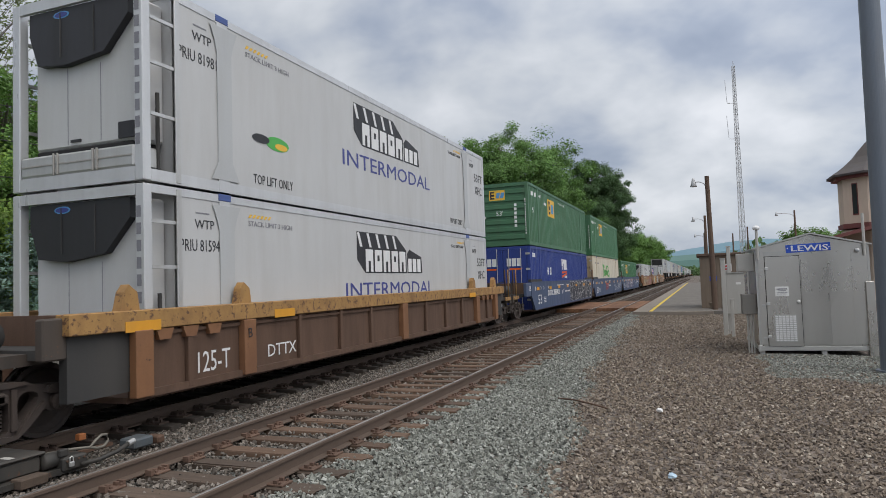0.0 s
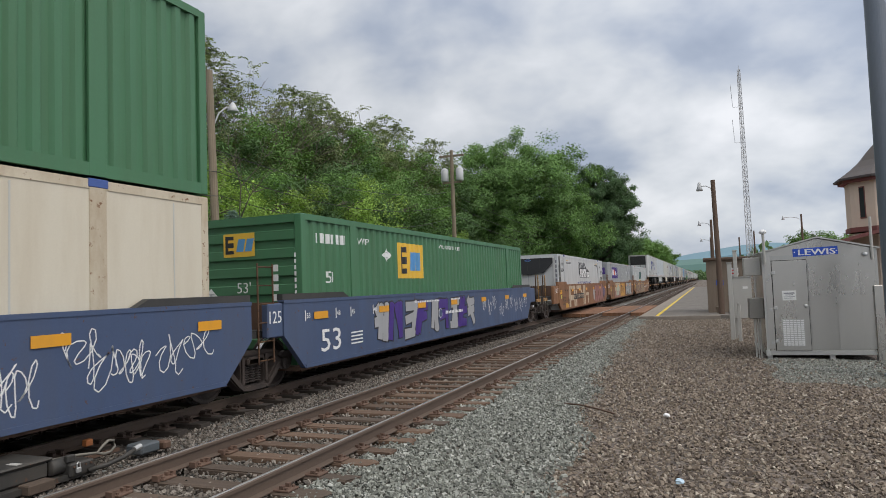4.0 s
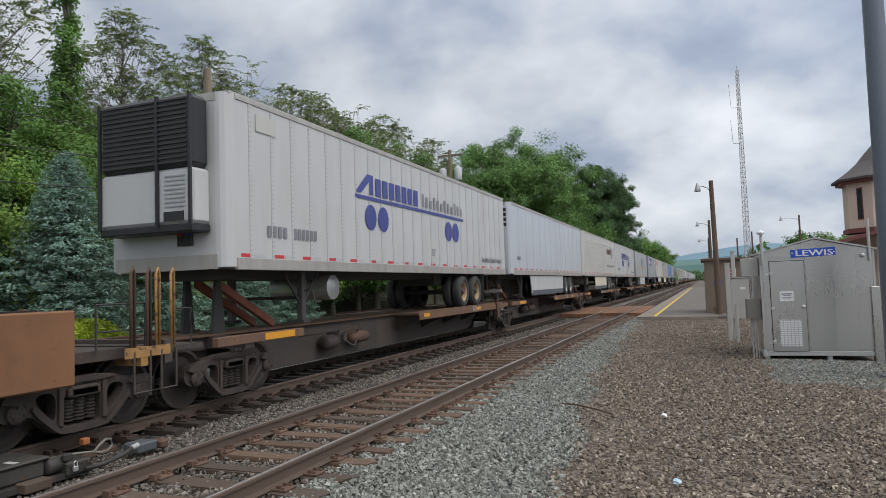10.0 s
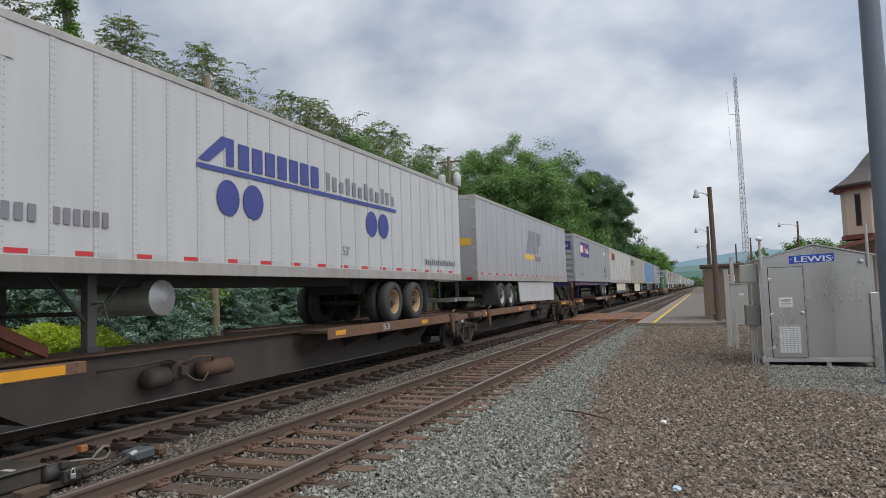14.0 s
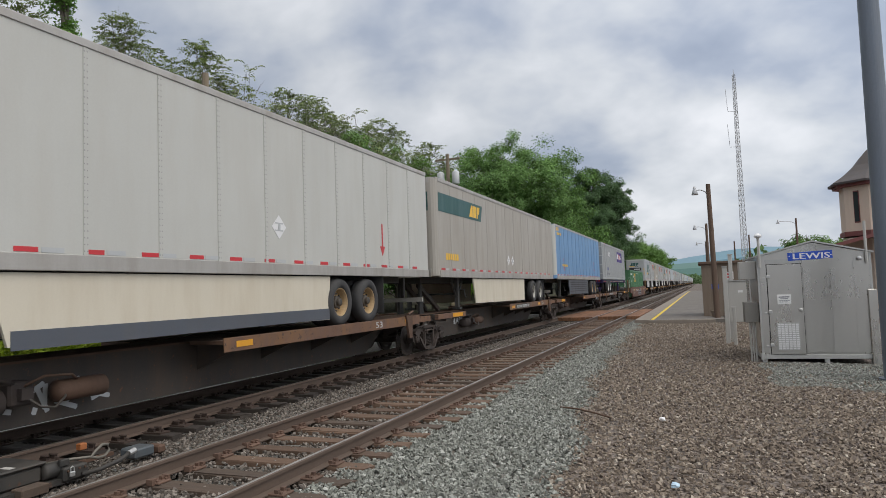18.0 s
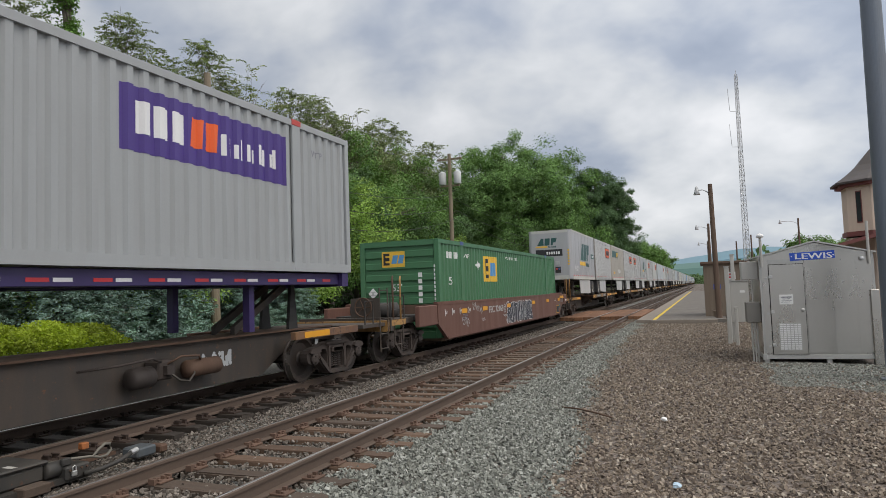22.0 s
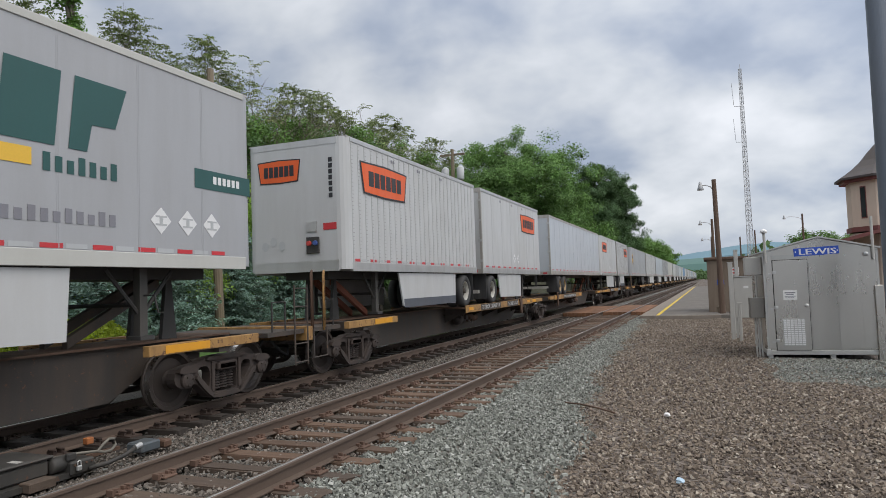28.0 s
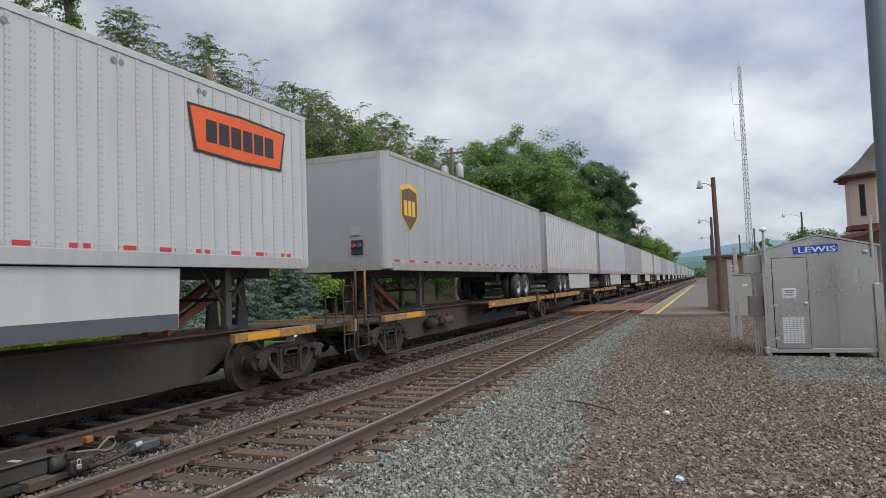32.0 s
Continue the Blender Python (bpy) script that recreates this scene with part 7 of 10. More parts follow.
def prime_box(y, z, label, top, number):
    c = container("container", label, y, z, "white_panel", side="flat", end="flat", lock="blue_lock", frame_mat="alu_white", nose=NOSE)
    f = Side("S", BOX_W / 2 - 0.012)
    L2 = BOX_L / 2
    for t in (-1, 1):
        u = t * 6.02
        decal("post_plate", [[(u - 0.34, z + 2.72), (u + 0.34, z + 2.72), (u + 0.24, z + 2.5), (u + 0.18, z + 2.3), (u + 0.17, z + 0.5), (u + 0.34, z + 0.2), (u - 0.34, z + 0.2), (u - 0.17, z + 0.5), (u - 0.18, z + 2.3), (u - 0.24, z + 2.5)]], "lightgrey_box", c, f, 0.018)
        write("WTP", u - 0.72 if t < 0 else u + 0.5, z + 2.32, 0.2, "logo_black", c, f)
        decal("arrow", [rect(u - 0.70 if t < 0 else u + 0.55, u - 0.40 if t < 0 else u + 0.85, z + 2.55, z + 2.57)], "logo_grey", c, f, 0.002)
    write(number, -7.06, z + 1.97, 0.26, "logo_black", c, f, 0.003, width=0.86)
    decal("hazard_stripe", [rect(-5.45 + i * 0.11, -5.39 + i * 0.11, z + 2.58, z + 2.64, 0.05) for i in range(6)], "logo_gold", c, f, 0.002)
    decal("hazard_stripe", [rect(5.0 + i * 0.11, 5.06 + i * 0.11, z + 2.58, z + 2.64, 0.05) for i in range(6)], "logo_gold", c, f, 0.002)
    write("STACK LIMIT 3 HIGH", -5.45, z + 2.44, 0.13, "logo_grey", c, f, width=1.3)
    write("STACK LIMIT 3 HIGH", 4.50, z + 2.44, 0.13, "logo_black", c, f, width=1.1)
    if top:
        write("TOP LIFT ONLY", 4.48, z + 0.26, 0.24, "logo_black", c, f, width=1.14)
        write("TOP LIFT ONLY", -5.28, z + 0.26, 0.24, "logo_black", c, f, width=1.2)
    if z > 1:
        decal("leaf_badge", [ellipse(-4.55, z + 1.06, 0.36, 0.13)], "logo_lime", c, f, 0.002, "green oval badge")
        decal("leaf_badge_mark", [ellipse(-5.05, z + 1.08, 0.25, 0.08)], "logo_black", c, f, 0.007)
        decal("leaf_badge_tip", [ellipse(-4.44, z + 1.02, 0.2, 0.06)], "logo_gold", c, f, 0.0065)
    # the trade mark: pale faces before a raked black shadow, and a word below
    u0, v0, w, h = -1.22, z + 1.64, 0.46, 0.58
    decal("logo_shadow", [[(u0 - 0.38, v0 + h + 0.36), (u0 + 5 * w - 0.6, v0 + h + 0.36), (u0 + 5 * w, v0 + h), (u0 + 5 * w, v0), (u0, v0), (u0 - 0.38, v0 + 0.3)]], "logo_black", c, f, 0.002)
    decal("logo_shadow", [[(u0 + 5 * w + 0.05, v0 + 0.5), (u0 + 5 * w + 0.2, v0 + 0.62), (u0 + 5 * w + 1.0, v0 + 0.44), (u0 + 5 * w + 1.05, v0), (u0 + 5 * w + 0.06, v0)]], "logo_black", c, f, 0.002)
    for i in range(5):
        decal("logo_light", [rect(u0 + i * w - 0.24, u0 + i * w - 0.13, v0 + h + 0.02, v0 + h + 0.34, -0.14)], "logo_white", c, f, 0.0065)
        decal("logo_face", [rect(u0 + i * w + 0.02, u0 + i * w + w * 0.84, v0 + 0.03, v0 + h - 0.03)], "logo_white", c, f, 0.0065)
        decal("logo_cut", [rect(u0 + i * w + 0.15, u0 + i * w + 0.25, v0 + (0.28 if i % 2 else 0.03), v0 + h - (0.16 if i % 2 else 0.3))], "logo_black", c, f, 0.011)
    for i in range(3):
        decal("logo_face", [rect(u0 + 5 * w + 0.10 + i * 0.3, u0 + 5 * w + 0.32 + i * 0.3, v0 + 0.03, v0 + 0.38)], "logo_white", c, f, 0.0065)
    write("INTERMODAL", -2.2, z + 1.08, 0.5, "logo_navy", c, f, 0.004, width=5.0)
    write("53FT", 6.98, z + 1.88, 0.4, "logo_black", c, f, width=0.88)
    write("XHC", 7.05, z + 1.45, 0.4, "logo_black", c, f, width=0.75)
    reefer_nose(c, -L2 + 0.33, z)
    return c


def emp_marks(c, z, x=BOX_W / 2, number=""):
    f, e = Side("S", x - 0.02, True), Side("E", -BOX_L / 2 + 0.02)
    for ff, u, v, s, t in ((f, -3.7, z + 1.64, 1.0, 1.0), (e, -0.55, z + 2.12, 0.5, 0.52)):
        decal("logo_panel", [rect(u, u + 1.5 * s, v, v + 0.9 * t)], "logo_gold", c, ff, 0.002)
        decal("logo_mark", [rect(u + 0.1 * s, u + 0.5 * s, v + 0.12 * t, v + 0.8 * t)], "logo_black", c, ff, 0.007)
        decal("logo_mark", [rect(u + 0.24 * s, u + 0.52 * s, v + (0.25 + k * 0.3) * t, v + (0.36 + k * 0.3) * t) for k in range(2)], "logo_gold", c, ff, 0.0115)
        decal("logo_mark", [rect(u + (0.62 + k * 0.42) * s, u + (0.96 + k * 0.4) * s, v + 0.2 * t, v + 0.68 * t, 0.06) for k in range(2)], "logo_sky", c, ff, 0.007)
    placards(c, f, -4.37, z + 2.2, 1, r=0.2)
    write("53", -7.15, z + 1.55, 0.34, "logo_white", c, f)
    write("WTP", -5.75, z + 2.4, 0.2, "logo_white", c, f)
    write("WARNING HIGH CUBE", -0.9, z + 2.5, 0.16, "logo_white", c, f, width=1.65)
    if number:
        write(number, -7.5, z + 2.35, 0.27, "logo_white", c, f, 0.004, width=1.3)
    else:
        decal("number_bars", bars(-7.5, z + 2.35, 4, 0.13, 0.2) + bars(-6.9, z + 2.35, 5, 0.12, 0.2), "logo_white", c, f, 0.002)
    write("53'", -0.25, z + 1.4, 0.3, "logo_white", c, e)
    decal("number_bars", [rect(0.62, 0.74, z + 0.85 + i * 0.19, z + 0.98 + i * 0.19) for i in range(6)], "logo_white", c, e, 0.002)
    decal("small_print", [rect(1.13, 1.17, z + 0.5 + i * 0.12, z + 0.58 + i * 0.12) for i in range(14)], "logo_white", c, e, 0.03)
    placards(c, e, -0.88, z + 1.35, 1, r=0.16)


def fedex_marks(c, z, u, end=True, x=BOX_W / 2, front=True):
    f, e = Side("S", x - 0.02, True), Side("E", -BOX_L / 2 + 0.012)
    for ff, u0, v0, s in ((f, u, z + 1.60, 1.10), (e, -1.08, z + 1.95, 0.62)):
        if ff is e and not end:
            continue
        decal("logo_panel", [rect(u0, u0 + 3.45 * s, v0, v0 + 0.84 * s)], "logo_purple", c, ff, 0.002)
        decal("logo_mark", bars(u0 + 0.25 * s, v0 + 0.24 * s, 3, 0.30 * s, 0.42 * s, 0.22), "logo_white", c, ff, 0.007)
        decal("logo_mark", bars(u0 + 1.16 * s, v0 + 0.24 * s, 2, 0.30 * s, 0.42 * s, 0.22, 0.04), "logo_orange", c, ff, 0.007)
        decal("logo_mark", bars(u0 + 1.85 * s, v0 + 0.24 * s, 10, 0.14 * s, 0.32 * s, 0.55, 0, 0.5), "logo_white", c, ff, 0.007)


# -- spine cars and trailers --
def brake_gear(c, y):
    """Air reservoir, valve and piping hung on the beam's side."""
    part("air_reservoir", lathe(bmesh.new(), [(y + 0.35, 0.04), (y + 0.40, 0.14), (y + 1.10, 0.14), (y + 1.15, 0.04)], "Y", 14, (0.64, 0, 0.62)), "rust_steel", c, "rusty air reservoir", smooth=True)
    part("brake_valve", box(B(0.43, 0.72, y - 0.28, y + 0.05, 0.52, 0.82, bevel=0.03), 0.5, 0.80, y - 0.18, y - 0.02, 0.60, 0.74), "truck_iron", c)
    part("brake_cylinder", lathe(bmesh.new(), [(y - 0.75, 0.10), (y - 0.70, 0.16), (y - 0.35, 0.16), (y - 0.32, 0.08)], "Y", 14, (0.62, 0, 0.60)), "truck_iron", c, smooth=True)
    for k, pts in enumerate(([(0.7, y - 0.1, 0.75), (0.82, y + 0.1, 0.86), (0.80, y + 0.5, 0.83), (0.66, y + 0.7, 0.74)], [(0.74, y - 0.12, 0.66), (0.86, y + 0.02, 0.50), (0.86, y + 0.22, 0.46), (0.78, y + 0.42, 0.56), (0.66, y + 0.50, 0.70)],
                              [(0.70, y - 0.2, 0.80), (0.84, y - 0.5, 0.88), (0.80, y - 1.1, 0.84), (0.50, y - 1.5, 0.80)])):
        part("brake_pipe", tube(bmesh.new(), pts, 0.018, 6), ("rust_steel", "hub_dark", "truck_iron")[k], c, smooth=True)


def grab_iron(c, y):
    """Tall worn yellow hand holds at a car's corner."""
    for dy in (-0.22, 0.22):
        part("grab_iron", tube(bmesh.new(), [(1.28, y + dy - 0.05, 0.95), (1.28, y + dy - 0.05, 2.05), (1.27, y + dy, 2.13), (1.24, y + dy + 0.05, 2.05), (1.24, y + dy + 0.05, 1.0)], 0.022, 6), "yellow_worn" if dy > 0 else "rust_steel", c, smooth=True)
    step = [(1.30, y - 0.24, 1.0), (1.30, y - 0.24, 0.45), (1.30, y + 0.24, 0.45), (1.30, y + 0.24, 1.0)]
    part("sill_step", tube(bmesh.new(), step, 0.020, 6), "spine_black", c)



def spine_unit(y, half, bog, ends, rear=None, twin=False, label="skeletal spine car with worn yellow edges", hitch=(-1,), stencils=(), gear=None):
    """One unit of a spine car: a central beam, side platforms for the wheels, hitch stands, bogies."""
    c = rolling("spine_car", label, "rail car", "spine cars", y)
    edge = "rusty_edge" if y < 330 else "yellow_worn"
    bm = bmesh.new()
    prism(bm, [(-half, 0.80), (-half + 1.5, 0.80), (-half + 2.6, 0.235), (half - 2.6, 0.235), (half - 1.5, 0.80), (half, 0.80), (half, 1.02), (-half, 1.02)], "X", -0.42, 0.42)
    part("spine_beam", bm, "spine_black", c)
    for y0, y1, v0, v1, seed in ((258.4, 260.2, 0.33, 0.78, 4), (274.5, 275.45, 0.58, 0.80, 7), (318.3, 319.1, 0.55, 0.80, 9)):
        if abs(y0 - y) < half - 1.5:
            rng, pts = random.Random(seed), []
            for k in range(4):
                u = y0 - y + (y1 - y0) * k / 4
                w = (y1 - y0) / 4
                for _ in range(4):
                    pts.append(stroke(u + rng.random() * w, v0 + rng.random() * (v1 - v0), u + rng.random() * w, v0 + rng.random() * (v1 - v0), 0.034))
            decal("spray_tag", pts, "lightgrey_box", c, Side("S", 0.42), 0.003, thick=0.001, step=0.0002)
    part("beam_flange", B(-0.52, 0.52, -half + 0.1, half - 0.1, 1.021, 1.05), "rust_steel", c)
    for k, t in enumerate((-1, 1)):
        if bog[k]:
            bogie(c, t * (half if not ends[k] else half - 0.9))
        ya, yb = sorted((t * (half - 0.3), t * (half - 2.7)))
        part("end_bolster", B(-1.25, 1.25, *sorted((t * (half - 1.0), t * (half - 1.25))), 0.82, 1.02), "spine_black", c)
        for s in (-1, 1):
            bar = part("edge_bar", B(*sorted((s * 1.17, s * 1.29)), ya, yb, 0.90, 1.05, bevel=0.008), edge, c)
            part("edge_reflector", B(*sorted((s * 1.2905, s * 1.296)), *sorted((t * (half - 1.5), t * (half - 2.4))), 0.92, 1.035), "orange_mark", bar)
        if ends[k]:
            y0, y1 = sorted((t * half, t * (half + 1.25)))
            part("end_platform", B(-1.25, 1.25, y0, y1, 0.94, 1.02), "spine_black", c)
            part("end_sill", B(-1.3, 1.3, *sorted((t * (half + 1.13), t * (half + 1.25))), 0.80, 1.06), "yellow_worn", c)
            grab_iron(c, t * (half + 0.85)) if t < 0 else ladder(c, 1.31, half + 0.95, 0.36, 1.85, 0.42, 5, "spine_black")
            tube_bm = bmesh.new()
            tube(tube_bm, [(1.2, t * (half + 0.2), 1.02), (1.2, t * (half + 0.2), 1.55), (1.2, t * (half + 0.6), 1.55), (1.2, t * (half + 0.6), 1.02)], 0.018, 6)
            part("hand_rail", tube_bm, "undercarriage", c)
            coupler(c, t * (half + 1.25), t)
    spans = [(-7.0, 1.6) if ends[1] else (-1.6, 7.0)] if twin else [((half - 9.0, half - 1.15) if rear > 0 else (-half + 1.15, -half + 9.0))]
    for a, b in spans:
        for s in (-1, 1):
            pl = part("wheel_platform", B(*sorted((s * 0.62, s * 1.29)), a, b, 1.0, 1.06), "rust_steel", c)
            part("platform_edge", B(*sorted((s * 1.291, s * 1.31)), a, b, 0.87, 1.10, bevel=0.005), edge, pl, "worn rusty platform edge")
            for i in range(5 if y < 560 else 0):
                yy = a + 0.4 + (b - a - 0.8) * i / 4
                bmk = bmesh.new()
                prism(bmk, [(0.43 * s, 0.55), (1.27 * s, 0.92), (1.27 * s, 0.998), (0.43 * s, 0.998)], "Y", yy - 0.02, yy + 0.02)
                part("gusset", bmk, "spine_black", c)
        f = Side("S", 1.31)
        for u in (a + 0.3, (a + b) / 2 + 0.9, b - 0.9):
            if all(not (u0 - 0.5 < u < u0 + w) for _, u0, w in stencils):
                decal("reflector", [rect(u, u + 0.42, 0.935, 1.035)], "orange_mark", c, f, 0.001)
        for words, u, w in stencils:
            if len(words) > 4:
                decal("stencil_ground", [rect(u - 0.12, u + w + 0.12, 0.88, 1.09)], "spine_black", c, f, 0.0003, thick=0.001)
            for k in range(2):
                write(words, u + k * 0.008, 0.918, 0.2 if len(words) < 14 else 0.17, "lightgrey_box", c, f, 0.003 + k * 0.0005, width=w)
        yb = (-5.0 if ends[1] else 5.0) if twin else b - 0.7 if rear > 0 else a + 0.7
        part("drop_bracket", prism(bmesh.new(), [(yb - 0.22, 1.12), (yb + 0.16, 1.12), (yb + 0.10, 0.55), (yb - 0.06, 0.55)], "X", 1.295, 1.36), "rust_steel", c)
        part("bracket_pin", cyl(bmesh.new(), (1.30, yb, 1.16), (1.30, yb + 0.3, 1.22), 0.03, 6), "rust_steel", c)
    if gear is not None:
        brake_gear(c, gear)
    # hitch stands: an upright with a raked strut
    for yy, d in hitch:
        for s in (-0.34, 0.34):
            part("hitch_post", prism(bmesh.new(), [(yy - 0.16, 1.05), (yy + 0.16, 1.05), (yy + 0.05, 2.02), (yy - 0.05, 2.02)], "X", s - 0.035, s + 0.035), "undercarriage", c)
        part("hitch_plate", B(-0.5, 0.5, yy - 0.4, yy + 0.4, 2.02, 2.09, bevel=0.01), "spine_black", c)
        bm = bmesh.new()
        p, q = Vector((0.4, yy + d * 0.1, 1.95)), Vector((0.4, yy + d * 1.75, 1.1))
        for s in (-0.22, 0.22):
            prism(bm, [(p.y, p.z - 0.08), (p.y, p.z + 0.08), (q.y, q.z + 0.1), (q.y, q.z - 0.05)], "X", s - 0.05, s + 0.05)
        part("hitch_strut", bm, "rust_strut" if y > 400 or y < 240 else "spine_black", c)
    return c


M["rust_strut"] = paint("rust-red strut paint", (0.26, 0.085, 0.05), 0.75, dirt=0.5, dirt_col=(0.12, 0.06, 0.04), grain=0.15, chips=0.1)


M["leg_grey"] = paint("dark grey steel leg", (0.075, 0.072, 0.068), 0.6, 0.2, dirt=0.4, dirt_col=(0.14, 0.12, 0.10))
M["hub_dark"] = paint("grimy dark hub", (0.075, 0.066, 0.057), 0.6, 0.2, dirt=0.4, dirt_col=(0.15, 0.12, 0.09))


def trailer_wheel_meshes():
    out = {}
    bm = bmesh.new()
    lathe(bm, [(-0.13, 0.30), (-0.14, 0.36), (-0.14, 0.44), (-0.11, 0.49), (-0.05, 0.505), (0.05, 0.505), (0.115, 0.485), (0.145, 0.43), (0.148, 0.36), (0.125, 0.31), (0.09, 0.295)], "X", 28, caps=False)
    out["tyre"] = mesh_of("tyre", bm, "rubber", True)
    for m in ("rim_white", "rim_tan", "rim_bright"):
        bm = bmesh.new()
        lathe(bm, [(-0.02, 0.06), (-0.02, 0.12), (-0.03, 0.14), (-0.05, 0.24), (0.06, 0.262), (0.11, 0.285), (0.115, 0.30), (0.08, 0.31), (-0.1, 0.31)], "X", 24)
        out[m] = mesh_of("rim", bm, m)
    bm = bmesh.new()
    lathe(bm, [(-0.03, 0.14), (0.04, 0.13), (0.05, 0.085), (0.11, 0.08), (0.12, 0.05)], "X", 16)
    for k in range(8):
        a = 2 * math.pi * k / 8
        cyl(bm, (-0.02, math.cos(a) * 0.18, math.sin(a) * 0.18), (0.015, math.cos(a) * 0.18, math.sin(a) * 0.18), 0.022, 6)
    out["hub"] = mesh_of("hub", bm, "hub_dark")
    return out


TW = trailer_wheel_meshes()
TRAILER_B, TRAILER_T = 2.13, 5.10
AXLE_Z = 1.065 + 0.505


def trailer_wheels(c, y, rim):
    part("axle", cyl(bmesh.new(), (-1.0, y, AXLE_Z), (1.0, y, AXLE_Z), 0.07, 10), "undercarriage", c)
    for s in (-1, 1):
        w = part("wheel", TW["tyre"], None, c, "dusty twin tyre")
        w.matrix_basis = pose(s * 1.14, y, AXLE_Z, 0, 0, 0 if s > 0 else 180)
        for k in (rim, "hub"):
            part("rim" if k == rim else "hub", TW[k], None, w)
        w2 = part("wheel", TW["tyre"], None, c)
        w2.matrix_basis = pose(s * 0.82, y, AXLE_Z)


SEAMS = {}


def seam_mesh(skin):
    if skin not in SEAMS:
        SEAMS[skin] = mesh_of("panel_seam", box(box(bmesh.new(), 0, 0.003, -0.03, 0.03, 0, 2.60), 0.0031, 0.006, -0.006, 0.006, 0, 2.60), skin)
    return SEAMS[skin]


def post_mesh(skin):
    """A wall post with two rows of rivets."""
    key = (skin, "post")
    if key not in SEAMS:
        h = TRAILER_T - TRAILER_B - 0.32
        bm = B(-0.0115, 0.0, -0.035, 0.035, 0, h)
        n = len(bm.faces)
        for k in range(int(h / 0.085)):
            for dy in (-0.022, 0.022):
                box(bm, 0.0002, 0.004, dy - 0.007, dy + 0.007, 0.04 + k * 0.085, 0.058 + k * 0.085)
        bm.faces.ensure_lookup_table()
        for f in bm.faces[n:]:
            f.material_index = 1
        SEAMS[key] = mesh_of("side_post", bm, skin)
        SEAMS[key].materials.append(M["rivet"])
    return SEAMS[key]


M["rivet"] = paint("dull rivet heads", (0.40, 0.39, 0.38), 0.5, 0.5, dirt=0.4, dirt_col=(0.2, 0.18, 0.16))


def trailer_skirt(c, y0, y1, mat, grey=True):
    for s in (-1, 1):
        a, b = sorted((y0, y1))
        bm = bmesh.new()
        prism(bm, [(a + 0.25, 1.27), (b - 0.05, 1.22), (b, TRAILER_B - 0.02), (a, TRAILER_B - 0.02)], "X", s * 1.20, s * 1.24)
        sk = part("skirt", bm, mat, c, "pale side skirt")
        if grey:
            part("skirt_edge", B(*sorted((s * 1.241, s * 1.249)), a + 0.28, b - 0.06, 1.23, 1.45), "skirt_slate", sk)


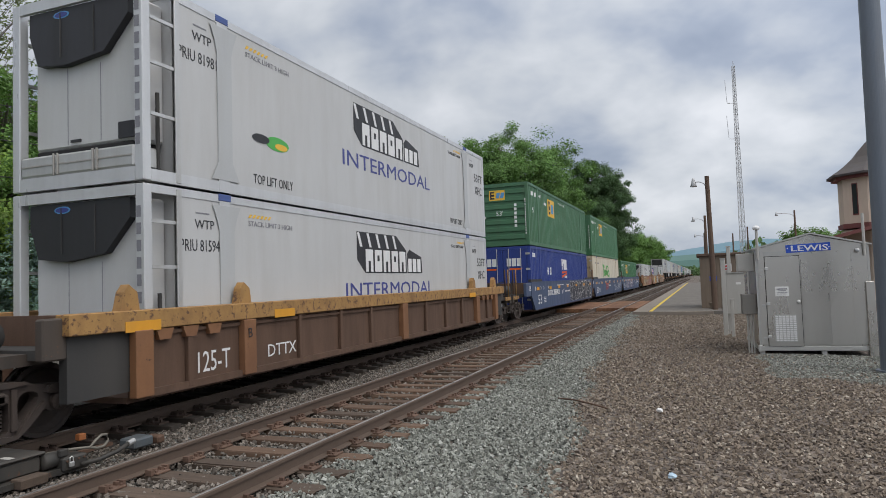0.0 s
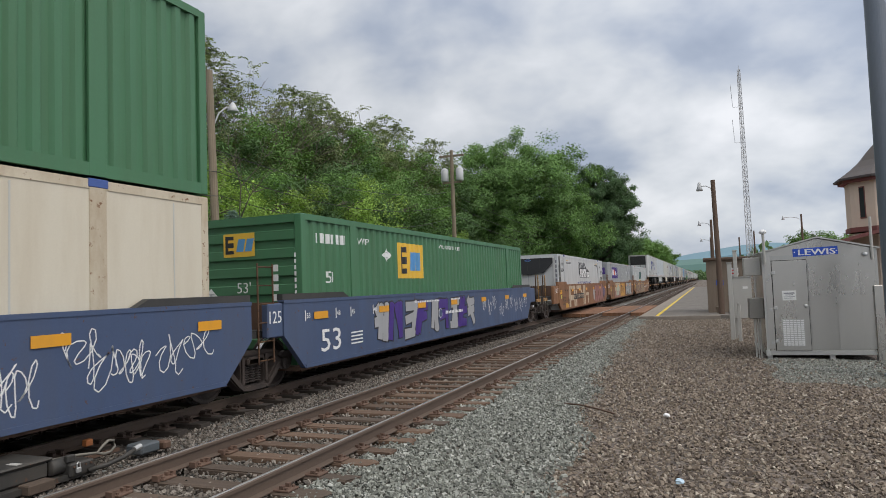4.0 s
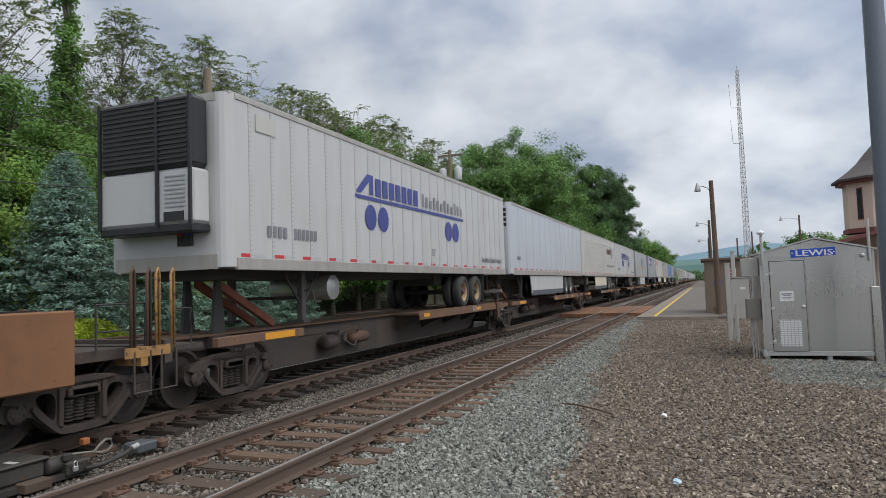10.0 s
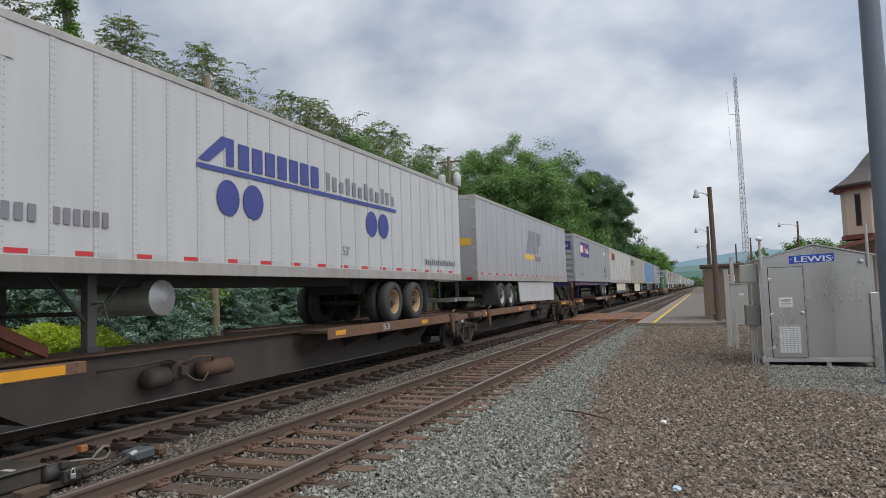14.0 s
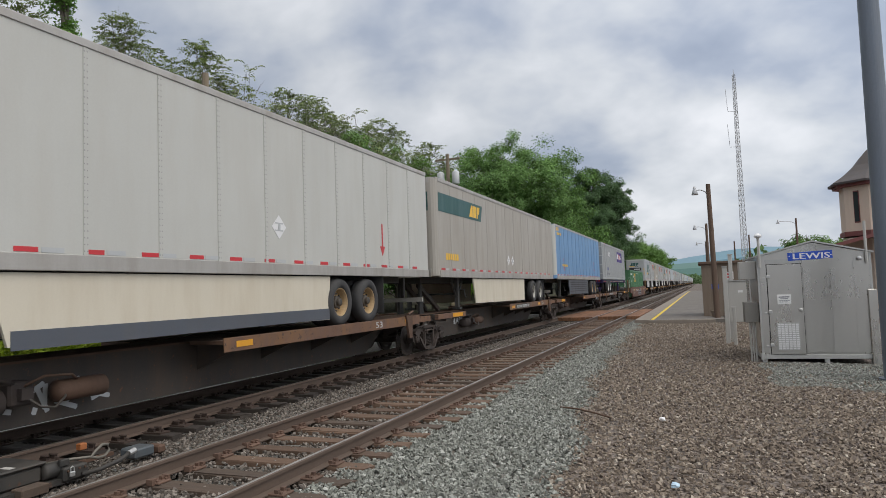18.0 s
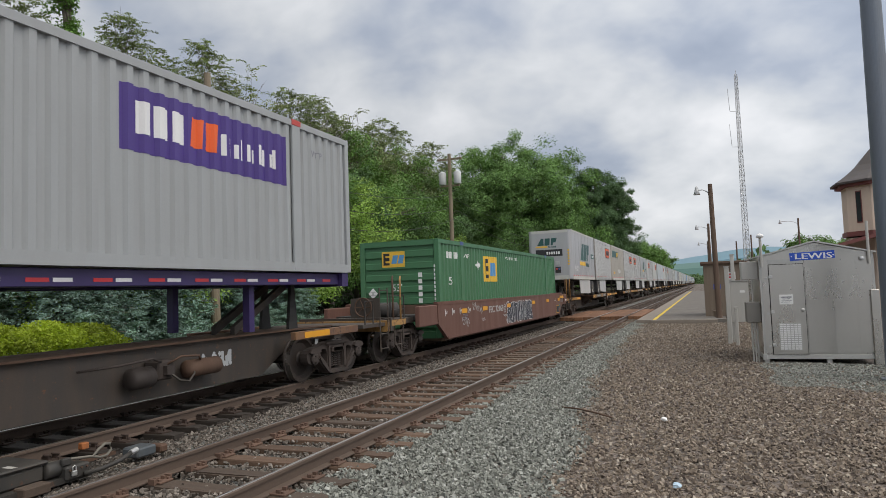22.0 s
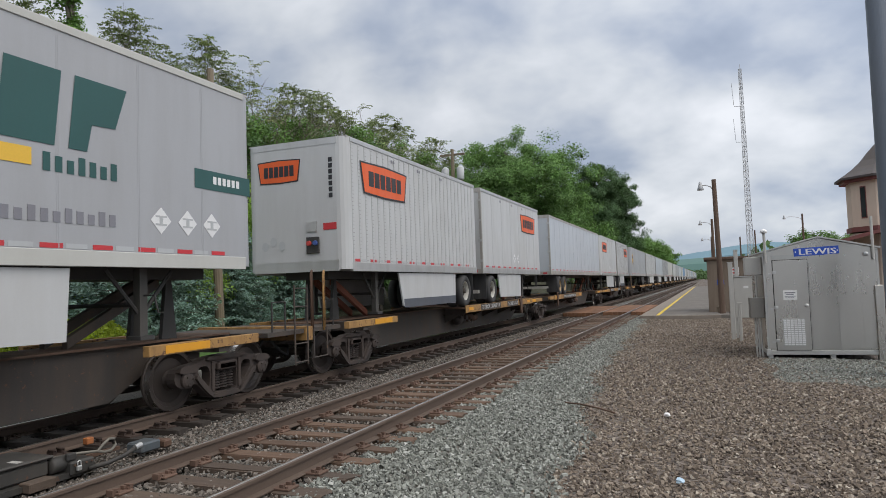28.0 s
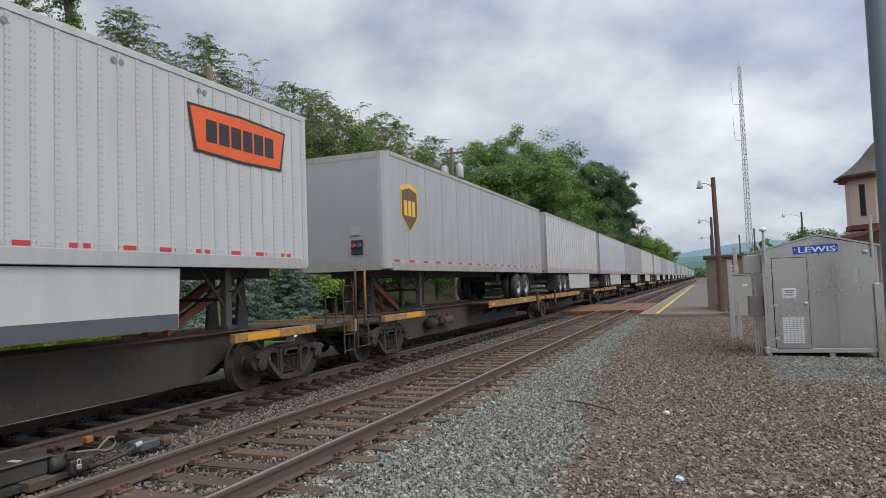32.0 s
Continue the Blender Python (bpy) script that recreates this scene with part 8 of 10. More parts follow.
def trailer(y, length, front, skin, label, posts=None, ribs=False, rim="rim_white", skirt=True, reefer=None, tandem=True, top_mat=None, group="trailers", z0=TRAILER_B, z1=TRAILER_T, skirt_mat=None, rounded=True, tape=True, axles=None, skirt_span=None, skirt_grey=False):
    """A road trailer. front: -1 when its nose points at the viewer, +1 when its doors do."""
    c = rolling("trailer", label, "trailer", group, y)
    L2, x = length / 2, 1.295
    nose, tail = front * L2, -front * L2
    # box with a rounded nose
    rr = 0.22 if rounded else 0.03
    pts = []
    for sx, sy in ((1, 1), (-1, 1)):
        for k in range(5):
            a = radians(90 * k / 4) if sx > 0 else radians(90 + 90 * k / 4)
            pts.append((sx * (x - 0.012 - rr) + rr * math.cos(a), front * (L2 - rr + rr * math.sin(a))))
    pts += [(-(x - 0.012), tail), (x - 0.012, tail)]
    bm = bmesh.new()
    prism(bm, pts, "Z", z0 + 0.05, z1 - 0.03)
    part("box", bm, skin, c)
    tm = top_mat or "alu_dirty"
    for s in (-1, 1):
        part("bottom_rail", B(*sorted((s * (x - 0.06), s * (x + 0.008))), min(nose - front * 0.24, tail), max(nose - front * 0.24, tail), z0, z0 + 0.20, bevel=0.006), tm, c)
        part("top_rail", B(*sorted((s * (x - 0.06), s * (x + 0.006))), min(nose - front * 0.24, tail), max(nose - front * 0.24, tail), z1 - 0.115, z1 - 0.012, bevel=0.006), tm, c)
    part("roof", B(-x + 0.02, x - 0.02, min(nose - front * 0.1, tail), max(nose - front * 0.1, tail), z1 - 0.029, z1), "alu_dirty", c)
    fn = Side("E", -L2)
    if front < 0:
        part("nose_rail", B(-x + 0.2, x - 0.2, -L2 - 0.008, -L2 + 0.03, z0 + 0.02, z0 + 0.26), tm, c)
        part("nose_top", B(-x + 0.2, x - 0.2, -L2 - 0.008, -L2 + 0.03, z1 - 0.17, z1 - 0.03), tm, c)
        part("gladhand_box", B(0.30, 0.62, -L2 - 0.05, -L2 - 0.009, z0 + 0.42, z0 + 0.78, bevel=0.01), "undercarriage", c)
        for u, m in ((0.38, "red_lock"), (0.54, "blue_lock")):
            part("gladhand", lathe(bmesh.new(), [(-L2 - 0.10, 0.05), (-L2 - 0.05, 0.06)], "Y", 10, (u, 0, z0 + 0.64)), m, c)
        decal("document_box", [rect(0.30, 0.55, z0 + 0.9, z0 + 1.12)], "alu", c, fn, 0.002, thick=0.03)
    else:
        part("rear_frame", B(-x, x, -L2 - 0.03, -L2 + 0.04, z0, z0 + 0.16), "alu_dirty", c)
        part("rear_header", B(-x, x, -L2 - 0.03, -L2 + 0.04, z1 - 0.16, z1), "alu_dirty", c)
        for s in (-1, 1):
            part("rear_post", B(*sorted((s * (x - 0.08), s * (x + 0.004))), -L2 - 0.03, -L2 + 0.05, z0 + 0.161, z1 - 0.161), "alu_dirty", c)
            d = part("door", B(*sorted((s * 0.006, s * (x - 0.085))), -L2 - 0.02, -L2 - 0.001, z0 + 0.17, z1 - 0.17), skin, c, "closed rear door")
            part("lock_rod", cyl(bmesh.new(), (s * 0.35, -L2 - 0.04, z0 + 0.1), (s * 0.35, -L2 - 0.04, z1 - 0.1), 0.015, 8), "alu", d)
            for zz in (0.4, 1.1, 1.8, 2.5) if y < 560 else ():
                part("hinge", B(*sorted((s * (x - 0.14), s * (x - 0.0))), -L2 - 0.045, -L2 - 0.021, z0 + zz, z0 + zz + 0.08), "alu", d)
            part("tail_lamp", B(*sorted((s * 0.9, s * 1.1)), -L2 - 0.045, -L2 - 0.031, z0 + 0.04, z0 + 0.12), "tape_red", c)
    # underride guard at the tail
    part("guard_bar", B(-1.1, 1.1, *sorted((tail - front * 0.02, tail + front * 0.08)), 1.45, 1.57), "alu_dirty", c)
    for s in (-0.5, 0.5):
        part("guard_post", B(s - 0.05, s + 0.05, *sorted((tail + front * 0.0, tail + front * 0.1)), 1.57, z0), "undercarriage", c)
    if tape:
        fs, u = Side("S", x + 0.008), -L2 + 0.35
        tp = []
        step = 0.92 if length > 10 else 0.72
        while u < L2 - 0.4:
            tp.append(rect(u, u + 0.3, z0 + 0.215, z0 + 0.275))
            u += step
        tagged(decal("reflective_tape", tp, "tape_red", c, Side("S", x - 0.012), 0.002), kind="stuff")
        tagged(decal("reflective_tape", [[(a + 0.34, b) for a, b in q] for q in tp[:-1]], "lightgrey_box", c, Side("S", x - 0.012), 0.002), kind="stuff")
    if posts:
        n = int(length / posts)
        for i in range(1, n):
            yy = -L2 + length * i / n
            part("side_post", post_mesh(skin), None, c).matrix_basis = pose(x, yy, z0 + 0.20)
    elif not ribs:
        n = round(length / 1.24)
        for i in range(1, n):
            yy = -L2 + length * i / n
            part("panel_seam", seam_mesh(skin), None, c).matrix_basis = pose(x - 0.0118, yy, z0 + 0.20)
    if ribs:
        for i in range(10):
            zz = z0 + 0.55 + i * 0.205
            part("side_rib", B(x - 0.0115, x + 0.006, -L2 + 0.3, L2 - 0.1, zz, zz + 0.028), skin, c)
    # running gear
    axles = axles or ((2.95, 4.17) if tandem else (1.08,))
    for a in axles:
        trailer_wheels(c, tail + front * a, rim)
    ay = tail + front * (sum(axles) / len(axles))
    part("slider", B(-0.62, 0.62, ay - (1.6 if tandem else 0.8), ay + (1.6 if tandem else 0.8), z0 - 0.34, z0 - 0.001), "undercarriage", c)
    part("under_frame", B(-0.55, 0.55, -L2 + 0.4, L2 - 0.4, z0 - 0.14, z0 + 0.04), "undercarriage", c)
    part("mud_flap", B(0.72, 1.26, *sorted((ay - front * (1.42 if tandem else 0.72), ay - front * (1.40 if tandem else 0.70))), 1.25, z0), "rubber", c)
    ly = nose - front * (2.75 if length > 10 else 2.05)
    for s in (-1, 1):
        leg = part("landing_leg", B(s * 0.86 - 0.06, s * 0.86 + 0.06, ly - 0.07, ly + 0.07, 1.18, z0), "leg_grey", c, "dark grey landing leg")
        part("sand_shoe", B(s * 0.86 - 0.13, s * 0.86 + 0.13, ly - 0.13, ly + 0.13, 1.12, 1.179), "undercarriage", leg)
    bm = bmesh.new()
    for s in (-1, 1):
        cyl(bm, (0.86, ly, 1.45), (0.86, ly + s * 0.6, z0 - 0.02), 0.03, 6)
    cyl(bm, (-0.86, ly, 1.62), (0.86, ly, 1.62), 0.035, 6)
    tube(bm, [(0.93, ly, 1.75), (1.12, ly, 1.75), (1.14, ly + 0.05, 1.5), (1.2, ly + 0.08, 1.5)], 0.016, 6)
    part("leg_brace", bm, "undercarriage", c)
    if skirt:
        a, b = skirt_span or ((1.9, 5.95 if front < 0 else 5.1) if not tandem else (5.5, 12.5))
        trailer_skirt(c, tail + front * a, tail + front * b, skirt_mat or "white_panel", skirt_grey)
    if reefer:
        yy = nose
        d = part("cooling_unit", B(-0.98, 0.98, *sorted((yy + front * 0.005, yy + front * 0.42)), z0 + 0.75, z1 - 1.32, bevel=0.05), "white_panel", c, "white lower half of the cooling unit")
        g = part("condenser", B(-0.98, 0.98, *sorted((yy + front * 0.005, yy + front * 0.44)), z1 - 1.315, z1 - 0.12, bevel=0.08), "logo_black", c, "black louvred condenser")
        for i in range(14):
            zz = z1 - 1.24 + i * 0.078
            part("slat", B(-0.90, 0.90, *sorted((yy + front * 0.441, yy + front * 0.462)), zz, zz + 0.03), "undercarriage", g)
        for u in (-0.98, 0.26, 0.93):
            part("strut", B(u, u + 0.05, *sorted((yy + front * 0.43, yy + front * 0.475)), z0 + 0.72, z1 - 0.13), "logo_black", c)
        for i in range(8):
            part("louvre", B(0.42, 0.82, *sorted((yy + front * 0.421, yy + front * 0.435)), z0 + 1.02 + i * 0.07, z0 + 1.045 + i * 0.07), "grey_box", d)
        part("control_panel", B(0.40, 0.80, *sorted((yy + front * 0.421, yy + front * 0.44)), z0 + 0.80, z0 + 0.95), "logo_black", d)
        part("sump", B(-0.98, 0.98, *sorted((yy + front * 0.01, yy + front * 0.43)), z0 + 0.62, z0 + 0.749, bevel=0.02), "logo_black", c)
        part("fuel_tank", lathe(bmesh.new(), [(-0.85, 0.05), (-0.8, 0.27), (0.7, 0.27), (0.75, 0.05)], "X", 18, (0.1, nose - front * 4.1, z0 - 0.32)), "alu", c, "round fuel tank", smooth=False)
    return c


def orange_badge(c, u, v, w, h, f):
    """A trade mark drawn plainly: an orange shield-like panel with a dark rim and dark bars."""
    out = [(u, v + h * 0.95), (u + w * 0.5, v + h), (u + w, v + h * 0.95), (u + w * 0.94, v + h * 0.04), (u + w * 0.5, v), (u + w * 0.06, v + h * 0.04)]
    decal("logo_rim", [out], "logo_black", c, f, 0.004)
    k = [(u + w / 2 + (a - u - w / 2) * 0.95, v + h / 2 + (b - v - h / 2) * 0.89) for a, b in out]
    decal("logo_panel", [k], "logo_orange", c, f, 0.0085)
    block_letters(c, f, u + w * 0.16, v + h * 0.28, 6, w * 0.118, h * 0.44, "logo_black", 0.013)


def yellow_pup(y, front, label, posts=0.305):
    c = trailer(y, 8.6, front, "white_panel", label, posts=posts, tandem=False, top_mat="alu", skirt_grey=posts is not None and y > 400)
    f = Side("S", 1.296 if posts else 1.284)
    orange_badge(c, -3.65 if front < 0 else 0.92, 3.87, 2.52, 0.80, f)
    if front < 0:
        e = Side("E", -4.3)
        orange_badge(c, -0.98, 4.15, 1.15, 0.55, e)
        decal("number_bars", [rect(0.88, 0.97, 3.75 + i * 0.13, 3.85 + i * 0.13) for i in range(7)], "logo_black", c, e, 0.004)
        decal("warning_label", [rect(0.72, 1.05, 3.05, 3.2)], "tape_red", c, e, 0.004)
        decal("scuff", [ellipse(-0.8 + 0.22 * k, 2.75 + 0.1 * (k % 2), 0.09, 0.11, 9) for k in range(3)], "lightgrey_box", c, e, 0.004)
    decal("vent_mark", [ellipse(-2.0 + k * 1.6 + q * 0.12, 4.86, 0.045, 0.045, 10) for k in range(3) for q in (0, 1)], "logo_grey", c, f, 0.002)
    placards(c, f, -0.2 if posts is None else 99, 2.74, 2, 0.55, 0.19) if posts is None else None
    return c


def slant_mark(c, f, u0, u1, v0, v1, col="logo_green", bar="logo_gold", word=True):
    """A trade mark drawn plainly: three heavy raked shapes over a golden bar."""
    w, h = (u1 - u0) / 3.0, v1 - v0
    decal("logo_mark", [[(u0, v0), (u0 + w * 0.98, v0), (u0 + w * 1.0, v1), (u0 + w * 0.62, v1)]], col, c, f, 0.004)
    decal("logo_mark", [rect(u0 + w * 1.10, u0 + w * 1.86, v0, v1, w * 0.10)], col, c, f, 0.004)
    decal("logo_mark", [[(u0 + w * 2.06, v0), (u0 + w * 2.34, v0), (u0 + w * 2.42, v0 + h * 0.38), (u0 + w * 2.8, v0 + h * 0.40), (u0 + w * 3.0, v1), (u0 + w * 2.16, v1)]], col, c, f, 0.004)
    if bar:
        decal("logo_bar", [rect(u0 - w * 0.25, u0 + w * 1.55, v0 - h * 0.30, v0 - h * 0.08)], bar, c, f, 0.004)
    if word:
        decal("logo_word", bars(u0 + w * 1.7, v0 - h * 0.34, 7, w * 0.17, h * 0.24, 0.4, 0, 0.4), col, c, f, 0.004)


# -- the consist, from the head of what is seen to its tail: middles along the track at the start --
M["tan_spray"] = paint("thin tan spray paint", (0.35, 0.255, 0.175), 0.7, dirt=0.5, dirt_col=(0.24, 0.13, 0.07))
M["worn_black"] = paint("faded black stencil paint", (0.055, 0.042, 0.036), 0.6, dirt=0.6, dirt_col=(0.16, 0.085, 0.05), chips=0.2, chip_col=(0.2, 0.1, 0.06))
M["logo_lemon"] = paint("lemon yellow label", (0.62, 0.58, 0.06), 0.5, dirt=0.3, dirt_col=(0.6, 0.58, 0.45))


def make_train():
    # stack cars
    u0 = well_unit(14.9, "rust_steel", "brown well car with a worn yellow top chord and ribbed sides", sill=1.48, bog=(True, True), ends=(True, True), style="posts", half=9.1)
    f = Side("S", 1.47)
    write("125-T", -7.05, 0.52, 0.44, "logo_white", u0, f, 0.004, width=0.72)
    write("B", -5.98, 0.95, 0.22, "logo_black", u0, Side("S", 1.60), 0.004)
    write("DTTX", -5.3, 0.56, 0.3, "logo_white", u0, f, 0.004, width=0.85)
    for u in (-8.4, -5.2, 5.2):
        decal("reflector", [rect(u, u + 0.6, 1.22, 1.36)], "orange_mark", u0, Side("S", 1.57), 0.002)
    for u in (-8.25, -5.9, 5.9, 8.25):
        part("guide", prism(bmesh.new(), [(u - 0.16, 1.50), (u + 0.16, 1.50), (u + 0.12, 1.74), (u - 0.02, 1.84), (u - 0.10, 1.74)], "X", 1.36, 1.50), "yellow_worn", u0)
    # black plates added to stand for the shadow under the open ends
    for t in (-1, 1):
        part("shade_plate", B(1.33, 1.46, *sorted((t * 8.185, t * 9.15)), 0.45, 1.235), "undercarriage", u0)
    for u in (-7.7, -7.2, -6.7, 6.7, 7.2, 7.7):
        part("bracket", prism(bmesh.new(), [(u - 0.16, 1.23), (u + 0.16, 1.23), (u + 0.10, 1.08), (u - 0.10, 1.08)], "X", 1.475, 1.555), "well_brown", u0)
    prime_box(14.85, 0.36, "white insulated container with a black cooling unit in a well car", False, "PRIU 81594")
    prime_box(14.85, 3.30, "white insulated container stacked on another", True, "PRIU 81981")

    specs = ((37.75, (True, True), (True, False)), (56.4, (False, True), (False, False)), (75.0, (False, True), (False, True)))
    for i, (y, bg, en) in enumerate(specs):
        w = well_unit(y, "well_blue", "faded blue well car with white stencils and graffiti", 1.58, 1.72, bg, en, "blue")
        well_marks(w, 1.58)
        ff = Side("S", 1.47)
        for k in range(2 if i == 0 else 0):
            write("DTTX 888412", -5.5 + k * 0.02, 0.90, 0.40, "logo_white", w, ff, 0.004 + k * 0.0006, width=2.8)
        write("A" if i == 0 else "C" if i == 1 else "B", -1.95, 0.9, 0.28, "logo_white", w, ff, 0.004)
        decal("round_mark", [ellipse(-1.44, 1.02, 0.13, 0.13)], "logo_white", w, ff, 0.003)
        decal("round_mark_face", [ellipse(-1.44, 1.02, 0.11, 0.11)], "well_blue", w, ff, 0.0075)
        decal("data_block", bars(-3.2, 1.36, 15, 0.115, 0.05, 0.35, 0, 0.3) + bars(-0.6, 1.36, 7, 0.115, 0.05, 0.35, 0, 0.3) + bars(-1.05, 0.98, 12, 0.12, 0.09, 0.35, 0, 0.3), "logo_white", w, ff, 0.004)
        if i == 0:
            decal("graffiti_ground", [rect(0.45, 8.1, 0.42, 1.5)], "graffiti_black", w, ff, 0.0005, thick=0.001)
            graffiti(w, ff, 0.5, 8.15, 0.40, 1.52, 11, "graffiti_black", "logo_white", 31, 0.09, 0.03)
        elif i == 1:
            for k in range(3):
                decal("painted_mark", [rect(-2.75 + k * 0.66, -2.2 + k * 0.66, 1.10, 1.22), rect(-2.55 + k * 0.66, -2.38 + k * 0.66, 0.70, 1.099)], "mark_red", w, ff, 0.005)
            tags(w, ff, 2.6, 7.6, 0.5, 1.45, 12, "logo_white", 5)
        else:
            graffiti(w, ff, -5.5, 1.5, 0.5, 1.45, 9, ("silver_panel", "logo_purple"), "logo_black", 12)
            tags(w, ff, 2.0, 8.0, 0.5, 1.4, 9, "logo_white", 6)
    c = container("container", "dark blue ribbed container with white diamond placards in a well car", 37.7, 0.36, "blue_box", end="doors", lock="blue_lock")
    ff, e = Side("S", BOX_W / 2 - 0.02, True), Side("E", -BOX_L / 2 + 0.012)
    decal("logo_mark", [[(-0.8, 2.8), (-0.55, 2.8), (-0.42, 2.55), (-0.28, 2.8), (-0.05, 2.8), (-0.3, 2.4), (-0.3, 2.2), (-0.52, 2.2), (-0.52, 2.4)], rect(0.0, 0.4, 2.2, 2.78), rect(0.46, 0.8, 2.2, 2.78)], "logo_white", c, ff, 0.003, "pale trade shapes")
    decal("logo_swoosh", [[(-0.75, 1.98), (0.78, 2.05), (0.78, 2.12), (-0.75, 2.1)], [(-0.8, 1.72), (0.78, 1.94), (0.78, 2.02), (-0.55, 1.88)]], "logo_orange", c, ff, 0.003)
    decal("logo_word", bars(0.05, 1.74, 7, 0.105, 0.13), "logo_white", c, ff, 0.003)
    placards(c, ff, -4.29, 2.12, 2, 0.65, 0.23)
    for u in (-1.0, 0.18):
        block_letters(c, e, u, 2.35, 3, 0.24, 0.36, "logo_white", 0.004)
        decal("logo_swoosh", [rect(u + 0.05, u + 0.65, 2.18, 2.26, 0.1)], "logo_orange", c, e, 0.004)
    placards(c, e, -0.7, 1.2, 2, 0.7, 0.2)
    decal("number_bars", bars(-7.6, 2.75, 4, 0.15, 0.2), "logo_white", c, ff, 0.003)
    c = container("container", "weathered green ribbed container stacked on a blue one", 37.7, 3.30, "green_old", lock=None)
    emp_marks(c, 3.30)
    c = container("container", "cream-white flat-sided container with rust streaks in a well car", 56.4, 0.36, "cream", side="flat", end="doors", lock="blue_lock", door_mat="cream_rusty", frame_mat="cream_edge")
    ff = Side("S", BOX_W / 2 - 0.012)
    for i in range(13):
        yy = -7.4 + i * 1.23
        part("panel_joint", B(1.2832, 1.2865, yy - 0.012, yy + 0.012, 0.55, 3.1), "white_dull", c)
    decal("logo_mark", [[(-2.72, 2.75), (-1.7, 2.65), (-1.7, 2.45), (-2.1, 2.48), (-2.1, 1.75), (-2.38, 1.72), (-2.38, 2.52), (-2.72, 2.55)], rect(-1.95, -1.75, 1.78, 2.3), rect(-1.65, -1.15, 1.78, 2.28), rect(-1.05, -0.62, 1.85, 2.28), rect(-0.52, -0.34, 1.85, 2.28)], "logo_lime", c, ff, 0.003, "bright green trade shapes")
    decal("logo_curl", [[(-0.8, 2.4), (-0.2, 2.68), (0.6, 2.62), (1.2, 2.2), (1.3, 1.8), (1.0, 1.68), (0.3, 1.75), (-0.4, 1.9)]], "logo_lime", c, ff, 0.003)
    decal("logo_curl_light", [[(-0.55, 2.32), (-0.1, 2.52), (0.5, 2.46), (0.2, 2.25), (-0.3, 2.1)], [(0.1, 1.9), (0.7, 2.15), (1.05, 2.0), (0.9, 1.82)], ellipse(0.75, 2.36, 0.18, 0.1, 10)], "cream", c, ff, 0.0075, step=0.0004)
    fe = Side("E", -BOX_L / 2 + 0.012)
    write("TGXU", 0.22, 2.35, 0.22, "logo_black", c, fe, 0.003, width=0.34)
    write("560604", 0.62, 2.35, 0.22, "logo_black", c, fe, 0.003, width=0.46)
    decal("old_placard", [[(0.26, 1.45), (0.48, 1.15), (0.70, 1.45), (0.48, 1.75)]], "hub_dark", c, fe, 0.003)
    write("WTP", -5.5 - 1.2, 2.7, 0.18, "logo_grey", c, ff)
    write("STACK LIMIT 3 HIGH", -5.7, 2.72, 0.12, "logo_grey", c, ff)
    c = container("container", "green ribbed container with a yellow panel, stacked on a cream one", 56.4, 3.30, "green_box", lock=None)
    emp_marks(c, 3.30, number="EMHU 640804")
    c = container("container", "green ribbed container with a yellow panel in a blue well car", 75.1, 0.36, "green_box", lock=None)
    emp_marks(c, 0.36)

    specs = ((98.3, (True, True), (True, False)), (117.45, (False, True), (False, False)), (136.65, (False, True), (False, True)))
    for i, (y, bg, en) in enumerate(specs):
        w = well_unit(y, "well_brown", "rust-brown well car covered in graffiti", 1.62, 1.80, bg, en, deep=8.05, up=8.6, rise=0.72, art=0.15)
        ff = Side("S", 1.47)
        well_marks(w, 1.62, n53="worn_black")
        decal("reflector", [rect(-8.28, -7.83, 1.16, 1.36)], "orange_mark", w, ff, 0.002)
        decal("label", [rect(-8.12, -7.92, 0.94, 1.12)], "logo_lemon", w, ff, 0.002)
        if i == 0:
            cream = [rect(-5.95, -5.5, 0.40, 1.58, 0.06), rect(-5.48, -4.1, 1.34, 1.56), rect(-5.48, -4.65, 0.76, 1.06), rect(-4.55, -4.2, 0.40, 1.30, 0.05), rect(-4.02, -3.72, 0.40, 1.33, 0.05),
                     rect(-3.68, -2.2, 1.36, 1.56), [(-2.6, 1.34), (-2.2, 1.34), (-1.7, 1.1), (-2.0, 1.08)], rect(-1.55, -1.22, 0.42, 1.56, 0.04), rect(-1.12, -0.78, 0.42, 1.56, 0.04), rect(-0.5, 0.45, 0.92, 1.10, 0.0), rect(0.1, 0.38, 0.45, 0.91)]
            decal("graffiti", cream, "cream_spray", w, ff, 0.002, "cream spray-painted bars", 0.001, 0.0001)
            decal("mark_panel", [rect(-4.64, -1.36, 0.80, 1.10)], "logo_black", w, ff, 0.005)
            for k in range(2):
                write("DTTX 727373", -4.5 + k * 0.015, 0.86, 0.26, "cream_spray", w, ff, 0.0095 + k * 0.0006, width=2.95)
            decal("painted_panel", [rect(-6.95, -6.1, 0.42, 0.66)], "yellow_bright", w, ff, 0.003)
            fat_letters("ZOOR", w, ff, 2.95, 6.8, 0.42, 1.52, "logo_pink", "logo_maroon", 0.07, 0.035)
            decal("graffiti_shade", [[(6.55, 0.42), (6.95, 0.50), (7.02, 0.95), (6.80, 1.18), (6.85, 1.50), (6.60, 1.54)]], "graffiti_black", w, ff, 0.0012, thick=0.001)
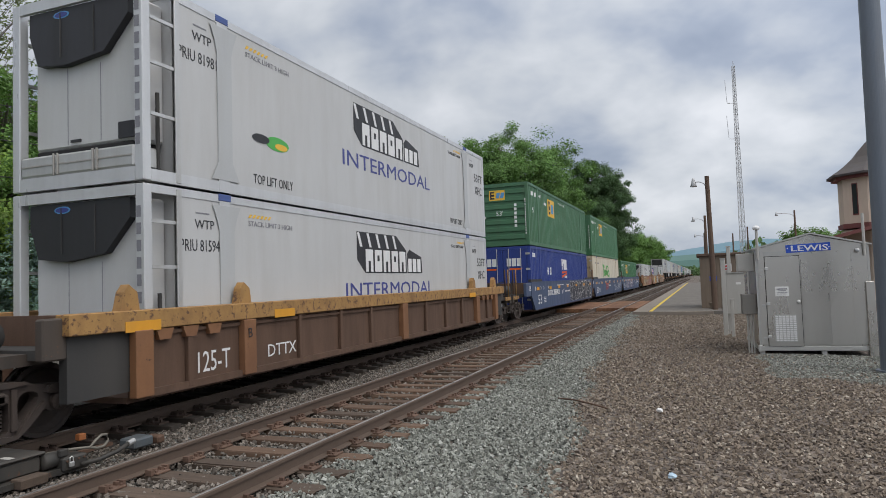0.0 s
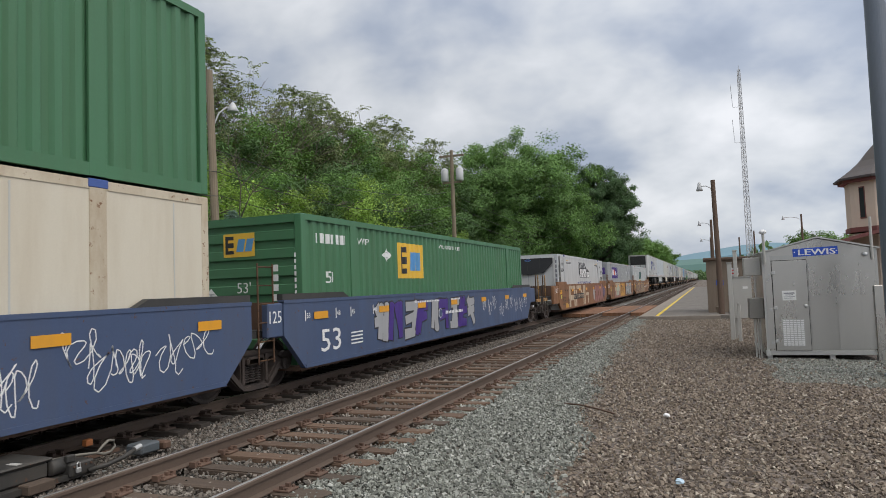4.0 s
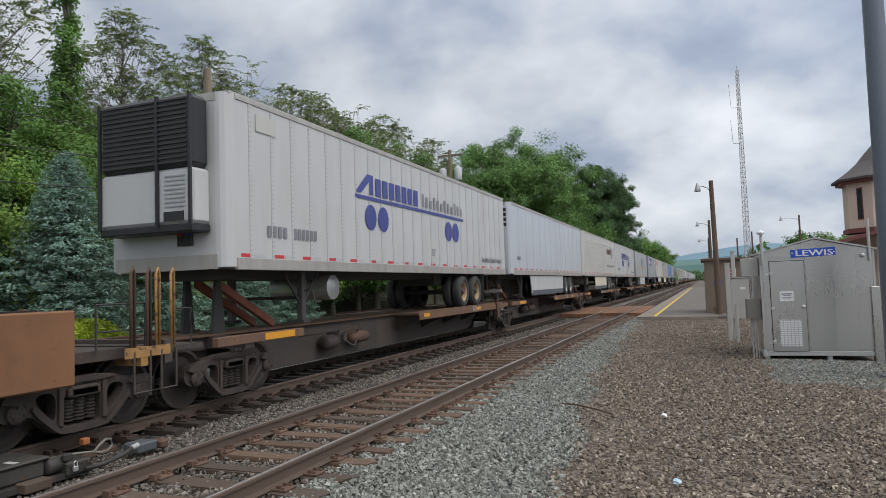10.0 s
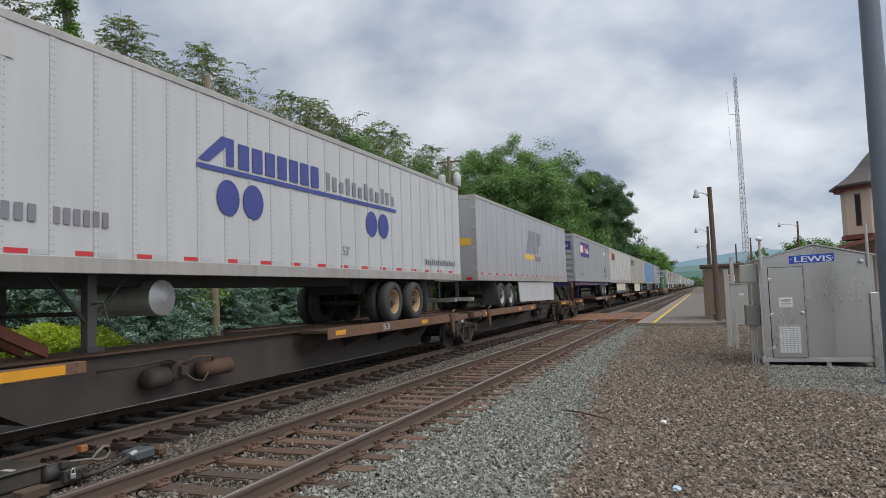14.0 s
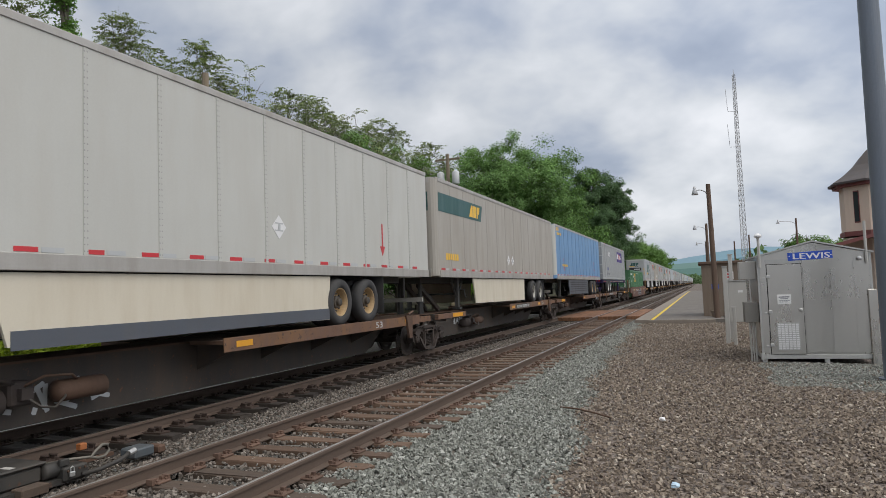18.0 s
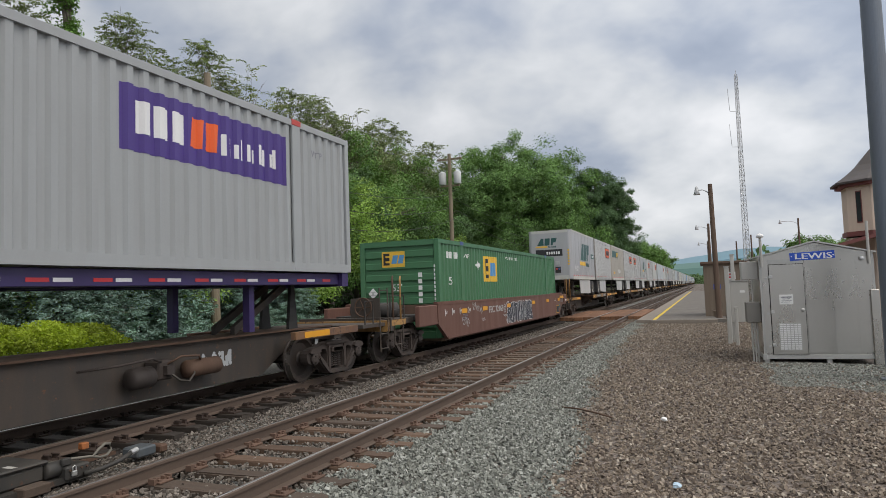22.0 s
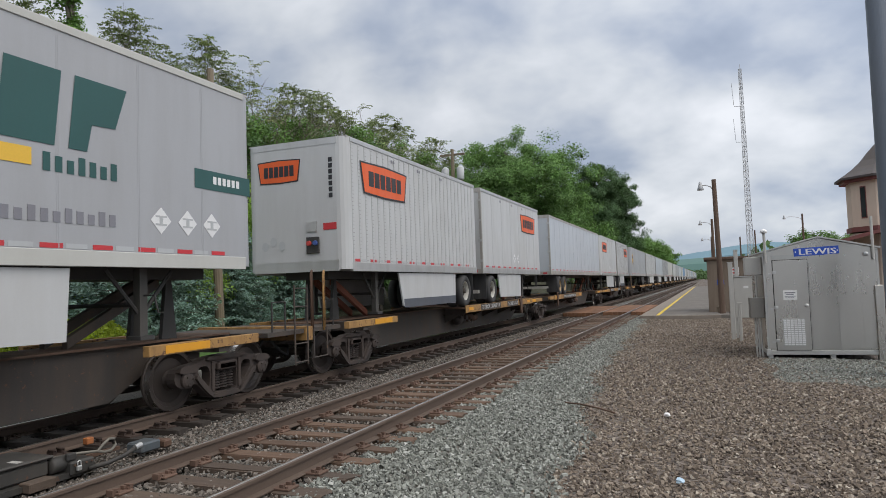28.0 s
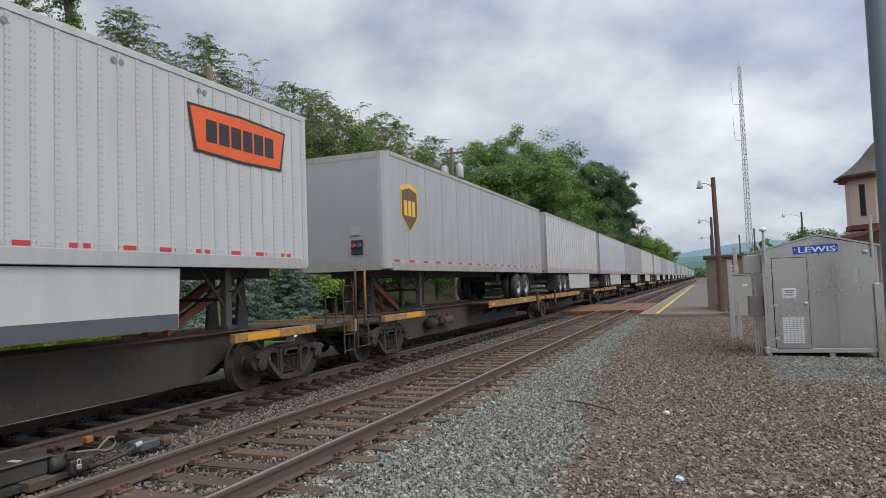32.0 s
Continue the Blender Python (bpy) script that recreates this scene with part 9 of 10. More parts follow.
            for k in range(6):
                q = 1 - k * 0.16
                decal("graffiti_swirl", [[(7.18 + (0.40 + 0.05 * math.sin(a * 2 + 1) + 0.015 * math.sin(a * 7)) * q * math.cos(a), 1.02 + (0.37 + 0.04 * math.sin(a * 3 + 1)) * q * math.sin(a)) for a in (2 * math.pi * i / 28 for i in range(28))]], "lilac_spray" if k % 2 else "violet_spray", w, ff, 0.0025 + k * 0.0012, thick=0.001)
            decal("graffiti_cloud", [ellipse(2.6, 0.95, 0.3, 0.4, 12)], "silver_panel", w, ff, 0.002)
        elif i == 1:
            decal("graffiti_ground", [[(-5.8, 0.42), (-2.2, 0.42), (-2.1, 1.57), (-5.2, 1.57), (-5.6, 1.2)]], "cream_spray", w, ff, 0.002, thick=0.001)
            decal("graffiti_ground", [[(-5.9, 0.36), (-2.3, 0.36), (-2.3, 0.95), (-3.2, 1.05), (-4.2, 0.9), (-5.1, 1.0), (-5.75, 0.9)]], "logo_pink", w, ff, 0.0035, thick=0.001)
            graffiti(w, ff, -5.4, -2.4, 0.55, 1.5, 3, ("cream_spray", "pale_mint"), "logo_pink", 47, 0.12, 0.03)
            decal("paint_patch", [[(-2.05, 0.36), (0.9, 0.36), (1.3, 1.5), (-1.95, 1.5)]], "yellow_bright", w, ff, 0.002)
            decal("chevron", [rect(-1.7, -1.05, 1.22, 1.38), rect(-1.45, -1.25, 0.72, 1.22), rect(-0.95, -0.4, 1.22, 1.38), rect(-0.75, -0.55, 0.72, 1.22), [(-0.25, 0.7), (0.0, 0.7), (0.3, 1.04), (0.0, 1.38), (-0.25, 1.38), (0.05, 1.04)]], "well_red", w, ff, 0.007)
            decal("graffiti_ring", [stroke(1.75 + 0.3 * math.cos(k), 1.0 + 0.33 * math.sin(k), 1.75 + 0.3 * math.cos(k + 0.8), 1.0 + 0.33 * math.sin(k + 0.8), 0.018) for k in (0, 0.8, 1.6, 2.4, 3.2, 4.0, 4.8, 5.6)], "logo_black", w, ff, 0.003, thick=0.001, step=0.0001)
            tags(w, ff, 1.4, 2.0, 0.75, 1.25, 3, "logo_black", 8)
            graffiti(w, ff, 2.2, 6.7, 0.38, 1.56, 6, "silver_panel", "logo_black", 49, 0.13, 0.04, "graffiti_black")
        else:
            decal("graffiti_ground", [rect(-6.6, 1.9, 0.42, 1.50)], "well_red", w, ff, 0.001, thick=0.001)
            fat_letters("BAYS EARS", w, ff, -7.0, 2.6, 0.38, 1.57, "tan_spray", "graffiti_black", 0.07, 0.03)
            decal("mark_panel", [rect(1.95, 4.87, 0.80, 1.10)], "well_brown", w, ff, 0.010)
            for k in range(2):
                write("DTTX 727373", 2.05 + k * 0.015, 0.86, 0.25, "logo_white", w, ff, 0.0145 + k * 0.0006, width=2.7)
            tags(w, ff, 5.4, 8.0, 0.7, 1.5, 8, "lightgrey_box", 9)
            decal("stencil_box", [rect(8.35, 8.75, 1.2, 1.5)], "logo_white", w, ff, 0.003)
    prime_box(98.3, 0.36, "white insulated container with a black cooling unit", True, "PRIU 82170")
    c = container("container", "grey ribbed container with a purple panel in a brown well car", 117.45, 0.36, "grey_box", plain_end=True)
    fedex_marks(c, 0.36, -5.6)
    placards(c, Side("S", BOX_W / 2 - 0.02, True), 4.8, 2.46, 2, 0.65, 0.2)
    write("WTP", 5.4, 2.6, 0.18, "logo_grey", c, Side("S", BOX_W / 2 - 0.02, True))
    c = container("container", "pale grey ribbed container with dark green trade shapes", 136.65, 0.36, "lightgrey_box")
    ff = Side("S", BOX_W / 2 - 0.02, True)
    slant_mark(c, ff, -1.37, 1.35, 1.86, 2.70)
    placards(c, ff, -5.6, 2.38, 2, 0.9, 0.23)
    write("53", 6.9, 1.9, 0.3, "logo_grey", c, ff)
    write("WTP", 5.0, 2.7, 0.18, "logo_grey", c, ff)
    write("WARNING HIGH CUBE", -0.9, 2.86, 0.16, "logo_grey", c, ff, width=1.65)

    # five long trailers on the first spine car
    def long_spine(ys, fronts, stencils=None):
        n = len(ys)
        for i, (y, fr) in enumerate(zip(ys, fronts)):
            lo = y - 8.62 if i == 0 else (ys[i - 1] + y) / 2
            hi = y + 8.62 if i == n - 1 else (ys[i + 1] + y) / 2
            mid, half = (lo + hi) / 2, (hi - lo) / 2
            d = y - mid
            spine_unit(mid, half, (True, i == n - 1), (i == 0, i == n - 1), rear=-fr, hitch=((d + fr * 7.2, -fr),), gear=d + fr * 3.4 if y < 560 else None,
                       stencils=[(s, u + d, w) for s, u, w in stencils[i]] if stencils else ())

    ys = (157.35, 174.5, 191.75, 208.6, 226.45)
    long_spine(ys, (-1, -1, -1, -1, 1), ([("53", 3.95, 0.35)], [("53", 2.8, 0.35)], [("ALL PURPOSE SPINE CAR", -1.2, 2.15), ("53", 2.42, 0.33)], [("53", 2.4, 0.35)], []))
    t = trailer(ys[0], 16.154, -1, "white_panel", "white refrigerated trailer with navy trade shapes and a black cooling unit", posts=0.61, skirt=False, axles=(3.5, 4.77), rim="rim_tan", reefer="logo_black")
    alliance(t)
    t = trailer(ys[1], 16.154, -1, "white_cool", "plain white trailer with a white side skirt", axles=(3.65, 4.97), skirt_span=(5.7, 13.0), skirt_grey=True, rim="rim_white")
    decal("number_bars", [rect(1.0, 1.12, 4.1 + i * 0.2, 4.24 + i * 0.2) for i in range(4)], "logo_black", t, Side("E", -8.077), 0.01)
    decal("number_bars", bars(-7.2, 2.75, 4, 0.16, 0.16), "logo_grey", t, Side("S", 1.284), 0.003)
    t = trailer(ys[2], 16.154, -1, "white_dull", "dull white refrigerated trailer with horizontal ribs", axles=(3.14, 4.39), skirt_span=(5.6, 11.4), skirt_grey=True, ribs=True, rim="rim_white", reefer="logo_black", skirt_mat="cream")
    ff = Side("S", 1.301)
    decal("logo_mark", bars(3.03, 3.92, 7, 0.34, 0.38, 0.35), "logo_maroon", t, ff, 0.003)
    decal("logo_arc", [[(4.75, 4.52), (5.6, 4.5), (6.2, 4.3), (6.36, 4.0), (6.0, 3.7), (5.1, 3.48), (5.75, 3.8), (5.95, 4.05), (5.7, 4.3)]], "logo_grey", t, ff, 0.003)
    write("It's the Network that Delivers!", 2.98, 2.92, 0.24, "logo_grey", t, ff, 0.003, width=4.3)
    placards(t, ff, -1.88, 2.94, 4, 0.5, 0.19)
    t = trailer(ys[3], 16.154, -1, "white_panel", "white refrigerated trailer with navy trade shapes", posts=0.61, skirt=False, axles=(3.57, 4.9), rim="rim_tan", reefer="logo_black")
    alliance(t)
    t = trailer(ys[4], 16.154, 1, "silver_panel", "silver-grey trailer with dark green trade shapes, doors closed", rim="rim_white", skirt_mat="white_panel")
    slant_mark(t, Side("S", 1.284), -1.2, 1.7, 3.4, 4.4, "logo_grey")
    decal("logo_mark", bars(-0.9, 4.1, 2, 0.3, 0.3, 0.3, 0.1), "logo_green", t, Side("E", -8.1), 0.0)
    decal("number_panel", [rect(0.2, 1.1, 3.35, 3.6)], "logo_gold", t, Side("E", -8.1), 0.0)

    ys = (245.2, 262.2, 279.05, 296.1, 313.9)
    long_spine(ys, (-1, -1, -1, -1, 1), ([("TTAX 653549", 0.07, 2.4), ("53", 4.58, 0.33)], [("53", 4.7, 0.33)], [("ALL PURPOSE SPINE CAR", 0.56, 2.1), ("53", 5.07, 0.33)], [("53", 5.1, 0.35)], [("TTAX 653549", -4.92, 2.4), ("53", -0.48, 0.33)]))
    chassis_box(ys[0], -1, True)
    t = trailer(ys[1], 16.154, -1, "white_dull", "white trailer with seamed panels and an orange trade shape", axles=(3.59, 4.86), skirt_span=(5.25, 12.4), skirt_grey=True, posts=1.22, rim="rim_tan", skirt_mat="cream")
    ff = Side("S", 1.284)
    decal("logo_panel", [[(-7.87, 4.02), (-7.0, 4.05), (-6.87, 4.78), (-7.87, 4.8)]], "logo_orange", t, ff, 0.003)
    block_letters(t, ff, -6.9, 4.1, 3, 0.56, 0.58, "logo_black", 0.0075)
    decal("arrow", [rect(5.2, 5.26, 2.851, 3.4), [(5.1, 2.85), (5.23, 2.62), (5.36, 2.85)]], "tape_red", t, ff, 0.003)
    placards(t, ff, 1.0, 3.0, 1, 0.5, 0.22)
    t = trailer(ys[2], 16.154, -1, "grey_trailer", "warm grey trailer with a dark green band and golden trade shapes", axles=(2.94, 4.25), skirt_span=(5.85, 12.8), rim="rim_white", skirt_mat="cream")
    band(t, 16.154, 4.5)
    t = trailer(ys[3], 16.154, -1, "blue_trailer", "faded blue trailer with a dark side skirt", axles=(2.57, 3.82), posts=1.22, rim="rim_tan", skirt_mat="skirt_slate")
    ff = Side("S", 1.284)
    decal("logo_mark", bars(-7.75, 4.74, 3, 0.26, 0.22, 0.25, 0.06) + bars(-7.5, 4.54, 9, 0.13, 0.13, 0.3, 0.03), "logo_gold", t, ff, 0.003)
    decal("arrow", [rect(-5.91, -5.85, 2.801, 3.32), [(-6.0, 2.8), (-5.88, 2.58), (-5.76, 2.8)]], "tape_red", t, ff, 0.003)
    decal("arrow", [rect(5.2, 5.26, 2.851, 3.4), [(5.1, 2.85), (5.23, 2.62), (5.36, 2.85)]], "tape_red", t, ff, 0.003)
    decal("logo_word", bars(-6.3, 2.85, 12, 0.13, 0.12, 0.3), "logo_gold", t, ff, 0.003)
    part("window", B(-0.9, -0.6, -8.09, -8.075, 4.3, 4.7), "logo_white", t)
    part("nose_panel", B(-1.05, 1.05, -8.09, -8.078, 2.40, 3.05), "white_dull", t, "pale kick panel")
    for k in range(5):
        part("skirt_rib", B(1.241, 1.252, -3.9, 2.3, 1.42 + k * 0.13, 1.455 + k * 0.13, bevel=0.004), "undercarriage", t)
    corner = [(1.063 + 0.224 * math.cos(a), -7.857 - 0.224 * math.sin(a)) for a in (radians(15 * k) for k in range(7))] + [(1.063 + 0.20 * math.cos(a), -7.857 - 0.20 * math.sin(a)) for a in (radians(90 - 15 * k) for k in range(7))]
    part("corner_band", prism(bmesh.new(), corner, "Z", 2.35, 5.06), "white_dull", t, "pale metal corner band")
    chassis_box(ys[4], 1, False)

    # a lone red-brown well car
    w = well_unit(335.25, "well_red", "dark red-brown well car with white graffiti", 1.36, 1.42, (True, True), (True, True), deep=7.97, up=8.7, rise=0.80, ext=0.62)
    ff = Side("S", 1.47)
    well_marks(w, 1.38, cap=False)
    fe = Side("S", 1.45)
    decal("reflector", [rect(8.12, 8.69, 1.14, 1.26)], "orange_mark", w, ff, 0.017)
    decal("reflector", [rect(8.71, 9.05, 1.14, 1.26)], "orange_mark", w, fe, 0.037)
    write("53", 7.74, 1.0, 0.13, "logo_white", w, ff, 0.004)
    write("48", 6.94, 1.0, 0.13, "logo_white", w, ff, 0.004)
    decal("size_mark", [rect(7.98, 8.02, 0.97, 1.16)], "cream", w, ff, 0.004)
    decal("size_mark", [rect(7.17, 7.21, 0.97, 1.16)], "cream", w, ff, 0.004)
    decal("data_block", [rect(8.33, 8.68, 0.93 + i * 0.05, 0.955 + i * 0.05) for i in range(4)], "logo_grey", w, ff, 0.004)
    decal("data_block", [rect(8.72, 9.0, 0.93 + i * 0.05, 0.955 + i * 0.05) for i in range(4)], "logo_grey", w, fe, 0.004)
    decal("stencil_frame", [rect(7.25, 7.86, 0.42, 0.44), rect(7.25, 7.86, 0.77, 0.79), rect(7.25, 7.27, 0.445, 0.765), rect(7.84, 7.86, 0.445, 0.765)], "logo_gold", w, ff, 0.004)
    decal("stencil_patch", [rect(7.29, 7.82, 0.46, 0.75)], "graffiti_black", w, ff, 0.003)
    decal("stencil_patch", [rect(7.91, 8.2, 0.66, 0.85)], "logo_green", w, ff, 0.003)
    part("end_box", B(1.452, 1.49, 9.13, 9.93, 0.90, 1.30, bevel=0.012), "well_red", w)
    decal("number_bars", [rect(9.55, 9.8, 0.98, 1.06)], "logo_white", w, Side("S", 1.49), 0.003)
    for k in range(2):
        write("FEC 72163", -4.0 + k * 0.015, 0.92, 0.31, "lightgrey_box", w, ff, 0.003 + k * 0.0006, width=1.7)
    decal("graffiti_ground", [[(-1.8, 0.5), (1.9, 0.42), (2.2, 1.15), (-1.6, 1.2)]], "graffiti_black", w, ff, 0.0005, thick=0.001)
    graffiti(w, ff, -1.8, 2.25, 0.40, 1.22, 8, "graffiti_black", "logo_white", 61, 0.08, 0.025)
    for u, v, h, n, seed in ((-6.85, 0.52, 0.50, 2, 16), (-5.85, 0.86, 0.48, 3, 17), (-4.85, 0.60, 0.22, 1, 18), (-2.35, 0.62, 0.18, 1, 19), (-2.05, 0.38, 0.20, 1, 20)):
        tags(w, ff, u, u + 0.32 * n, v, v + h, n, "lightgrey_box", seed)
    ring = [(2 * math.pi * k / 16, 2 * math.pi * (k + 1) / 16) for k in range(16)]
    decal("round_stencil", [[(-2.03 + r * math.cos(q), 1.0 + r * math.sin(q)) for r, q in ((0.16, p0), (0.16, p1), (0.145, p1), (0.145, p0))] for p0, p1 in ring] + [rect(-2.12, -1.94, 0.93 + k * 0.06, 0.955 + k * 0.06) for k in range(3)], "lightgrey_box", w, ff, 0.003)
    c = container("container", "green ribbed container with a yellow panel in a red-brown well car", 335.25, 0.36, "green_box", lock="blue_lock")
    emp_marks(c, 0.36)

    # short twin trailers
    def twin(ya, yb, bog, ends, kinds, number="TTRX 371109"):
        mid = (ya + yb) / 2
        spine_unit(mid, 9.25, bog, ends, twin=True, stencils=((number, 0.0, 2.1), ("2-28/1-57", 3.2, 1.35)) if not ends[1] else ((number, -1.95, 2.1), ("2-28/1-57", -4.6, 1.3)) if mid < 420 else ((number, -4.8, 2.1), ("2-28/1-57", -0.1, 1.15)), gear=0.0, hitch=((ya - mid - 3.3, 1), (yb - mid + 3.3, -1)))
        for y, fr, kind in ((ya, -1, kinds[0]), (yb, 1, kinds[1])):
            if kind == "yellow":
                yellow_pup(y, fr, "white ribbed short trailer with an orange badge")
            elif kind == "yellow_smooth":
                yellow_pup(y, fr, "smooth white short trailer with an orange badge", None)
            elif kind == "green":
                t = trailer(y, 8.6, fr, "silver_panel", "silver-grey short trailer with dark green trade shapes over a golden bar", tandem=False, top_mat="white_dull")
                f2 = Side("S", 1.284)
                slant_mark(t, f2, *((-1.28, 2.15, 3.35, 4.42) if fr < 0 else (-1.19, 1.63, 3.57, 4.5)), col="logo_green")
                decal("label_panel", [rect(2.83, 4.1, 3.56, 3.88) if fr < 0 else rect(2.9, 4.2, 3.36, 3.66)], "logo_green", t, f2, 0.003)
                decal("label_bars", bars(3.3, 3.66 if fr < 0 else 3.46, 6, 0.11, 0.12), "logo_white", t, f2, 0.008)
                placards(t, f2, -3.07 if fr < 0 else 2.22, 2.8, 3, 0.52, 0.19)
                if fr > 0:
                    decal("logo_word", bars(-1.22, 2.65, 17, 0.16, 0.18, 0.4, 0, 0.4), "logo_grey", t, f2, 0.003)
                if fr < 0:
                    e = Side("E", -4.3)
                    slant_mark(t, e, -0.75, 0.45, 4.2, 4.62)
                    decal("label_panel", [rect(-0.85, 0.75, 3.55, 3.95)], "logo_black", t, e, 0.004)
                    decal("label_bars", bars(-0.2, 3.66, 6, 0.14, 0.16), "logo_white", t, e, 0.0085)
                    decal("number_bars", [rect(1.05, 1.15, 3.0 + i * 0.16, 3.11 + i * 0.16) for i in range(6)], "logo_gold", t, e, 0.004)
                    placards(t, e, -0.95, 2.75, 2, 0.4, 0.17)
            else:
                t = trailer(y, 8.6, fr, "grey_trailer", "warm grey short trailer with a dark green band", tandem=False, top_mat="white_dull")
                band(t, 8.6, 4.5)
                placards(t, Side("S", 1.284), 0.1, 2.95, 3, 0.6, 0.2)

    twin(352.7, 361.9, (True, True), (True, False), ("green", "yellow"))
    twin(371.3, 380.2, (False, True), (False, False), ("band", "yellow"))
    twin(389.4, 398.55, (False, True), (False, True), ("yellow", "green"))
    twin(410.3, 419.6, (True, True), (True, False), ("yellow", "yellow_smooth"), "TTRX 370714")
    spine_unit(434.2, 8.9, (False, True), (False, False), rear=-1, stencils=(("TWIN 28'-ALL PURPOSE SPINE CAR", -5.35, 3.3),), gear=0.5, hitch=((7.2, -1),))
    trailer(434.1, 16.154, 1, "white_cool", "plain white trailer with closed doors", axles=(2.15, 3.38), rim="rim_tan", skirt=False)
    twin(447.4, 456.6, (False, True), (False, True), ("yellow_smooth", "yellow"), "TTRX 370714")
    ys = (472.3, 489.7, 507.0, 524.4, 541.7)
    long_spine(ys, (-1, 1, 1, -1, -1))
    t = trailer(ys[0], 16.154, -1, "silver_panel", "pale grey trailer with a brown and gold shield", skirt=False, rim="rim_white")
    ff = Side("S", 1.284)
    sh = [(-7.26, 4.3), (-6.72, 4.42), (-6.19, 4.3), (-6.19, 3.55), (-6.72, 3.12), (-7.26, 3.55)]
    decal("logo_shield", [sh], "logo_gold", t, ff, 0.003)
    decal("logo_shield_face", [[(-6.72 + (a + 6.72) * 0.88, 3.8 + (b - 3.8) * 0.86 - 0.04) for a, b in sh]], "logo_brown", t, ff, 0.008)
    decal("logo_mark", bars(-7.08, 3.55, 3, 0.25, 0.4, 0.25), "logo_gold", t, ff, 0.0125)
    decal("logo_word", bars(3.6, 3.3, 14, 0.2, 0.24, 0.45, 0, 0.4), "lightgrey_box", t, ff, 0.003)
    trailer(ys[1], 16.154, 1, "white_panel", "white trailer with closed doors", posts=0.61)
    trailer(ys[2], 16.154, 1, "white_cool", "white trailer with horizontal ribs", ribs=True)
    trailer(ys[3], 16.154, -1, "silver_panel", "plain silver-grey trailer on the train's tail", posts=0.61)
    trailer(ys[4], 16.154, -1, "white_dull", "plain dull white trailer on the train's tail")
    # the tail of the train, far down the line
    y, k = 560.6, 0
    skins = ("white_panel", "silver_panel", "white_cool", "white_dull", "blue_trailer", "white_panel", "grey_trailer")
    while y < 900:
        ys = [y + 17.3 * i for i in range(5)]
        long_spine(ys, (-1, -1, 1, -1, 1))
        for yy in ys:
            trailer(yy, 16.154, (-1, 1)[k % 3 == 0], skins[k % 7], "pale trailer far back in the train", tape=False)
            k += 1
        y += 17.3 * 5 + 1.7


M["mark_red"] = paint("faded red paint", (0.42, 0.06, 0.045), 0.6, dirt=0.4, dirt_col=(0.15, 0.05, 0.06), chips=0.15, chip_col=(0.05, 0.06, 0.12))
M["logo_pink"] = paint("faded pink spray paint", (0.315, 0.150, 0.137), 0.7, dirt=0.3, dirt_col=(0.3, 0.15, 0.12))
M["violet_spray"] = paint("dark violet spray paint", (0.085, 0.06, 0.16), 0.7, dirt=0.4, dirt_col=(0.12, 0.08, 0.1))
M["lilac_spray"] = paint("greyish lilac spray paint", (0.21, 0.18, 0.27), 0.7, dirt=0.4, dirt_col=(0.2, 0.14, 0.14))
M["cream_spray"] = paint("cream spray paint", (0.50, 0.42, 0.31), 0.7, dirt=0.8, dirt_col=(0.30, 0.18, 0.10), grain=0.08)
M["pale_mint"] = paint("mint spray paint", (0.42, 0.55, 0.45), 0.7, dirt=0.3, dirt_col=(0.3, 0.3, 0.25))
M["graffiti_black"] = paint("blue-black spray paint", (0.03, 0.035, 0.05), 0.7, dirt=0.3, dirt_col=(0.06, 0.06, 0.08))
M["yellow_bright"] = paint("ochre rail car paint", (0.55, 0.28, 0.05), 0.65, dirt=0.3, dirt_col=(0.3, 0.15, 0.06))


def alliance(t):
    ff = Side("S", 1.296)
    v = 3.93
    decal("logo_mark", [[(-3.76, v), (-3.5, v), (-3.1, v + 0.3), (-3.1, v), (-2.9, v), (-2.9, v + 0.46), (-3.2, v + 0.46)]], "logo_navy", t, ff, 0.003)
    decal("logo_mark", [rect(-2.78 + i * 0.37, -2.5 + i * 0.37, v, v + 0.42, 0.0) for i in range(7)], "logo_navy", t, ff, 0.003)
    decal("logo_word", bars(0.0, v + 0.02, 12, 0.28, 0.36, 0.45, 0, 0.5), "logo_grey", t, ff, 0.003)
    decal("logo_line", [rect(-3.78, 3.36, v - 0.13, v - 0.05)], "logo_navy", t, ff, 0.003)
    for k in (-3.05, -2.40, 2.0, 2.62):
        decal("logo_disc", [ellipse(k, 3.40, 0.28, 0.30)], "logo_navy", t, ff, 0.003)
    write("53'", 0.6, 2.62, 0.28, "logo_grey", t, ff)
    decal("number_bars", bars(-7.0, 2.72, 4, 0.16, 0.2) + bars(-6.2, 2.72, 6, 0.14, 0.2), "logo_grey", t, ff, 0.003)
    decal("address_bars", bars(5.2, 2.55, 16, 0.15, 0.16, 0.4, 0, 0.4), "logo_grey", t, ff, 0.003)
    decal("access_hatch", [rect(-7.3, -6.7, 4.55, 4.85)], "white_dull", t, ff, 0.002)


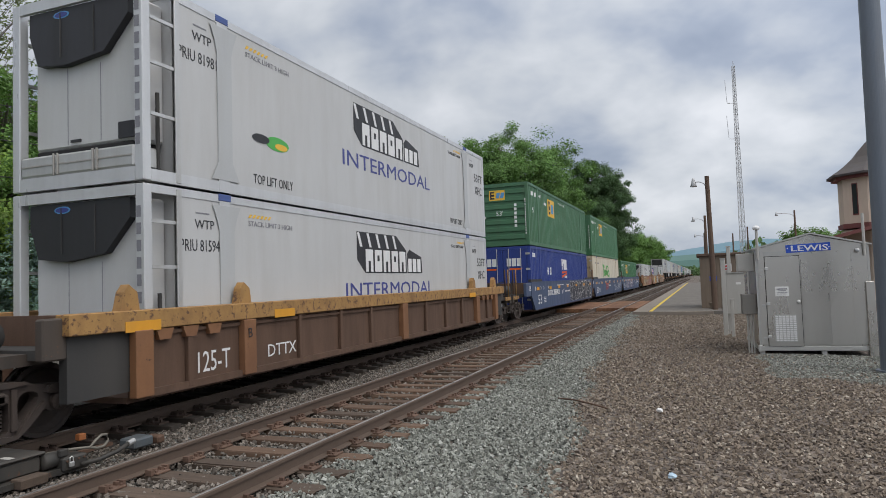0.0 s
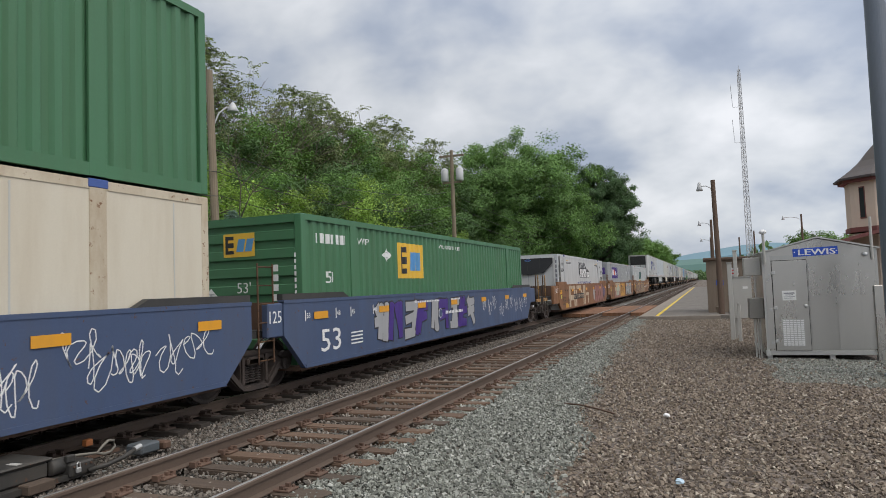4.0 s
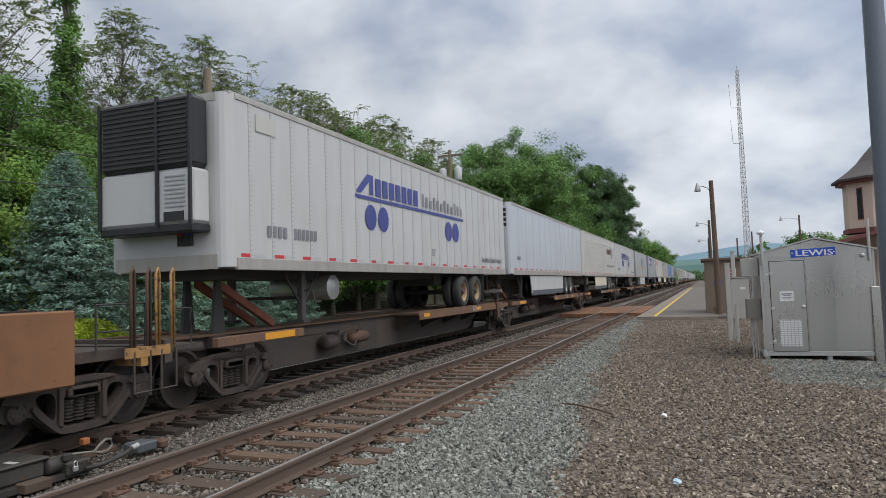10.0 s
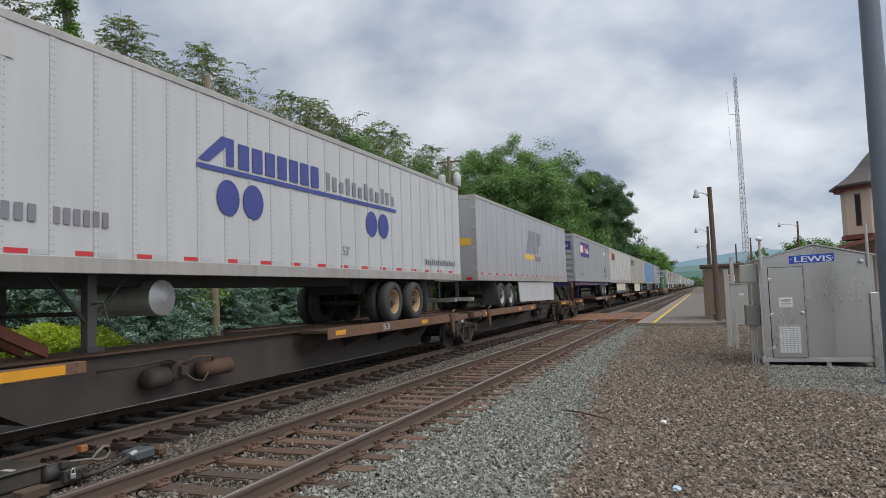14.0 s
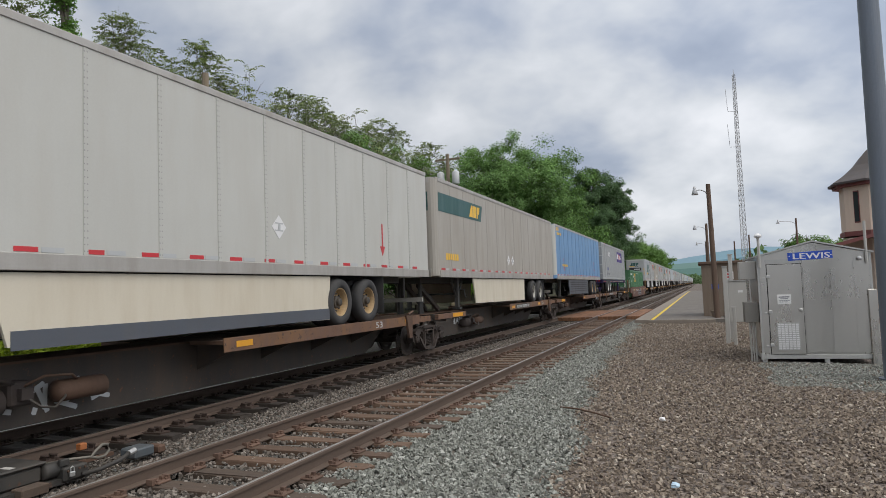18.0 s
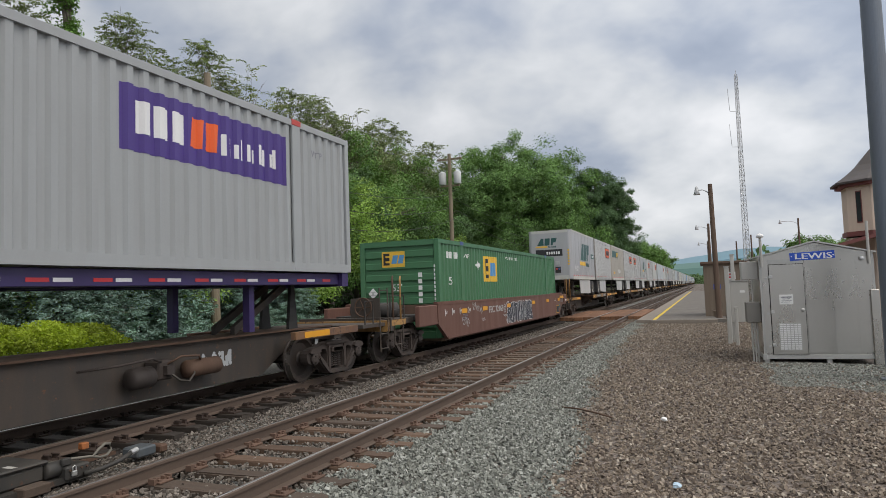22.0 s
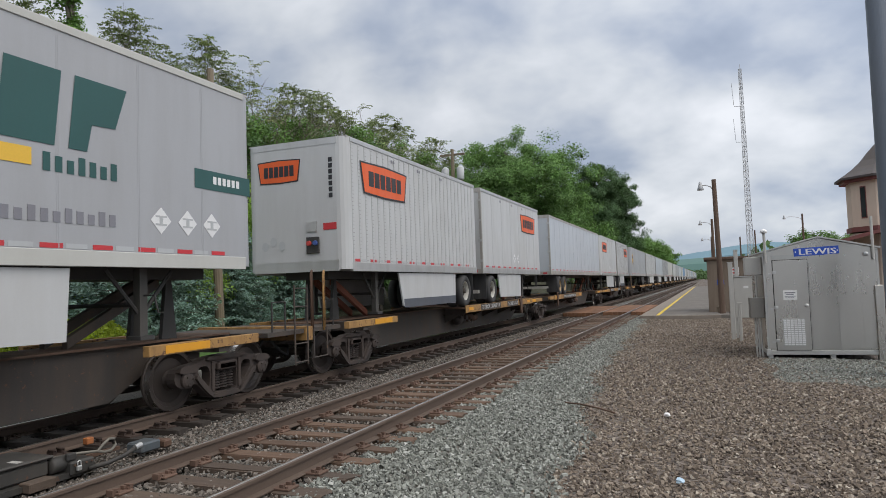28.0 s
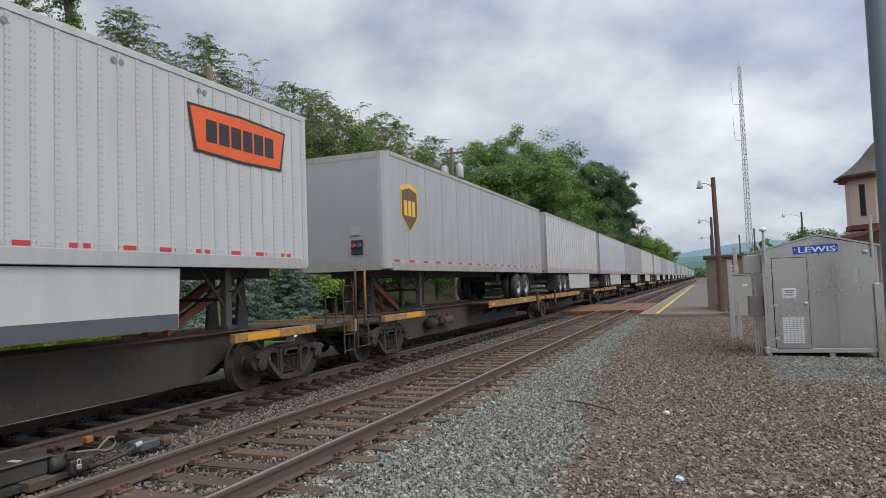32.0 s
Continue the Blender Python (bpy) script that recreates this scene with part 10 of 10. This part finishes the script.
def band(t, length, u_end):
    ff = Side("S", 1.284)
    L2 = length / 2
    ue = -L2 + u_end
    decal("band", [[(-L2 + 0.24, 4.10), (ue - 0.2, 4.10), (ue, 4.66), (-L2 + 0.24, 4.66)]], "logo_green", t, ff, 0.003, "dark green painted band")
    slant_mark(t, ff, ue - 1.45, ue - 0.3, 4.18, 4.58, "logo_gold", None, False)
    decal("number_panel", bars(-L2 + 0.75, 2.66, 6, 0.19, 0.2, 0.25), "logo_gold", t, ff, 0.003)
    placards(t, ff, -0.33 if length > 10 else 0.3, 2.84, 2, 0.6, 0.2)
    e = Side("E", -L2)
    decal("band", [rect(-1.05, 1.05, 4.10, 4.66)], "logo_green", t, e, 0.002)
    decal("number_bars", [rect(0.85, 0.97, 3.0 + i * 0.15, 3.11 + i * 0.15) for i in range(6)], "logo_gold", t, e, 0.002)


def chassis_box(y, front, panel_near):
    """A grey container on a dark purple road chassis."""
    ch = rolling("container_chassis", "dark purple skeletal road chassis carrying a grey container", "trailer chassis", "trailers", y)
    L2 = 8.0
    tail = -front * L2
    for s in (-1, 1):
        part("main_beam", B(*sorted((s * 0.95, s * 1.15)), -L2, L2, 1.94, 2.17, bevel=0.01), "purple", ch)
    for i in range(9):
        yy = -L2 + 0.2 + i * 1.95
        part("cross_beam", B(-0.95, 0.95, yy - 0.06, yy + 0.06, 1.95, 2.12), "purple", ch)
    part("bolster", B(-1.25, 1.25, *sorted((tail, tail + front * 0.25)), 1.90, 2.18), "purple", ch)
    part("bolster", B(-1.25, 1.25, *sorted((-tail, -tail - front * 0.25)), 1.90, 2.18), "purple", ch)
    fs = Side("S", 1.15)
    tagged(decal("reflective_tape", [rect(-7.6 + i * 0.92, -7.3 + i * 0.92, 2.0, 2.05) for i in range(17)], "tape_red", ch, fs, 0.002), kind="stuff")
    tagged(decal("reflective_tape", [rect(-7.25 + i * 0.92, -6.98 + i * 0.92, 2.0, 2.05) for i in range(16)], "logo_white", ch, fs, 0.002), kind="stuff")
    for a in ((3.24, 4.5) if front < 0 else (3.0, 4.24)):
        trailer_wheels(ch, tail + front * a, "rim_bright")
    part("slider", B(-0.6, 0.6, *sorted((tail + front * 1.6, tail + front * 4.9)), 1.75, 1.949), "purple", ch)
    ly = -tail - front * 2.9
    for s in (-1, 1):
        part("landing_leg", B(s * 0.86 - 0.07, s * 0.86 + 0.07, ly - 0.07, ly + 0.07, 1.12, 1.95), "purple", ch)
    if front > 0:
        e = Side("E", -L2)
        part("guard_bar", B(-1.1, 1.1, -L2 - 0.05, -L2 + 0.03, 1.45, 1.56), "purple", ch)
        tagged(decal("reflective_tape", [rect(-1.0 + i * 0.4, -0.8 + i * 0.4, 1.48, 1.53) for i in range(5)], "tape_red", ch, e, 0.052), kind="stuff")
        decal("plate", [rect(-0.3, 0.05, 1.62, 1.8)], "logo_white", ch, e, 0.002, thick=0.01)
        decal("tail_lamp", [ellipse(u, 2.08, 0.06, 0.06, 12) for u in (0.75, 0.95, -0.75, -0.95)], "tape_red", ch, e, 0.002)
    z = 2.19
    c = container("container", "grey ribbed container with a purple panel on a road chassis" if panel_near else "grey ribbed container with closed doors on a road chassis", y, z, "grey_box", end="ribs" if panel_near else "doors", plain_end=True)
    ff = Side("S", BOX_W / 2 - 0.02, True)
    if panel_near:
        fedex_marks(c, z, -6.1)
        placards(c, ff, 4.77, z + 2.19, 2, 0.65, 0.22)
        write("TOP LIFT ONLY", -6.05, z + 0.36, 0.26, "logo_grey", c, ff, 0.024, width=1.2)
        write("TOP LIFT ONLY", 4.4, z + 0.36, 0.26, "logo_grey", c, ff, 0.024, width=1.2)
    else:
        fedex_marks(c, z, 1.95, False)
        decal("logo_panel", [rect(-1.1, 0.5, z + 2.05, z + 2.55)], "logo_purple", c, Side("E", -BOX_L / 2), 0.002)
        decal("logo_word", bars(-0.95, z + 2.18, 10, 0.13, 0.22, 0.4, 0, 0.4), "logo_white", c, Side("E", -BOX_L / 2), 0.007)
        placards(c, ff, -3.98, z + 2.1, 2, 0.62, 0.2)
        write("TOP LIFT ONLY", -5.4, z + 0.36, 0.24, "logo_grey", c, ff, 0.024)
    decal("triangle_mark", [[(-5.0 if not panel_near else 4.6, z + 0.75), (-4.3 if not panel_near else 5.3, z + 0.75), (-4.65 if not panel_near else 4.95, z + 1.15)]], "logo_navy", c, ff, 0.003)
    write("WTP", -6.9 if panel_near else 6.6, z + 2.3, 0.18, "logo_grey", c, ff)


make_train()


# ---- what moves ----
def motions():
    times = [0.0, 4.0, 8.0, 12.0, 16.0, 20.0, 24.0, 28.0, 32.0]
    for t, y in MOVING:
        walk(t, [(s, pose(XF, y - SPEED * s, ZF)) for s in times])
    # the wheels roll towards the viewer
    n = 960
    turn = math.degrees(SPEED * 32.0 / WHEEL_R) / n
    rows = {}
    for w, off in WHEELSETS:
        if off not in rows:
            rows[off] = [(32.0 * i / n, pose(0, off, WHEEL_R, turn * i % 360, 0, 0)) for i in range(n + 1)]
        if w.parent.parent.name in ROLLING_NEAR:
            walk(w, rows[off])


ROLLING_NEAR = {t.name for t, y in MOVING if y < 520}
motions()
